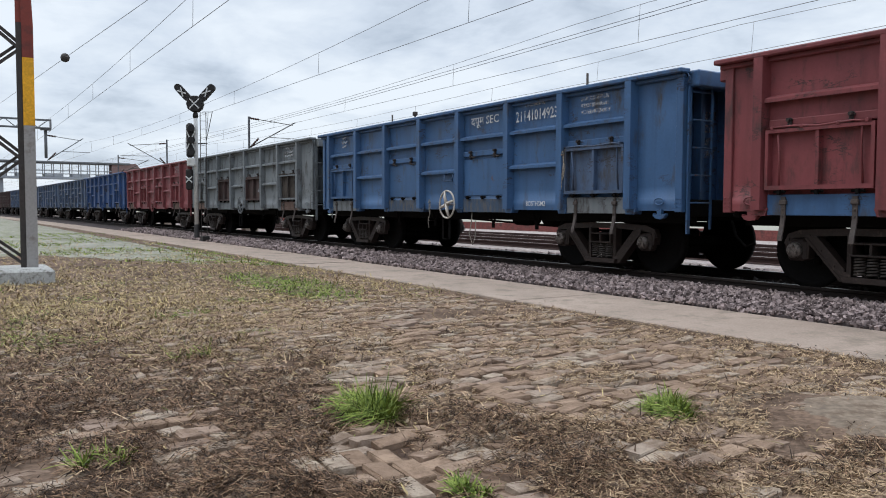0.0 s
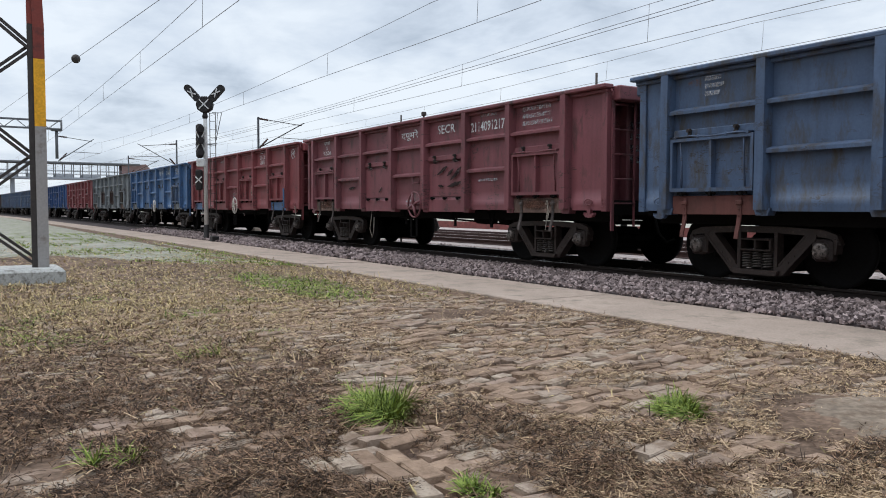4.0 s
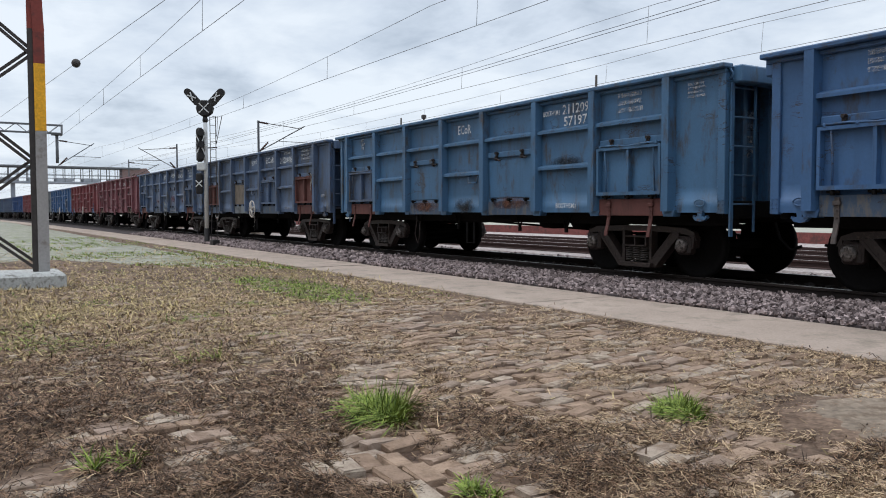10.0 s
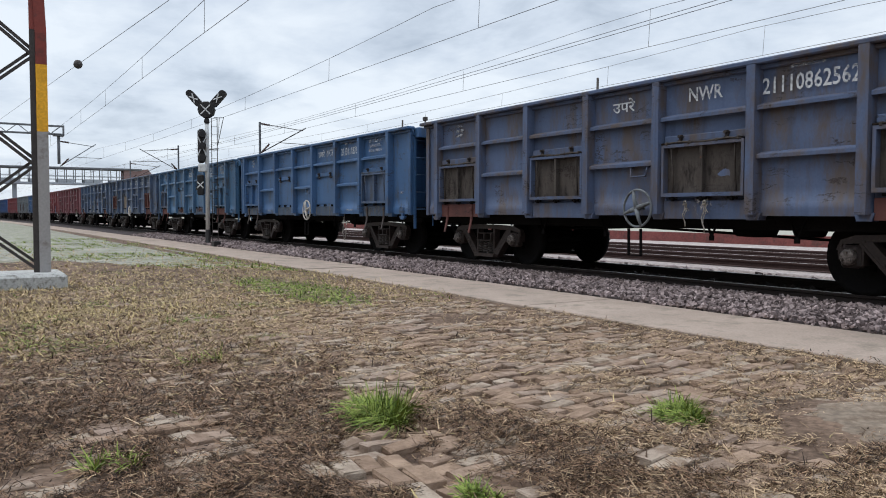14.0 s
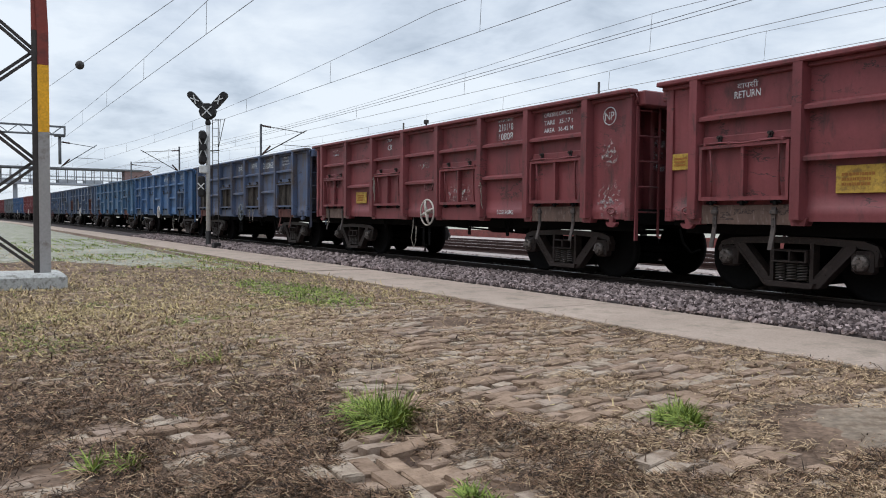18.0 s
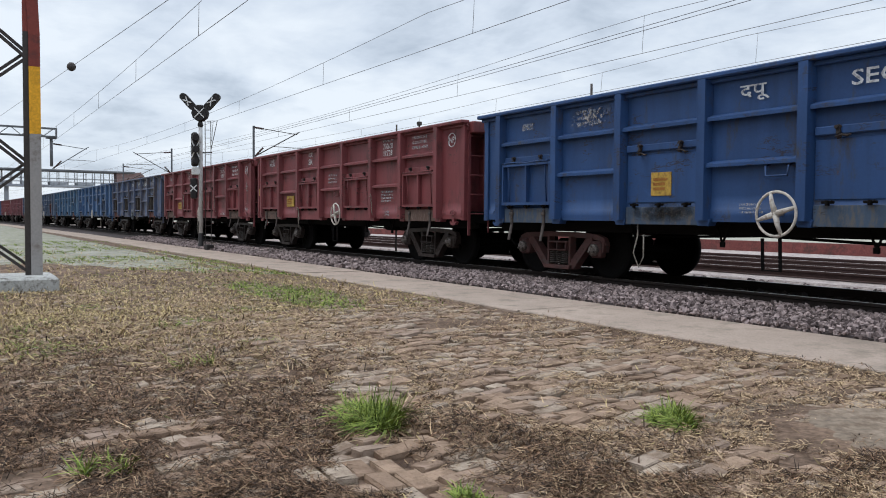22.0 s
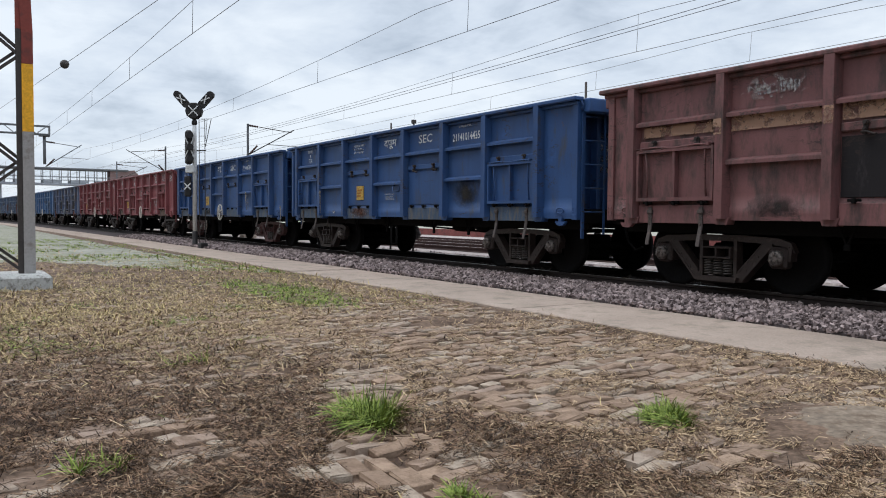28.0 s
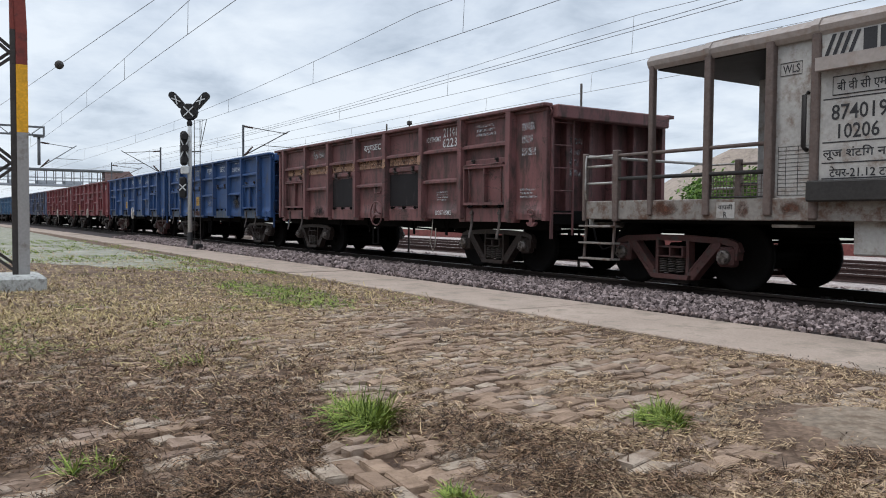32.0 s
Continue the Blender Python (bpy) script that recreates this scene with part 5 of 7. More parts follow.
def blades(spots, rnd, steps=2):
    """Bent strips; a spot is x, y, z, length, width, heading, lift of the tip, curl."""
    v, f = [], []
    for x, y, z, length, w, a, lift, curl in spots:
        c, s = math.cos(a), math.sin(a)
        o, cl, sl = len(v), math.cos(lift), math.sin(lift)
        for i in range(steps + 1):
            k = i / steps
            flat = length * cl * k + (curl * length * 0.35 * k * k if steps > 2 else 0.0)
            h = z + length * sl * k - curl * length * k * k
            side = w * (1.0 - 0.65 * k * k) / 2
            sway = curl * length * k * (1 - k)
            bx, by = x + c * flat - s * sway, y + s * flat + c * sway
            v += [(bx - s * side, by + c * side, h), (bx + s * side, by - c * side, h + 0.002)]
        f += [(o + 2 * i, o + 2 * i + 1, o + 2 * i + 3, o + 2 * i + 2) for i in range(steps)]
    return v, f


def patch(x, y, scale, seed):
    return noise.noise((x * scale, y * scale, seed))


def lay_grass():
    rnd = random.Random(5)
    heaps = {"t": [], "s": [], "o": [], "g": []}
    for _ in range(360000):
        # closer together near the eye
        r = 1.3 * 1395 / (42 + 490 * rnd.random() ** 0.9)
        a = radians(rnd.uniform(20, 96))
        x, y = -r * math.sin(a), r * math.cos(a)
        rim = line_y(x, -4.06) + 0.16 * patch(x, 0.0, 2.6, 77)
        if y > rim or y < -0.3 or x < -36 or x > 0.5:
            continue
        w = max(0.0032, r * 0.00088)
        z = bumps(x, y)
        coarse, fine = patch(x, y, 1.3, 11), patch(x, y, 4.0, 19)
        clump = coarse + 0.7 * fine
        # thinner where the bricks lie open
        bare = 0.6 * max(0.0, 1 - ((x + 4.6) / 2.6) ** 2) * max(0.0, 1 - ((y - 3.75) / 0.8) ** 2)
        bare = max(bare, 0.85 * max(0.0, 1 - ((x + 2.8) / 0.9) ** 2 - ((y - 4.7) / 0.6) ** 2))
        bare = max(bare, 0.75 * max(0.0, 1 - ((x + 3.3) / 0.75) ** 2 - ((y - 2.2) / 0.7) ** 2))
        bare = max(bare, (0.56 - 0.9 * patch(x, y, 2.0, 63)) * max(0.0, min(1.0, 1.6 - 1.6 * ((x + 4.15) / 1.25) ** 2 - 1.6 * ((y - 0.75) / 0.9) ** 2)))
        # the rows of bricks by the path stay half open
        open_rows = max(0.0, min(1.0, (y - 2.7 + 0.25 * (x + 4)) / 0.7, (x + 10.3) / 1.2, (-2.6 - x) / 0.8)) * max(0.0, min(1.0, (line_y(x, -4.5) - y) / 0.5 + 0.35))
        bare = max(bare, open_rows * (0.52 - 0.75 * patch(x, y, 1.3, 41)))
        if rnd.random() < bare * 1.2 - 0.35 * max(0.0, clump):
            continue
        if patch(x, y, 8.0, 87) < -0.12 and rnd.random() < (0.6 if x > -8 else 0.3):
            continue
        meadow = 1 / (1 + math.exp((x + 9.2 - 0.5 * min(y, 2.5) + 0.8 * max(0.0, y - 2.5)) * 1.4 + 1.6 * coarse))
        apron = 1 / (1 + math.exp((x + 19.5 + 0.9 * (y - 2.0) + 3.0 * patch(x, y, 0.35, 60)) * 0.8))
        if rnd.random() < apron * (0.74 if patch(x, y, 0.3, 91) < 0.1 else 0.45):
            continue
        if clump + 0.25 * (1 if x > -3.4 and 2.3 < y < 4.3 else 0) < -0.16 - 0.3 * max(0.0, min(1.0, (2.0 - y) / 0.8)) - 0.35 * max(0.0, min(1.0, y - 4.2)) - 0.4 * max(0.0, min(1.0, (2.5 + 1.3 * coarse - y) / 1.1)) * max(0.0, min(1.0, (-4.3 - x) / 1.2, (x + 10.5) / 1.5)) + 0.2 * rnd.random() and rnd.random() > meadow * 0.95:
            continue
        heap = max(0.0, clump + 0.15)
        # a trodden band of dead grass across the bricks
        band = max(0.0, 1 - abs((x + 3.07) * 0.9 - (y - 2.62) * 0.437 + 0.15 * coarse) / 0.6) if y > 2.2 and x > -3.6 else 0.0
        if rnd.random() < meadow:
            kind = "o" if rnd.random() < 0.66 + 0.6 * patch(x, y, 0.5, 4) else "s"
            lift, length = rnd.uniform(0.05, 1.05), rnd.uniform(0.05, 0.14)
            if max(0.0, 1 - ((x + 12.6) / 2.9) ** 2 - ((y - 4.75) / 0.75) ** 2) > rnd.random() * 0.4:
                kind, length = "g", length * 1.25
            elif patch(x, y, 0.9, 33) > 0.3 and rnd.random() < 0.3 + 0.3 * apron:
                kind = "g"
            elif x > -10.5 and rnd.random() < 0.12 - 0.8 * coarse:
                kind = "t"
            if kind != "g" and rnd.random() < 0.85 * max(0.0, min(1.0, (x + 10.5) / 1.8, (y - 2.2 - coarse) / 1.0)):
                kind, lift = "s", lift * 0.5
            up = rnd.random() * 0.03
        elif y > 2.7 + 1.1 * coarse + rnd.uniform(-0.4, 0.4) and rnd.random() < 0.8 - 0.75 * band:
            kind, lift, length, up = "s", rnd.uniform(-0.02, 0.5), rnd.uniform(0.02, 0.075), rnd.random() * 0.02 * (1 + heap)
        else:
            kind, lift, length = ("t" if rnd.random() < (0.94 if y < 1.6 else 0.84) else "s"), rnd.uniform(-0.05, 0.85), rnd.uniform(0.02, 0.085)
            up = rnd.random() * 0.12 * heap
        heaps[kind].append((x, y, z + 0.003 + up, length, w * rnd.uniform(0.6, 1.5), rnd.uniform(0, 6.283), lift, rnd.uniform(0.0, 1.1)))
    # green in the joints of the apron
    for _ in range(15000):
        x = -16.5 - 26 * rnd.random() ** 1.6
        y = rnd.uniform(1.5, 6.6)
        if y > line_y(x, -4.2) or x > -22.5 + 1.15 * (y - 1.0) or patch(x, y, 0.35, 95) < 0.02:
            continue
        if rnd.random() < 0.5:
            y = 0.45 * round(y / 0.45) + rnd.gauss(0, 0.03)
        else:
            x = 0.9 * round(x / 0.9) + rnd.gauss(0, 0.04)
        heaps["g"].append((x, y, 0.012, rnd.uniform(0.03, 0.10), 0.018, rnd.uniform(0, 6.283), rnd.uniform(0.3, 1.2), rnd.uniform(0.0, 0.6)))
    # thinner litter round about
    for _ in range(36000):
        x, y = rnd.uniform(-26, 14), rnd.uniform(-9, 6.0)
        if patch(x, y, 0.8, 23) + 0.6 * patch(x, y, 2.6, 29) < -0.1 or y > line_y(x, -4.2):
            continue
        kind = rnd.choice("ttso")
        heaps[kind].append((x, y, bumps(x, y) + 0.003, rnd.uniform(0.05, 0.14), rnd.uniform(0.006, 0.012), rnd.uniform(0, 6.283), rnd.uniform(0, 0.8), rnd.uniform(0, 0.7)))
    for key, name, mat, label in (("t", "dead_thatch", THATCH, "matted dead brown grass lying on the bricks"), ("s", "straw", STRAW, "pale dry straw scattered over the paving"),
                                  ("o", "stubble_grass", STUBBLE, "short olive and yellow stubble grass"), ("g", "green_grass", GREEN, "low fresh green grass")):
        v, f = blades(heaps[key], rnd)
        tagged(new(name, quick(name, v, f, mat)), label, "grass", kind="stuff")


def tuft(x, y, spread, height, count, seed, label, dry=0.2):
    """Arching blades that fan out of a few crowns, dead ones lying round the foot."""
    rnd = random.Random(seed)
    root = tagged(new("grass_tuft"), label, "grass", "grass tufts")
    root.matrix_basis = pose(x, y, bumps(x, y))
    crowns = [(spread * 0.8 * math.sqrt(rnd.random()), rnd.uniform(0, 6.283), rnd.uniform(0.6, 1.15)) for _ in range(max(7, int(spread * 60)))]
    for name, mat, share in (("green_leafage", GREEN, 1 - dry), ("dry_leafage", STRAW, dry * 0.5), ("dead_leafage", THATCH, dry * 0.9)):
        spots = []
        for _ in range(int(count * share)):
            r, a, k = rnd.choice(crowns)
            px, py = r * math.cos(a) + rnd.gauss(0, spread * 0.11), 0.85 * r * math.sin(a) + rnd.gauss(0, spread * 0.09)
            if mat is GREEN:
                tall, lift, curl = height * k * rnd.uniform(0.6, 1.3), rnd.uniform(0.62, 1.45), rnd.uniform(0.15, 0.72)
            else:
                px, py, tall, lift, curl = px * 1.35, py * 1.3, height * rnd.uniform(0.4, 0.9), rnd.uniform(0.0, 1.0), rnd.uniform(0.1, 0.9)
            spots.append((px, py, 0.0, tall * 1.3, rnd.uniform(0.0045, 0.009), rnd.uniform(0, 6.283), lift, min(curl, math.sin(lift) + 0.12)))
        v, f = blades(spots, rnd, 4)
        tagged(part(name, quick(name, v, f, mat), root), kind="stuff")


def brick_shape(k):
    """A worn brick, corners knocked off, its top slightly cupped or broken."""
    rnd = random.Random(k)
    a, b = 0.132 * rnd.uniform(0.92, 1.0), 0.062
    if k % 6 == 5:
        a *= 0.55
    s = Shape().box(-a, a, -b, b, -0.07, 0.0, 0.009)
    lean = rnd.uniform(-0.05, 0.05)
    s.v = [(x + rnd.uniform(-0.007, 0.007), y + rnd.uniform(-0.006, 0.006), z + rnd.uniform(-0.006, 0.003) + lean * x * (z > -0.03)) for x, y, z in s.v]
    return s


def lay_bricks():
    rnd = random.Random(21)
    kinds = [brick_shape(k).mesh("brick", BRICK) for k in range(12)]
    root = tagged(new("brick_paving"), "worn loose brick paving half buried in earth", "paving", kind="structure")
    rest, near = Shape(), []
    turn = radians(95)
    c, s = math.cos(turn), math.sin(turn)
    for i in range(-80, 120):
        slip = rnd.uniform(-0.05, 0.05)
        for j in range(-60, 60):
            u, w = j * 0.278 + (0.139 if i % 2 else 0.0) + slip, i * 0.139
            x, y = -4.5 + c * u - s * w, 3.2 + s * u + c * w
            if not (-15 < x < 1.0 and 0.1 < y < line_y(x, -4.25)) or patch(x, y, 0.8, 51) < -0.5:
                continue
            if x < -10.5 and rnd.random() < 0.4 or rnd.random() < 0.05:
                continue
            # one corner is laid crosswise
            if abs(x + 3.38) < 0.42 and abs(y - 1.72) < 0.30:
                continue
            # the paving frays out under the earth
            if rnd.random() < max((x + 0.6) / 1.4, (0.7 - y) / 0.9, 0.0) + 0.5 * patch(x, y, 1.2, 13) * (x > -1.0 or y < 0.6):
                continue
            z = 0.8 * bumps(x, y) + rnd.uniform(-0.012, 0.014) + 0.022 * patch(x, y, 1.1, 5) + 0.002 - 0.010 * max(0.0, min(1.0, 1.7 - y))
            at = (x + rnd.uniform(-0.012, 0.012), y + rnd.uniform(-0.012, 0.012), z)
            turns = (rnd.gauss(0, 2.8), rnd.gauss(0, 3.0), 95 + rnd.gauss(0, 3.5) + 16 * patch(x, y, 0.35, 71))
            near.append((math.hypot(x + 3.2, y - 2.8), at, turns))
    for i in range(3):
        for j in range(4):
            x, y = -3.68 + 0.29 * i + 0.06 * (j % 2), 1.50 + 0.142 * j
            near.append((0.0, (x, y, 0.8 * bumps(x, y) + 0.014 + rnd.uniform(-0.004, 0.004)), (rnd.gauss(0, 1.5), rnd.gauss(0, 1.5), rnd.gauss(0, 2) - 3)))
    near.sort(key=lambda q: q[0])
    for k, (_, at, turns) in enumerate(near):
        if k < 300:
            part("brick", kinds[k % 12], root, at, turns)
        else:
            m = pose(*at, *turns)
            src = brick_shape(k % 12)
            rest.add([m @ Vector(p) for p in src.v], src.f)
    me = bpy.data.meshes.new("brick_field")
    me.from_pydata(rest.v, [], rest.f)
    me.materials.append(BRICK_FIELD)
    tagged(part("brick_field", me, root), kind="stuff")


def scatter_stones():
    """Crushed stone along the shoulder and between the tracks."""
    rnd = np.random.default_rng(3)
    cube = np.array([(x, y, z) for z in (-1, 1) for x, y in ((-1, -1), (1, -1), (1, 1), (-1, 1))], float)
    quads = np.array([(3, 2, 1, 0), (4, 5, 6, 7), (0, 1, 5, 4), (1, 2, 6, 5), (2, 3, 7, 6), (3, 0, 4, 7)])

    def heap(name, n, x0, x1, o0, o1, size, top, mat=None):
        x = rnd.uniform(x0, x1, n)
        o = rnd.uniform(o0, o1, n)
        y = np.array([line_y(a, b) for a, b in zip(x, o)])
        z = np.array([top(b) for b in o]) + rnd.uniform(-0.025, 0.03, n)
        # broken blocks, tilted every way
        q = cube + rnd.uniform(-0.42, 0.42, (n, 8, 3))
        q = q * size * rnd.uniform(0.5, 1.25, (n, 1, 1)) * rnd.uniform(0.55, 1.1, (n, 1, 3))
        for i, j in ((0, 2), (1, 2), (0, 1)):
            a = rnd.uniform(0, 6.283, n)
            ca, sa = np.cos(a)[:, None], np.sin(a)[:, None]
            u, w = q[:, :, i].copy(), q[:, :, j].copy()
            q[:, :, i], q[:, :, j] = u * ca - w * sa, u * sa + w * ca
        q += np.stack([x, y, z], 1)[:, None, :]
        f = (quads[None] + 8 * np.arange(n)[:, None, None]).reshape(-1, 4)
        tagged(new(name, quick(name, q.reshape(-1, 3), f, mat or PEBBLE)), "grey and mauve crushed ballast stones", "stones", kind="stuff")

    shoulder = lambda o: 0.055 + 0.075 * max(0.0, min(1.0, (o + 2.45) / 0.7))
    heap("ballast_stones", 21000, -17, 2.5, -2.46, -0.98, 0.0225, shoulder)
    heap("ballast_stones", 8000, -46, -17, -2.46, -0.98, 0.038, shoulder)
    heap("ballast_stones", 2600, -30, 3, 0.95, 3.2, 0.05, lambda o: 0.10 if o < 1.8 else 0.03)
    heap("ballast_stones", 1500, -16, 3, -0.8, 0.8, 0.04, lambda o: 0.09, OILY_SHADED)


# Oil stain and the train's shade are both put into this dark range.
OILY_SHADED = leaf_material("oily_shaded_pebble", (0.012, 0.01, 0.01), (0.07, 0.058, 0.054), 0.8)
PEBBLE = leaf_material("ballast_pebble", (0.05, 0.036, 0.035), (0.385, 0.31, 0.30), 0.9)


def lay_sleepers():
    src = Shape()
    pr = [(-1.37, 0.0), (-1.37, 0.09), (-0.5, 0.075), (0.5, 0.075), (1.37, 0.09), (1.37, 0.0)]
    n = len(pr)
    v = [(x, y, z) for x in (-0.12, 0.12) for y, z in pr]
    src.add(v, [(i, (i + 1) % n, n + (i + 1) % n, n + i) for i in range(n)] + [tuple(range(n)), tuple(range(n, 2 * n))])
    me = src.mesh("sleeper", SLEEPER)
    for i in range(110):
        x = -58 + 0.6 * i
        ob = new("sleeper", me)
        ob.matrix_basis = pose(x, line_y(x), 0.012)
        tagged(ob, "grey concrete sleeper bedded in ballast", "sleeper", "sleepers", "structure")


def dead_leaf(x, y, size, seed):
    rnd = random.Random(seed)
    v, n = [(0, 0, 0.012)], 9
    for k in range(n):
        t = 2 * math.pi * k / n
        r = size * rnd.uniform(0.6, 1.1)
        v.append((r * math.cos(t), 0.7 * r * math.sin(t), 0.012 + rnd.uniform(-0.006, 0.025)))
    w = [(a, b, c - 0.002) for a, b, c in v]
    f = [(0, k + 1, (k + 1) % n + 1) for k in range(n)]
    f += [(n + 1, n + 2 + (k + 1) % n, n + 2 + k) for k in range(n)]
    f += [(k + 1, n + 2 + k, n + 2 + (k + 1) % n, (k + 1) % n + 1) for k in range(n)]
    s = Shape().add(v + w, f)
    thing("dead_leaf", s, LEAF, "curled pale dead leaf on the ground", "leaf", "dead leaves", at=(x, y, bumps(x, y) + 0.012), turn=(0, 0, rnd.uniform(0, 360)))


lay_grass()
tuft(-4.38, 2.20, 0.25, 0.20, 1900, 1, "bright green grass tuft with dry straws round it", 0.16)
tuft(-3.42, 3.86, 0.19, 0.15, 1200, 2, "compact bright green grass tuft on the paving", 0.10)
tuft(-2.95, 2.03, 0.17, 0.085, 420, 3, "low half-dry green grass tuft", 0.5)
tuft(-4.36, 0.66, 0.17, 0.13, 260, 4, "thin half-dry green weed tuft", 0.62)
tuft(-6.8, 1.72, 0.24, 0.19, 300, 6, "grey-green dry grass tuft", 0.88)
for k, (x, y, size) in enumerate([(-3.27, 1.02, 0.032), (-4.0, 2.55, 0.03), (-4.1, 1.05, 0.03), (-5.6, 1.2, 0.035), (-2.6, 3.3, 0.03), (-3.1, 3.0, 0.025), (-4.9, 2.9, 0.03), (-2.1, 4.2, 0.03),
                                  (-4.05, 2.3, 0.028), (-3.75, 0.85, 0.03), (-6.2, 2.5, 0.04), (-5.2, 0.75, 0.035), (-2.75, 2.6, 0.025), (-1.9, 3.6, 0.03)]):
    dead_leaf(x, y, size, k)
scatter_stones()
lay_sleepers()

# ---- fixtures beside the line ----
GALV = material("weathered_galvanised", (0.27, 0.27, 0.27), 0.6, metal=0.2, grain=30, vary=0.15, stain=(0.15, 0.13, 0.11), stain_amount=0.2, stain_scale=2)
MAST_GREY = material("mast_grey", (0.30, 0.285, 0.275), 0.65, grain=25, vary=0.12, stain=(0.17, 0.14, 0.12), stain_amount=0.25, stain_scale=1.5)
MAST_RED = material("mast_red", (0.20, 0.045, 0.035), 0.65, grain=25, vary=0.15, stain=(0.10, 0.035, 0.03), stain_amount=0.35, stain_scale=2)
MAST_DARK = material("mast_dark", (0.05, 0.043, 0.04), 0.7, grain=25, stain_scale=2)
SIGNAL_BLACK = material("signal_black", (0.02, 0.018, 0.018), 0.6, grain=25, stain_scale=3)
SIGNAL_WHITE = material("signal_white", (0.55, 0.55, 0.54), 0.5, grain=25, vary=0.1, stain=(0.3, 0.27, 0.25), stain_amount=0.25, stain_scale=3)
WIRE = material("wire_copper", (0.20, 0.20, 0.21), 0.6, metal=0.3, bump=0)
INSULATOR = material("brown_porcelain", (0.05, 0.025, 0.02), 0.25, bump=0)
# Far steelwork: aerial haze is mixed into these two bluish greys.
HAZY = material("hazed_steel", (0.30, 0.32, 0.35), 0.8, grain=4, vary=0.12, bump=0)
HAZY_DARK = material("hazed_girder", (0.13, 0.135, 0.145), 0.8, grain=4, vary=0.12, bump=0)
LENS = material("dark_lens", (0.01, 0.01, 0.01), 0.12, bump=0)


def lattice_mast():
    root = tagged(new("lattice_mast"), "banded red, yellow and grey steel lattice mast on a concrete base", "mast")
    root.matrix_basis = pose(-15.4, 1.24, 0.25)

    def leg(y, flip):
        for name, z0, z1, mat, lab in (("leg_grey", 0.0, 2.45, MAST_GREY, "grey painted foot of the leg"), ("leg_yellow", 2.45, 3.61, YELLOW, "yellow painted band"), ("leg_red", 3.61, 4.15, MAST_RED, "red painted band")):
            s = Shape().box(-0.01, 0.012, -0.09, 0.09, z0, z1, 0.004)
            part(name, s.mesh(name, mat), root, (0, y, 0), (0, 0, 180 if flip else 0), lab)
        s = Shape()
        v = []
        for z, dy in ((4.15, 0.0), (8.2, -0.17)):
            v += [(x, yy + dy, z) for x, yy in ((-0.01, -0.09), (0.012, -0.09), (0.012, 0.09), (-0.01, 0.09))]
        s.add(v, [(3, 2, 1, 0), (4, 5, 6, 7), (0, 1, 5, 4), (1, 2, 6, 5), (2, 3, 7, 6), (3, 0, 4, 7)])
        part("leg_top", s.mesh("leg_top", MAST_RED), root, (0, y, 0), (0, 0, 180 if flip else 0), "red painted upper leg leaning inward")
        # Inner flange; below 4.2 m its dark colour paints the shade inside the channel.
        for name, z0, z1, mat in (("flange", 0.0, 3.61, MAST_DARK), ("flange", 3.61, 4.2, MAST_DARK), ("flange", 4.2, 8.2, MAST_RED)):
            s = Shape().box(-0.10, -0.01, -0.175, -0.085, z0, z1, 0.004)
            part(name, s.mesh(name, mat), root, (0, y, 0), (0, 0, 180 if flip else 0))

    leg(0.0, False)
    leg(-1.36, True)
    # double lacing bars in a zigzag
    nodes = [(0, 0.05), (1, 0.95), (0, 1.86), (1, 2.80), (0, 3.75), (1, 4.7), (0, 5.7), (1, 6.7), (0, 7.7)]
    for (a, za), (b, zb) in zip(nodes, nodes[1:]):
        for dz, dx in ((0.0, -0.04), (0.11, -0.10)):
            s = Shape().bar((dx, -0.12 - 1.12 * a, za + dz), (dx, -0.12 - 1.12 * b, zb + dz), 0.05, 0.05)
            part("lacing_bar", s.mesh("lacing_bar", MAST_DARK), root)
    s = Shape().box(-0.75, 0.55, -1.75, 0.30, -0.35, 0.0, 0.05)
    thing("mast_base", s, material("white_plinth", (0.42, 0.42, 0.40), 0.9, grain=30, vary=0.15, stain=(0.16, 0.15, 0.13), stain_amount=0.45, stain_scale=3, bump=0.5), "weathered whitish concrete mast plinth in dry grass", "plinth", at=(-15.4, 1.24, 0.25))


def capsule(length, r, depth):
    """An upright plate with round ends, in y and z, as a prism in x."""
    pts = []
    for k in range(13):
        t = math.pi * k / 12
        pts.append((r * math.cos(t), length / 2 - r + r * math.sin(t)))
    pts += [(-a, -b) for a, b in pts]
    return Shape().prism(pts, -depth / 2, depth / 2)


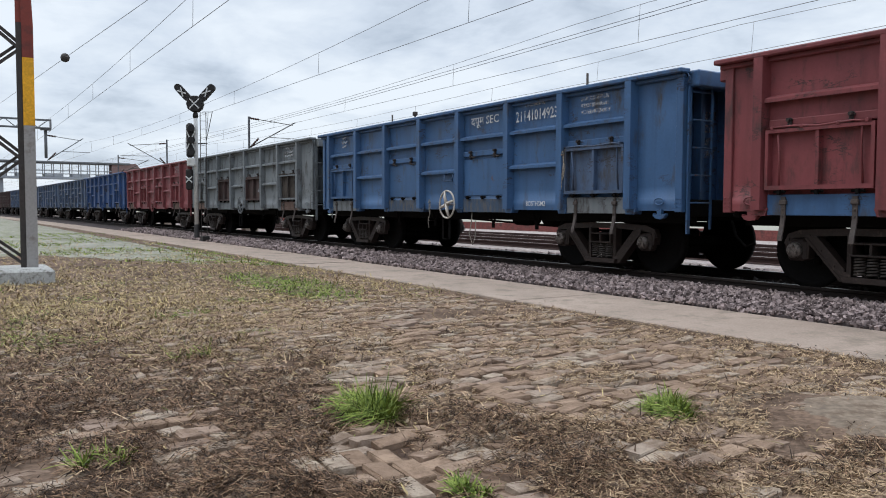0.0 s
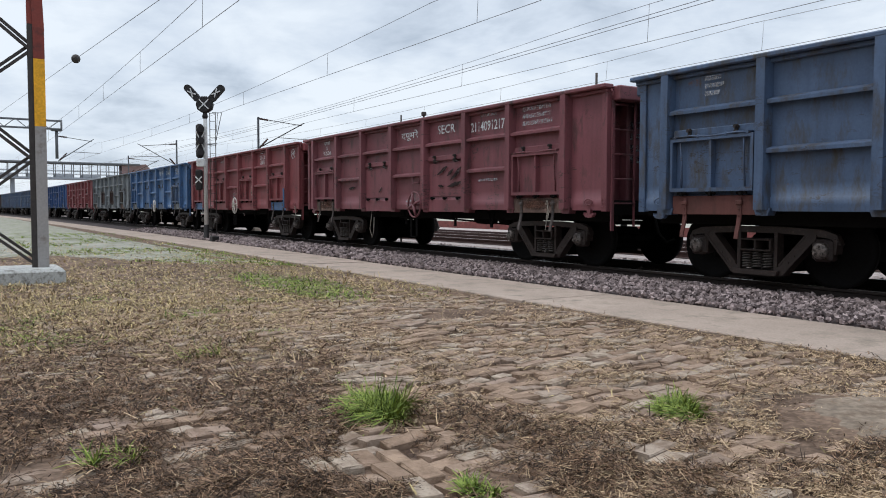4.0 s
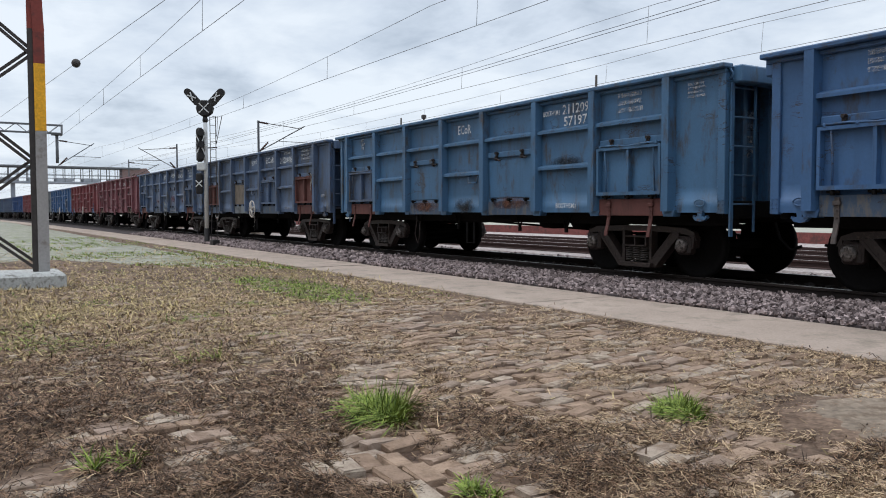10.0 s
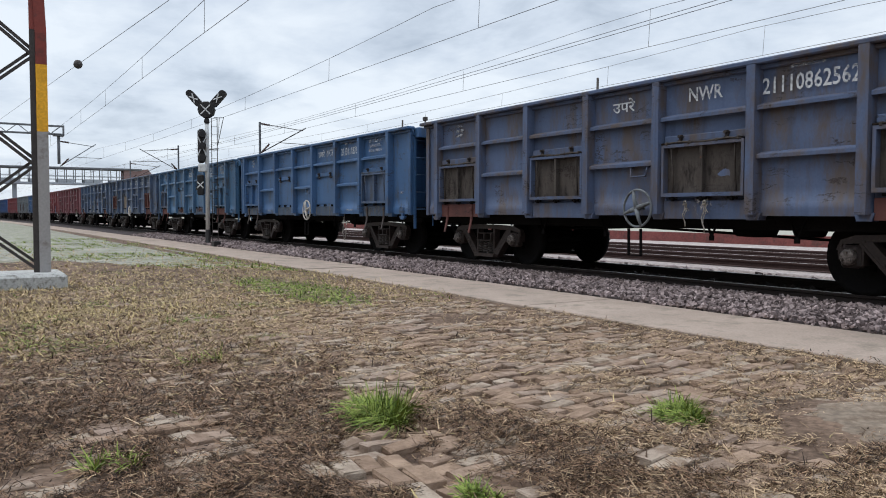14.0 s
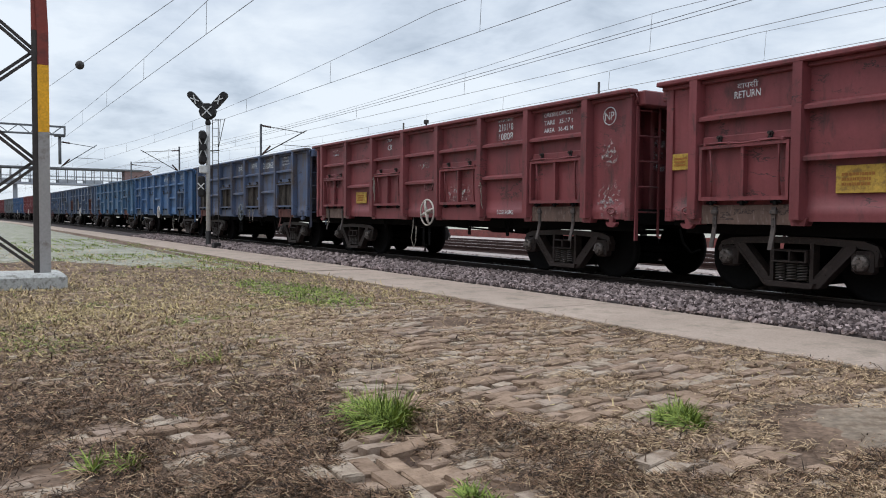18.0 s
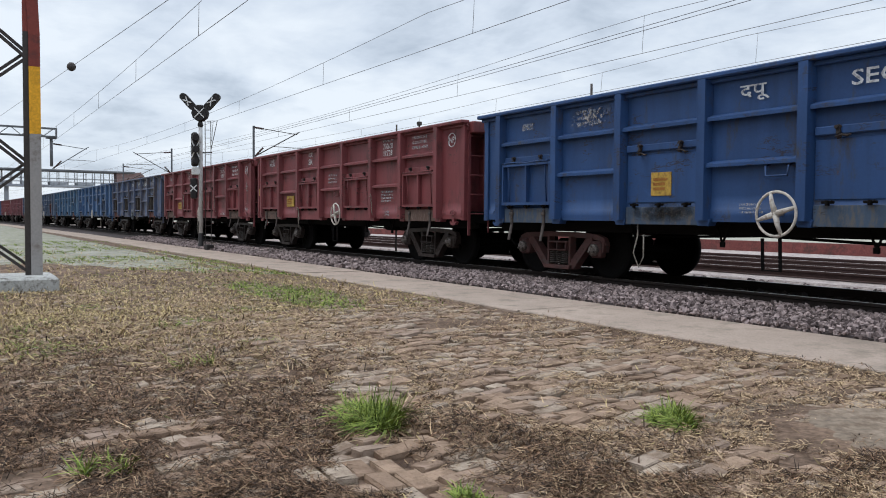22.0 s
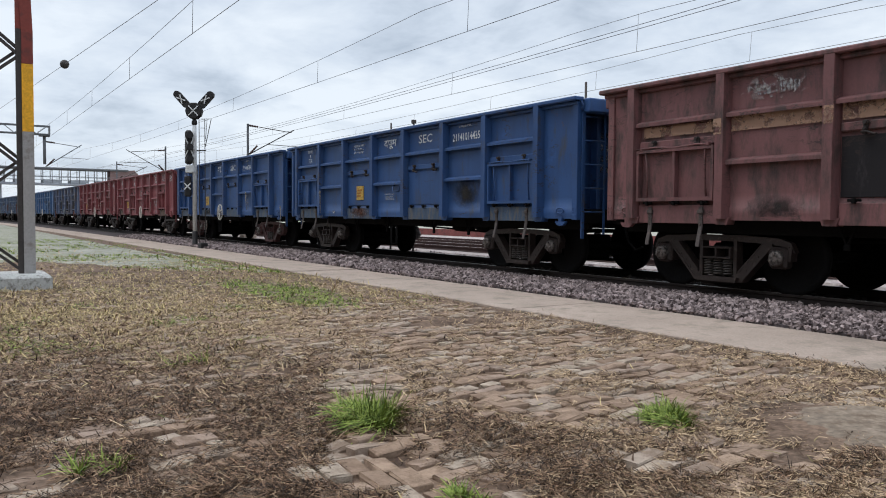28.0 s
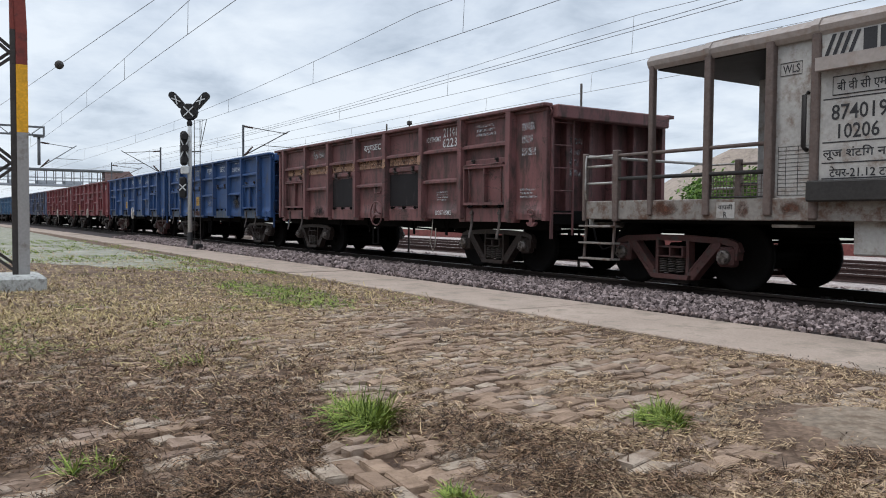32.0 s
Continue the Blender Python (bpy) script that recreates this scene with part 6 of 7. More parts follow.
def signal_post():
    root = tagged(new("railway_signal"), "white signal post with black crossed-out route arms and lamp heads", "signal")
    root.matrix_basis = pose(-31.0, 8.2, 0.0, 0, 0, 60)
    part("post", Shape().lathe([(0.085, 0.55), (0.08, 4.3), (0.075, 4.75)], 16, "z").mesh("post", SIGNAL_WHITE), root)
    part("post_foot", Shape().lathe([(0.13, 0.02), (0.12, 0.06), (0.10, 0.08), (0.10, 0.62), (0.088, 0.64)], 16, "z").mesh("post_foot", SIGNAL_BLACK), root, label="black painted foot of the post")
    part("base_plate", Shape().box(-0.3, 0.3, -0.3, 0.3, -0.05, 0.03, 0.02).mesh("base_plate", CONCRETE), root)
    part("post_neck", Shape().lathe([(0.06, 4.7), (0.11, 4.8), (0.10, 4.88), (0.07, 4.95), (0.12, 5.05)], 14, "z").mesh("post_neck", SIGNAL_BLACK), root)

    def head(name, shape, at, turn, bar, tilt=45, over=90):
        h = part(name, shape.mesh(name, SIGNAL_BLACK), root, at, turn)
        for a in (tilt, tilt - over):
            b = Shape().box(-bar, bar, -0.012, 0.0, -0.022, 0.022, 0.004)
            part("cross_bar", b.mesh("cross_bar", SIGNAL_WHITE), h, (0, -0.16, 0), (0, a, 0), "white bar of an out-of-use cross")
        return h

    for k, a in ((-1, -50), (1, 50)):
        head("route_arm", capsule(0.78, 0.135, 0.22), (k * 0.46, -0.02, 5.70), (0, a * 0.84, 0), 0.18, 62, 124)
    head("centre_disc", Shape().lathe([(0.29, -0.14), (0.325, -0.1), (0.325, 0.12), (0.28, 0.15)], 10), (0, -0.02, 5.27), (0, 0, 0), 0.26)
    lower = head("lamp_head", Shape().box(-0.13, 0.13, -0.12, 0.12, -0.66, 0.66, 0.07), (-0.21, -0.05, 3.87), (0, 0, 25), 0.40, 66, 132)
    for i in range(3):
        part("lamp_visor", Shape().lathe([(0.13, -0.30), (0.135, -0.12), (0.12, -0.1)], 12).mesh("lamp_visor", SIGNAL_BLACK), lower, (0, -0.02, -0.45 + 0.45 * i))
    small = head("calling_head", Shape().box(-0.13, 0.13, -0.12, 0.12, -0.40, 0.40, 0.05), (-0.24, -0.06, 2.37), (0, 0, 8), 0.17)
    part("bracket", Shape().bar((-0.25, 0, 0.0), (0.05, 0, 0), 0.05, 0.05).mesh("bracket", SIGNAL_BLACK), root, (0, 0, 3.5))
    part("junction_box", Shape().box(-0.16, 0.16, -0.12, 0.12, 0.0, 0.30, 0.03).mesh("junction_box", SIGNAL_WHITE), root, (-0.14, -0.1, 2.88))
    lad = part("ladder", Shape().bar((0.14, 0.14, 0.1), (0.14, 0.14, 4.98), 0.025, 0.02).bar((0.36, 0.14, 0.1), (0.36, 0.14, 4.98), 0.025, 0.02).mesh("ladder", MAST_DARK), root)
    for i in range(16):
        part("rung", shared("signal_rung", lambda: Shape().tube([(0.14, 0.14, 0), (0.36, 0.14, 0)], 0.008, 6), MAST_DARK), lad, (0, 0, 0.3 + 0.31 * i))
    cage = Shape().tube([(0.24, 0.1, 4.98), (0.62, 0.1, 5.0), (0.38, 0.1, 3.9)], 0.014, 6)
    cage.tube([(0.46, 0.1, 4.98), (0.40, 0.1, 4.2)], 0.01, 6).tube([(0.0, 0, 3.75), (0.42, 0.1, 3.78)], 0.022, 6)
    part("ladder_stay", cage.mesh("ladder_stay", MAST_DARK), root)
    s = Shape().box(-0.2, 0.2, -0.13, 0.13, 0.0, 0.20, 0.02)
    thing("cable_box", s, SIGNAL_BLACK, "small black cable box beside the signal foot", "box", at=(-29.7, 8.15, 0.03))


def cantilever(root, y, z, reach, mat=MAST_DARK):
    """Bracket arms that carry the wires: stay, brace and steady arm."""
    d = 1 if reach > 0 else -1
    a = Shape().tube([(0, y, z), (0, y + reach, z - 0.25)], 0.022, 6)
    b = Shape().tube([(0, y, z - 1.55), (0, y + reach * 1.06, z - 0.1)], 0.028, 6)
    c = Shape().tube([(0, y + reach * 0.45, z - 0.95), (0, y + reach * 1.25, z - 0.98)], 0.018, 6)
    for name, s in (("stay_arm", a), ("brace_arm", b), ("steady_arm", c)):
        part(name, s.mesh(name, mat), root)
    for q, e in (((0, y + d * 0.06, z - 0.01), (0, y + d * 0.52, z - 0.06)), ((0, y + d * 0.08, z - 1.5), (0, y + d * 0.5, z - 1.05))):
        q, e = Vector(q), Vector(e)
        s = Shape().tube([q.lerp(e, k / 10) for k in range(11)], [0.035 if k % 2 else 0.065 for k in range(11)], 8)
        part("insulator", s.mesh("insulator", INSULATOR), root)


def wire_mast(x, y, top, arms, r=0.05):
    root = tagged(new("wire_mast"), "slim grey steel mast carrying overhead wires", "mast", "overhead wire masts")
    root.matrix_basis = pose(x, y, 0)
    s = Shape().box(-r * 0.8, r * 0.8, -r, -r + 0.03, 0, top, 0.004).box(-r * 0.8, r * 0.8, r - 0.03, r, 0, top, 0.004).box(-0.012, 0.012, -r + 0.02, r - 0.02, 0, top)
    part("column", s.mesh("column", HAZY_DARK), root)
    part("footing", Shape().box(-0.35, 0.35, -0.35, 0.35, -0.2, 0.25, 0.03).mesh("footing", CONCRETE), root)
    for z, reach in arms:
        cantilever(root, 0.0, z, reach)
    return root


def short_post(x, y, top, lamp=False):
    root = tagged(new("slim_post"), "thin dark steel post standing between the tracks", "post")
    root.matrix_basis = pose(x, y, 0)
    part("column", Shape().lathe([(0.035, 0.0), (0.03, top)], 10, "z").mesh("column", MAST_DARK), root)
    if lamp:
        part("cap", Shape().box(-0.07, 0.07, -0.07, 0.07, top, top + 0.13, 0.02).mesh("cap", MAST_DARK), root)


def sagging(x, peak, low, period, depth):
    k = ((x - low) / (period / 2) + 1) % 2 - 1
    return peak - depth + depth * k * k


def overhead():
    """Contact and carrying wires with droppers over each track."""
    rows = [(CENTRE, 5.74, 6.68, -45, 0.50, 54, "own"), (15.9, 5.77, 6.80, -43, 0.48, 54, "next"), (19.6, 5.80, 6.66, -41, 0.46, 54, "far"), (5.2, 5.72, 6.62, -37, 0.26, 46, "near")]
    for y, low, high, mid, depth, period, tag in rows:
        off = y - CENTRE
        xs = [-240 + 3.0 * i for i in range(98)]
        bend = (lambda x, o=off: line_y(x, o)) if y > 6 else (lambda x: 5.2 + 0.0 * x)
        root = tagged(new("overhead_line"), "dark overhead contact wire hung on droppers from a carrying wire", "wire", "overhead lines")
        s = Shape().tube([(x, bend(x), low) for x in xs], 0.0078, 5)
        part("contact_wire", s.mesh("contact_wire", WIRE), root)
        s = Shape().tube([(x, bend(x), sagging(x, high, mid, period, depth)) for x in xs], 0.0074, 5)
        part("carrying_wire", s.mesh("carrying_wire", WIRE), root)
        first, step = {"own": (-15.9, 8.9), "next": (-15.4, 9.1), "far": (-14.6, 6.3), "near": (-12.0, 7.8)}[tag]
        for i in range(22):
            x = first + step * (2 - i)
            s = Shape().tube([(x, bend(x), low), (x + 0.06, bend(x), sagging(x, high, mid, period, depth))], 0.0065, 4)
            part("dropper", s.mesh("dropper", WIRE), root)
    for peak in (5.76, 5.67):
        s = Shape().tube([(x, line_y(x, 2.67), sagging(x, peak, -47, 80, 0.34)) for x in [-200 + 4 * i for i in range(63)]], 0.009, 4)
        thing("return_wire", s, WIRE, "thin return wire strung between the masts", "wire", "return wires")
    # a line with a marker ball, crossing over at a slant
    root = tagged(new("power_line"), "slanting overhead cable with a dark marker ball", "wire")
    p = lambda x: (x, 5.67 + (x + 27) * 0.081, 8.0)
    part("cable", Shape().tube([p(x) for x in (-140, -90, -60, -40, -20, 0, 20)], 0.011, 5).mesh("cable", WIRE), root)
    part("marker_ball", Shape().lathe([(0.02, -0.2), (0.1, -0.175), (0.165, -0.11), (0.2, 0.0), (0.165, 0.11), (0.1, 0.175), (0.02, 0.2)], 14, "z").mesh("marker_ball", MAST_DARK), root, p(-39.4))


def portal():
    root = tagged(new("wire_portal"), "grey lattice portal beam with a drop post for wires", "portal")
    root.matrix_basis = pose(-54.3, 0, 0)
    for z in (6.12, 6.62):
        for x in (-0.25, 0.25):
            part("chord", Shape().bar((x, -9.0, z), (x, 5.55, z), 0.07, 0.07).mesh("chord", HAZY_DARK), root)
    for i in range(24):
        y = -9.0 + 0.6 * i
        a, b = (6.12, 6.62) if i % 2 else (6.62, 6.12)
        part("lacing_bar", Shape().bar((0.25, y, a), (0.25, y + 0.6, b), 0.045, 0.045).mesh("lacing_bar", HAZY_DARK), root)
    part("end_plate", Shape().box(-0.28, 0.28, 5.5, 5.56, 6.08, 6.66).mesh("end_plate", HAZY_DARK), root)
    part("drop_post", Shape().lathe([(0.09, 4.3), (0.09, 6.1)], 10, "z", (0, 5.25, 0)).mesh("drop_post", HAZY_DARK), root)
    part("drop_cap", Shape().box(-0.25, 0.25, 4.95, 5.55, 6.0, 6.1, 0.02).mesh("drop_cap", HAZY_DARK), root)
    part("column", Shape().box(-0.2, 0.2, -9.2, -8.8, 0, 6.7, 0.03).mesh("column", HAZY_DARK), root)
    cantilever(root, 5.3, 5.7, 1.95, HAZY_DARK)


def footbridge():
    root = tagged(new("footbridge"), "pale steel footbridge with a long roof crossing the tracks", "bridge")
    root.matrix_basis = pose(-160, 0, 0)
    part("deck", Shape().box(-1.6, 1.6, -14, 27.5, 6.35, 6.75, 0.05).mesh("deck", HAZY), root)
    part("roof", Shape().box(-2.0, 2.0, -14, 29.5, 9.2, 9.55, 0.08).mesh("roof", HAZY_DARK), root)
    stair = Shape().add([(x, y, z) for x in (-1.7, 1.7) for y, z in ((26.3, 6.4), (26.3, 9.2), (30.6, 9.5), (32.2, 7.6), (31.4, 6.4))], [(0, 1, 2, 3, 4), (9, 8, 7, 6, 5)] + [(i, (i + 1) % 5, 5 + (i + 1) % 5, 5 + i) for i in range(5)])
    part("stair_hood", stair.mesh("stair_hood", material("distant_red", (0.20, 0.13, 0.125), 0.8, grain=4, vary=0.15, bump=0)), root, label="dull red hood over the bridge stairs")
    for x in (-1.55, 1.55):
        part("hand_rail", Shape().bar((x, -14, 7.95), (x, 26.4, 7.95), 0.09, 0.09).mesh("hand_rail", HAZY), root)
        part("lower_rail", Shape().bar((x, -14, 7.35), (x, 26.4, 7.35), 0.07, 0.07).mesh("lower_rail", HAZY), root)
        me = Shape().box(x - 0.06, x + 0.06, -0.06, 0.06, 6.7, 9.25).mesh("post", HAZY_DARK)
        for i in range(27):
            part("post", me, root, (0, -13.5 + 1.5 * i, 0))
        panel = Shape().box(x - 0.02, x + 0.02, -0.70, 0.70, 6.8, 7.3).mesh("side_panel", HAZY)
        for i in range(26):
            if i % 3:
                part("side_panel", panel, root, (0, -12.75 + 1.5 * i, 0))
    for y in (-6, 8.2, 28.0):
        part("pier", Shape().box(-0.5, 0.5, y - 0.35, y + 0.35, 0, 6.4, 0.05).mesh("pier", HAZY), root)


lattice_mast()
signal_post()
wire_mast(-40.3, 13.4, 6.02, [(5.95, 2.4)])
wire_mast(-58.4, 13.4, 6.12, [(5.85, -2.5)])
wire_mast(-77.0, 13.35, 6.05, [(5.8, 2.5)])
short_post(-14.67, 13.4, 4.62)
short_post(-23.1, 13.4, 4.40, True)
short_post(-24.7, 13.4, 4.58)
overhead()
portal()
footbridge()

# ---- beyond the tracks ----
PLATFORM_RED = material("platform_red", (0.17, 0.055, 0.05), 0.85, grain=18, vary=0.3, stain=(0.09, 0.045, 0.04), stain_amount=0.4, stain_scale=1.5)
PALE = material("pale_paving", (0.31, 0.30, 0.25), 0.9, grain=12, vary=0.12, stain=(0.35, 0.33, 0.3), stain_amount=0.3, stain_scale=0.5)
FIELD = material("far_field", (0.20, 0.27, 0.075), 0.95, grain=6, vary=0.3, stain=(0.23, 0.22, 0.12), stain_amount=0.4, stain_scale=0.15)
MOUND = material("brown_mound", (0.27, 0.22, 0.185), 0.95, grain=3, vary=0.2, stain=(0.12, 0.095, 0.08), stain_amount=0.3, stain_scale=0.3)
BUSH = leaf_material("bush_leaf", (0.03, 0.065, 0.015), (0.17, 0.27, 0.06))
BUSH_BARK = material("bark", (0.09, 0.065, 0.045), 0.9, grain=30, stain_scale=4)


def bush(x, y, height, width, seed, count=1500):
    """Stems and a ragged crown of small leaves."""
    rnd = random.Random(seed)
    root = tagged(new("bush"), "leafy green bush with a ragged crown", "bush", "bushes beyond the tracks")
    root.matrix_basis = pose(x, y, 0)
    s = Shape()
    tips = []
    for k in range(7):
        a, r = rnd.uniform(0, 6.283), rnd.uniform(0.2, 0.8) * width / 2
        tip = Vector((r * math.cos(a), r * math.sin(a), height * rnd.uniform(0.45, 0.85)))
        s.tube([(0, 0, 0), tip * 0.5 + Vector((0, 0, 0.2)), tip], [0.07, 0.045, 0.015], 5)
        tips += [tip, tip * 0.72, tip * 0.45]
    part("stem", s.mesh("stem", BUSH_BARK), root)
    v, f = [], []
    for _ in range(count):
        c = rnd.choice(tips) + Vector((rnd.gauss(0, width * 0.13), rnd.gauss(0, width * 0.13), rnd.gauss(0, height * 0.12)))
        if c.z < 0.05:
            c.z = rnd.uniform(0.05, 0.5)
        n = Vector((rnd.gauss(0, 1), rnd.gauss(0, 1), rnd.gauss(0.5, 1))).normalized()
        t = n.orthogonal().normalized()
        b = n.cross(t)
        L = rnd.uniform(0.12, 0.27)
        o = len(v)
        v += [c - t * L, c - b * L * 0.45, c + t * L, c + b * L * 0.45]
        f.append((o, o + 1, o + 2, o + 3))
    part("crown", quick("crown", v, f, BUSH), root)


def beyond():
    s = strip([(13.3, -0.1), (13.3, 0.56), (13.55, 0.56), (13.55, -0.1)], -330, 150)
    thing("platform_wall", s, PLATFORM_RED, "low maroon painted platform wall with a dirty foot", "wall", kind="structure")
    s = strip([(13.56, 0.3), (13.56, 0.565), (36, 0.565), (36, 0.3)], -330, 150)
    thing("platform", s, PALE, "pale paved island platform surface", "platform", kind="structure")
    s = Shape()
    s.add([(-2200, 55, 0.05), (800, 38, 0.05), (1500, 2000, 0.05), (-2200, 2000, 0.05)], [(0, 1, 2, 3)])
    thing("field", s, FIELD, "rough green field beyond the platform", "field", kind="structure")
    # a long bank of spoil
    v, f, n = [], [], 40
    rnd = random.Random(9)
    for i in range(n):
        x = -100 + 4.6 * i
        h = 10.7 * min(1, max(0, (x + 96) / 27)) * min(1, max(0.0, (80 - x) / 30)) + 0.25 * noise.noise((x * 0.2, 0, 0))
        for j, k in enumerate((0.0, 0.55, 1.0, 1.0, 0.0)):
            v.append((x, 78 + 5.5 * j + rnd.uniform(-0.4, 0.4), max(-0.1, h * k + 0.2 * noise.noise((x * 0.5, j, 1)))))
    f = [(i * 5 + j, (i + 1) * 5 + j, (i + 1) * 5 + j + 1, i * 5 + j + 1) for i in range(n - 1) for j in range(4)]
    thing("spoil_bank", Shape().add(v, f), MOUND, "long bare brown earth bank", "bank", kind="structure")
    rnd = random.Random(4)
    for k in range(34):
        x = -66 + 2.5 * k + rnd.uniform(-1, 1)
        bush(x, 53 + rnd.uniform(-5, 6), rnd.uniform(3.4, 5.2), rnd.uniform(4.2, 6.4), k, 5200 if -60 < x < -26 else 1300)
    # a leaning pile of tree line far off
    for k in range(26):
        bush(-330 + 11 * k + rnd.uniform(-4, 4), 90 + rnd.uniform(-10, 20), rnd.uniform(3.5, 6), rnd.uniform(5, 9), 100 + k, 700)


beyond()
# Unseen wall added behind the eye; it keeps low sky light off the wagons.
s = Shape().box(-80, 60, -11.5, -11, -0.3, 7.5)
thing("wall_south", s, material("plain_plaster", (0.42, 0.37, 0.31), 0.9, grain=10, vary=0.1, stain=(0.3, 0.26, 0.21), stain_amount=0.3, stain_scale=0.4), "plain plastered wall, unseen, added to block low light", "wall", kind="structure")

# ---- the brake van at the tail ----
VAN_CREAM = material("van_cream", (0.34, 0.33, 0.315), 0.6, grain=20, vary=0.16, stain=(0.19, 0.15, 0.125), stain_amount=0.35, stain_scale=1.6, streak=False)
VAN_ROOF = material("van_roof", (0.30, 0.265, 0.245), 0.7, grain=14, vary=0.15, stain=(0.25, 0.19, 0.16), stain_amount=0.4, stain_scale=1.2)
VAN_SILL = material("van_sill", (0.20, 0.185, 0.17), 0.7, grain=20, vary=0.2, stain=(0.105, 0.062, 0.045), stain_amount=0.5, stain_scale=2.2)
VAN_POST = material("van_post", (0.115, 0.088, 0.079), 0.65, grain=25, vary=0.2, stain=(0.09, 0.06, 0.05), stain_amount=0.35, stain_scale=4)
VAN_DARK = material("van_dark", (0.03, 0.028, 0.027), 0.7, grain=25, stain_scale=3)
VAN_INK = material("van_ink", (0.03, 0.03, 0.033), 0.6, bump=0)


def roof_shape(x0, x1, rise=0.42, eave=3.36, half=1.58):
    """An arched roof with rounded eaves."""
    pts = [(-half, eave), (-half - 0.02, eave + 0.07), (-half + 0.05, eave + 0.16)]
    for k in range(1, 10):
        y = -half + 0.05 + (2 * half - 0.1) * k / 10
        pts.append((y, eave + 0.16 + (rise - 0.16) * math.sin(math.pi * k / 10)))
    pts += [(half - 0.05, eave + 0.16), (half + 0.02, eave + 0.07), (half, eave)]
    inner = [(y * 0.97, z - 0.06) for y, z in reversed(pts)]
    ring = pts + inner
    n = len(ring)
    v = [(x, y, z) for x in (x0, x1) for y, z in ring]
    m = len(pts)
    f = [(i, (i + 1) % n, n + (i + 1) % n, n + i) for i in range(n)]
    f += [(i, n - 1 - i, n - 2 - i, i + 1) for i in range(m - 1)] + [(n + i + 1, n + n - 2 - i, n + n - 1 - i, n + i) for i in range(m - 1)]
    return Shape().add(v, f)


def brake_van():
    root = tagged(new("brake_van"), "cream brake van with an open railed end platform and arched roof", "brake van")
    X = lambda u: u - HALF - 0.02
    P = lambda name, s, mat, at=(0, 0, 0), turn=(0, 0, 0), label="", to=None: part(name, s.mesh(name, mat), to or root, at, turn, label)
    P("underframe", Shape().box(X(0.3), X(12.7), -0.25, 0.25, 0.80, 1.05, 0.02).box(X(0.3), X(12.7), -1.4, 1.4, 0.98, 1.04), BLACK)
    P("brake_gear", brake_gear_shape(), BLACK)
    bogie(root, X(1.88), GEAR_RED, CAPS)
    bogie(root, X(13.0 - 1.88), GEAR_RED, CAPS)
    P("floor", Shape().box(X(0.3), X(12.7), -1.45, 1.45, 1.06, 1.12, 0.01), VAN_DARK)
    for k in (-1, 1):
        f = (0, 0, 0)
        P("sill_beam", Shape().box(X(0.28), X(12.7), k * 1.5 - 0.04, k * 1.5 + 0.04, 1.03, 1.33, 0.012), VAN_SILL)
        for u, top, w in ((0.28, 2.12, 0.035), (1.0, 2.14, 0.06), (1.73, 3.40, 0.045), (2.77, 3.42, 0.055), (3.76, 3.42, 0.06), (9.24, 3.42, 0.06), (10.2, 3.42, 0.07), (11.25, 3.40, 0.06), (12.0, 2.14, 0.06), (12.68, 2.12, 0.035)):
            P("platform_post", Shape().box(X(u) - w, X(u) + w, k * 1.53 - 0.05, k * 1.53 + 0.05, 1.10 if top > 3 else 1.0, top, 0.012), VAN_POST)
        for a, b in ((1.0, 3.76), (9.24, 12.0)):
            for z, m, r in ((2.05, VAN_POST, 0.028), (1.68, VAN_DARK, 0.03)):
                P("guard_rail", Shape().tube([(X(a), k * 1.54, z), (X(b), k * 1.54, z)], r, 6), m)
        for a, b in ((2.83, 3.70), (9.3, 10.14)):
            s = Shape()
            for i in range(17):
                x = X(a) + (b - a) * i / 16
                s.box(x - 0.004, x + 0.004, k * 1.53 - 0.003, k * 1.53 + 0.003, 1.35, 1.68)
            for i in range(7):
                z = 1.35 + 0.33 * i / 6
                s.box(X(a), X(b), k * 1.53 - 0.003, k * 1.53 + 0.003, z - 0.004, z + 0.004)
            P("wire_screen", s, VAN_POST)
            P("screen_frame", Shape().tube([(X(a), k * 1.535, 1.35), (X(b), k * 1.535, 1.35), (X(b), k * 1.535, 1.68), (X(a), k * 1.535, 1.68)], 0.014, 5, closed=True), VAN_DARK)
        # stirrup steps below the end
        for u in (0.62, 12.36):
            st = P("step_ladder", Shape().bar((X(u) - 0.33, k * 1.5, 1.05), (X(u) - 0.33, k * 1.55, 0.36), 0.04, 0.03), VAN_POST)
            P("stringer", Shape().bar((X(u) + 0.33, k * 1.5, 1.05), (X(u) + 0.33, k * 1.55, 0.36), 0.04, 0.03), VAN_POST, to=st)
            for z in (0.92, 0.64, 0.38):
                P("tread", Shape().box(X(u) - 0.38, X(u) + 0.36, k * 1.5 - 0.14, k * 1.5 + 0.10, z - 0.018, z + 0.012, 0.006), VAN_SILL, to=st)
            for z in (2.06, 1.9, 1.62):
                P("end_handrail", Shape().tube([(X(u) - 0.33, k * 1.52, z), (X(u) + 0.36, k * 1.52, z)], 0.02, 6), VAN_CREAM)
            P("grab_iron", Shape().tube([(X(u) - 0.30, k * 1.55, 1.35), (X(u) - 0.27, k * 1.6, 1.5), (X(u) - 0.27, k * 1.6, 1.95), (X(u) - 0.30, k * 1.55, 2.08)], 0.014, 6), VAN_CREAM)
        # cabin side: recessed panel by the platform, then the main wall
        P("cabin_side", Shape().box(X(3.78), X(9.22), k * 1.46 - 0.03, k * 1.46 + 0.03, 1.30, 3.40), VAN_CREAM)
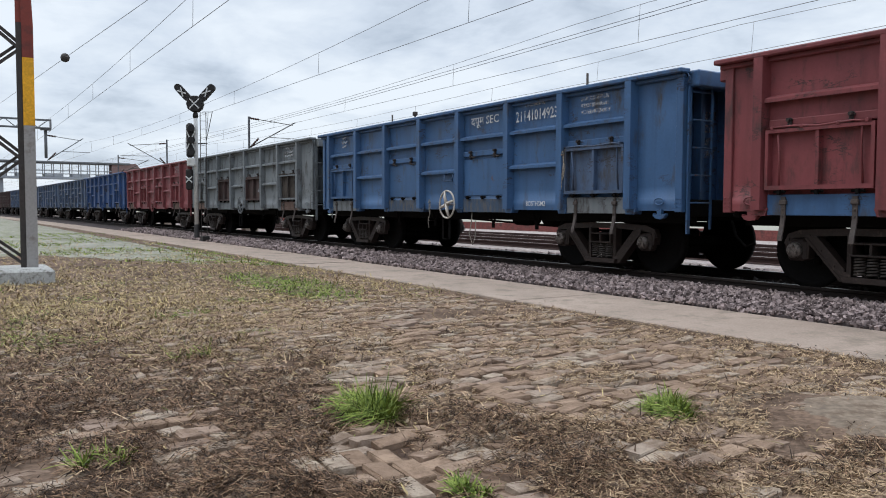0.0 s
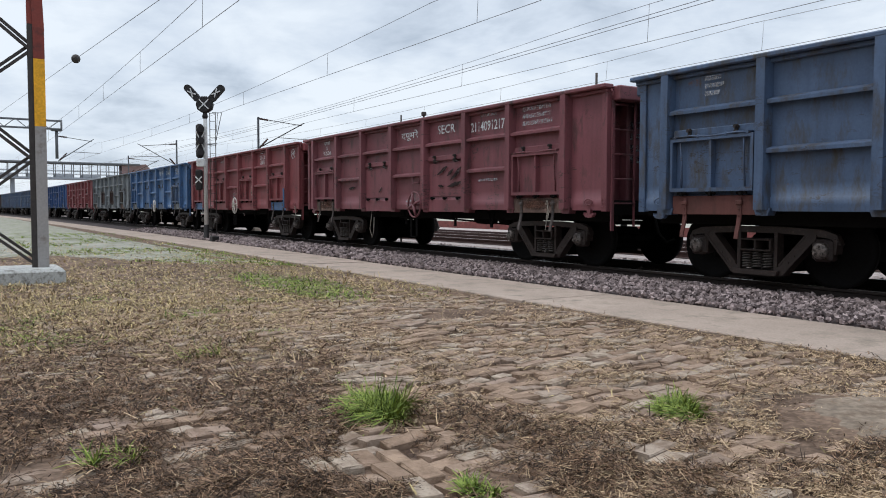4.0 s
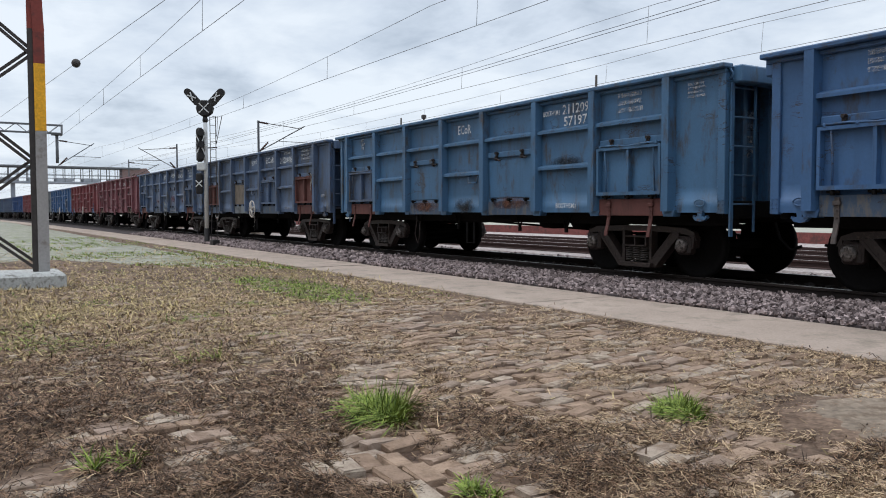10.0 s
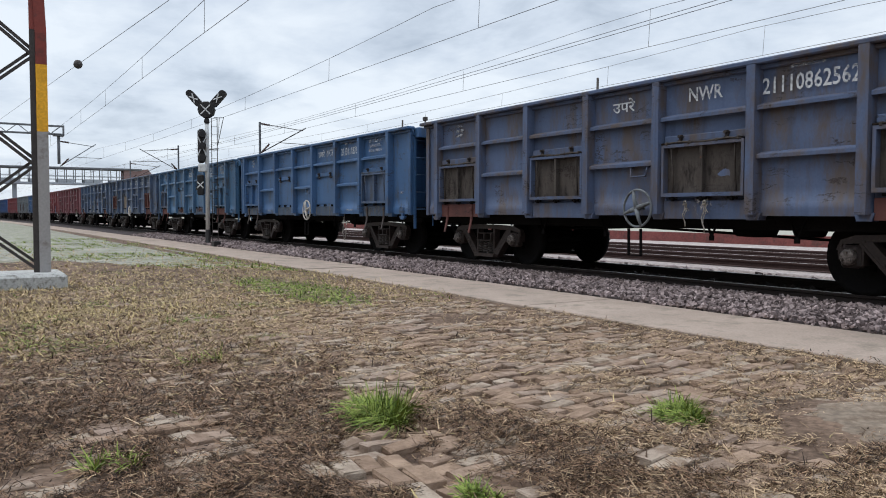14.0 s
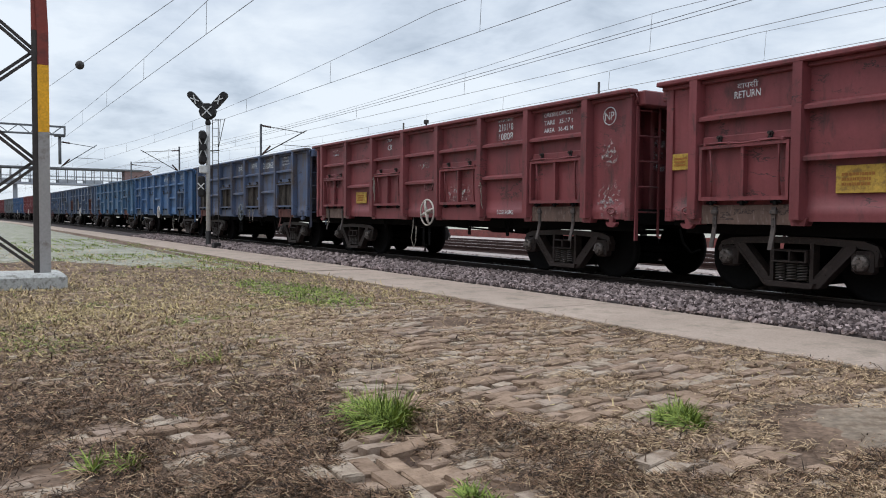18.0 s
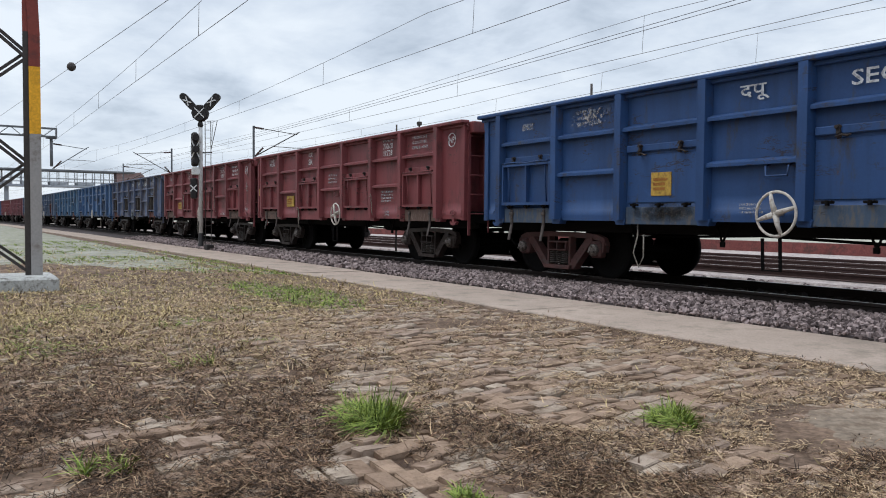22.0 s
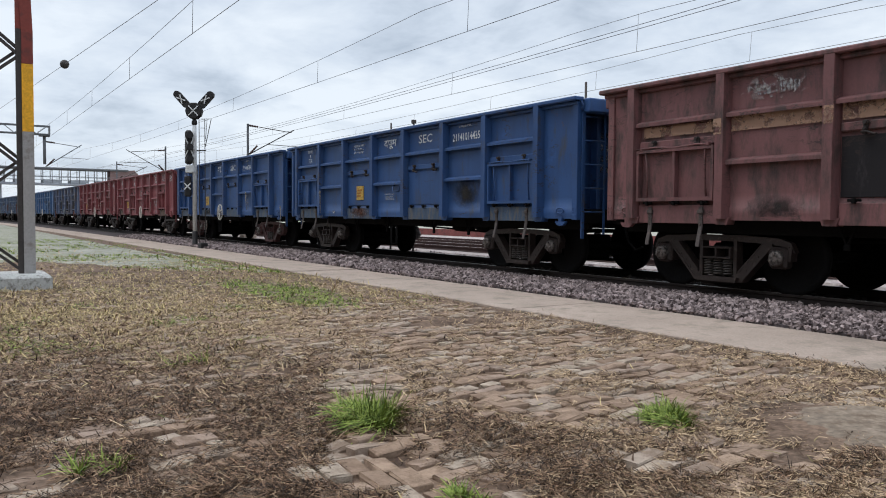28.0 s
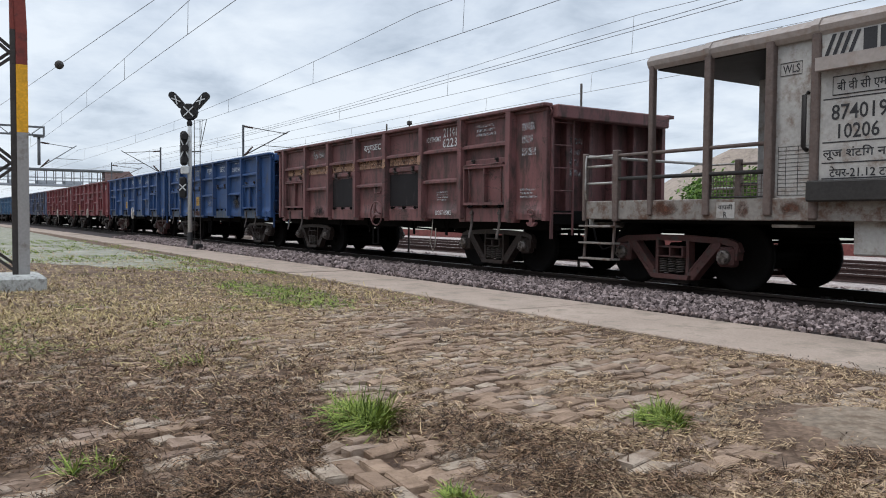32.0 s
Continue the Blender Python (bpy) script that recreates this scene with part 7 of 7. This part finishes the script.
        P("cabin_wall", Shape().box(X(4.42), X(8.58), k * 1.52 - 0.025, k * 1.52 + 0.025, 1.30, 3.38, 0.01), VAN_CREAM)
        P("corner_pillar", Shape().box(X(4.34), X(4.46), k * 1.54 - 0.04, k * 1.54 + 0.04, 1.05, 3.45, 0.015), VAN_POST)
        P("drip_ledge", Shape().prism([(X(4.46), 2.86), (X(8.5), 2.86), (X(8.5), 3.02), (X(4.46), 3.02)], k * 1.62 - 0.06, k * 1.62 + 0.04), VAN_ROOF, label="sheet hood over the cabin windows")
        P("louvre_box", Shape().box(X(4.36), X(6.2), k * 1.6 - 0.07, k * 1.6 + 0.06, 1.27, 1.53, 0.02), VAN_DARK, label="dark stained louvred box")
    for k, u in ((-1, 3.8), (1, 9.2)):
        w = P("end_wall", Shape().box(X(u) - 0.03, X(u) + 0.03, -1.45, 1.45, 1.1, 3.55), VAN_CREAM)
        P("end_door", Shape().box(X(u) + k * 0.03 - 0.02, X(u) + k * 0.03 + 0.02, -0.4, 0.4, 1.12, 3.0, 0.01), VAN_POST)
        P("door_handle", Shape().box(X(u) + k * 0.07 - 0.03, X(u) + k * 0.07 + 0.03, 0.26, 0.34, 2.0, 2.12, 0.01), VAN_DARK)
    for k, u in ((-1, 0.3), (1, 12.66)):
        P("head_stock", Shape().box(X(u) - 0.06, X(u) + 0.06, -1.42, 1.42, 0.88, 1.32, 0.02), VAN_CREAM)
        P("end_rail", Shape().tube([(X(u), -1.5, 2.08), (X(u), 1.5, 2.08)], 0.028, 6), VAN_CREAM)
        P("coupler", coupler_shape(), BLACK, (X(u), 0, 0), (0, 0, 180 if k < 0 else 0))
    P("roof", roof_shape(X(1.66), X(11.3)), VAN_ROOF)
    for u in (2.77, 4.4, 6.5, 8.6, 10.2):
        P("roof_band", roof_shape(X(u) - 0.05, X(u) + 0.05, 0.45, 3.37, 1.60), VAN_ROOF)
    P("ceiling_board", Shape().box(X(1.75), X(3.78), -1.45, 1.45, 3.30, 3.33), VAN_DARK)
    P("cubicle", Shape().box(X(2.15), X(3.76), 0.45, 1.43, 1.125, 3.29, 0.015), VAN_CREAM, label="cream sheet-metal cubicle on the platform")
    P("side_lamp", Shape().lathe([(0.05, 0.44), (0.06, 0.36), (0.045, 0.34)], 12, at=(X(2.9), 0, 2.35)), VAN_DARK)
    P("tank_box", Shape().box(X(4.85), X(5.3), -1.42, -1.0, 0.62, 1.05, 0.02), VAN_CREAM)
    P("under_box", Shape().box(X(3.72), X(4.1), -1.40, -1.0, 0.94, 1.0, 0.01), VAN_CREAM)
    P("grab_handle", Shape().tube([(X(4.28), -1.52, 1.92), (X(4.28), -1.60, 1.96), (X(4.28), -1.60, 2.60), (X(4.28), -1.52, 2.64)], 0.03, 6), VAN_DARK)
    # painted lettering and ruled boxes
    y = -1.549
    Tx = lambda text, u, z, h, w=None, yy=y: tagged(part("lettering", words(text, h, VAN_INK, w), root, (X(u), yy, z)), kind="stuff")
    Tx("बी वी सी एम", 4.97, 2.66, 0.16, 0.6)
    Tx("874019", 4.95, 2.35, 0.19, 0.68)
    Tx("10206", 4.95, 2.12, 0.18, 0.5)
    Tx("लूज शंटिंग न करें", 5.02, 1.855, 0.16, 1.02)
    Tx("टेयर-21.12 टन", 4.98, 1.635, 0.13, 0.76)
    Tx("WLS", 4.02, 2.98, 0.11, 0.24, -1.493)
    for z in (2.51, 1.985, 1.735, 1.545):
        P("ruled_line", Shape().box(X(4.5), X(6.2), y, y + 0.003, z, z + 0.014), VAN_INK)
    P("ruled_box", Shape().tube([(X(4.62), y, 2.56), (X(5.36), y, 2.56), (X(5.36), y, 2.78), (X(4.62), y, 2.78)], 0.007, 4, closed=True), VAN_INK)
    P("ruled_box", Shape().tube([(X(3.87), -1.494, 2.90), (X(4.17), -1.494, 2.90), (X(4.17), -1.494, 3.06), (X(3.87), -1.494, 3.06)], 0.005, 4, closed=True), VAN_INK)
    yy = -1.494
    s = Shape()
    for i in range(13):
        s.box(X(3.86), X(4.32), yy, yy + 0.003, 1.36 + 0.052 * i, 1.365 + 0.052 * i)
    for u in (3.86, 3.97, 4.14, 4.315):
        s.box(X(u), X(u) + 0.006, yy, yy + 0.003, 1.36, 1.99)
    P("ruled_table", s, VAN_INK)
    s = Shape()
    for i in range(4):
        s.add([(X(4.5) + 0.1 * i, y, 3.05), (X(4.55) + 0.1 * i, y, 3.05), (X(4.65) + 0.1 * i, y, 3.30), (X(4.60) + 0.1 * i, y, 3.30)], [(0, 1, 2, 3)])
    for i in range(4):
        s.box(X(4.98) + 0.2 * i, X(5.14) + 0.2 * i, y, y + 0.003, 3.05, 3.30)
    P("stripe_mark", s, VAN_INK)
    P("sign_board", Shape().box(X(2.95), X(3.25), -1.545, -1.541, 1.06, 1.28), VAN_CREAM)
    Tx("वापसी", 3.1, 1.22, 0.08, 0.24)
    Tx("R", 3.1, 1.11, 0.08)
    for u, w in ((1.95, 0.75), (3.38, 0.22)):
        P("rust_patch", ragged_shape(w, 0.26, int(u * 10)), SMEAR["scuff_rust"], (X(u), -1.542, 1.19))
    P("rust_patch", ragged_shape(0.4, 0.22, 3), SMEAR["scuff_rust"], (X(4.1), -1.542, 1.2))
    VEHICLES.append((root, 12))


brake_van()

lay_bricks()


def motions():
    """The train rolls away along the line, slowing down, and its wheels turn."""
    for root, n in VEHICLES:
        rows = []
        for t, s in TRAVEL:
            x = FIRST + PITCH * n + HALF + 0.02 - s
            rows.append((t, pose(x, line_y(x), RAIL_TOP, 0, 0, math.degrees(math.atan(BEND * max(-330, min(330, x)))))))
        walk(root, rows)
    # every wheelset rolls alike: one turn for each 3.14 m
    ts, ss = [t for t, s in TRAVEL], [s for t, s in TRAVEL]
    leaders = {}
    for w in WHEELS:
        side = round(w.location.x)
        if side not in leaders:
            rows = []
            for i in range(321):
                t = i * 0.1
                roll = -math.degrees(float(np.interp(t, ts, ss)) / 0.5)
                rows.append((t, pose(side, 0, 0.5, 0, roll, 0)))
            walk(w, rows)
            leaders[side] = w
        else:
            w.rotation_mode = "QUATERNION"
            w.animation_data_create()
            w.animation_data.action = leaders[side].animation_data.action
            w.animation_data.action_slot = leaders[side].animation_data.action_slot


motions()
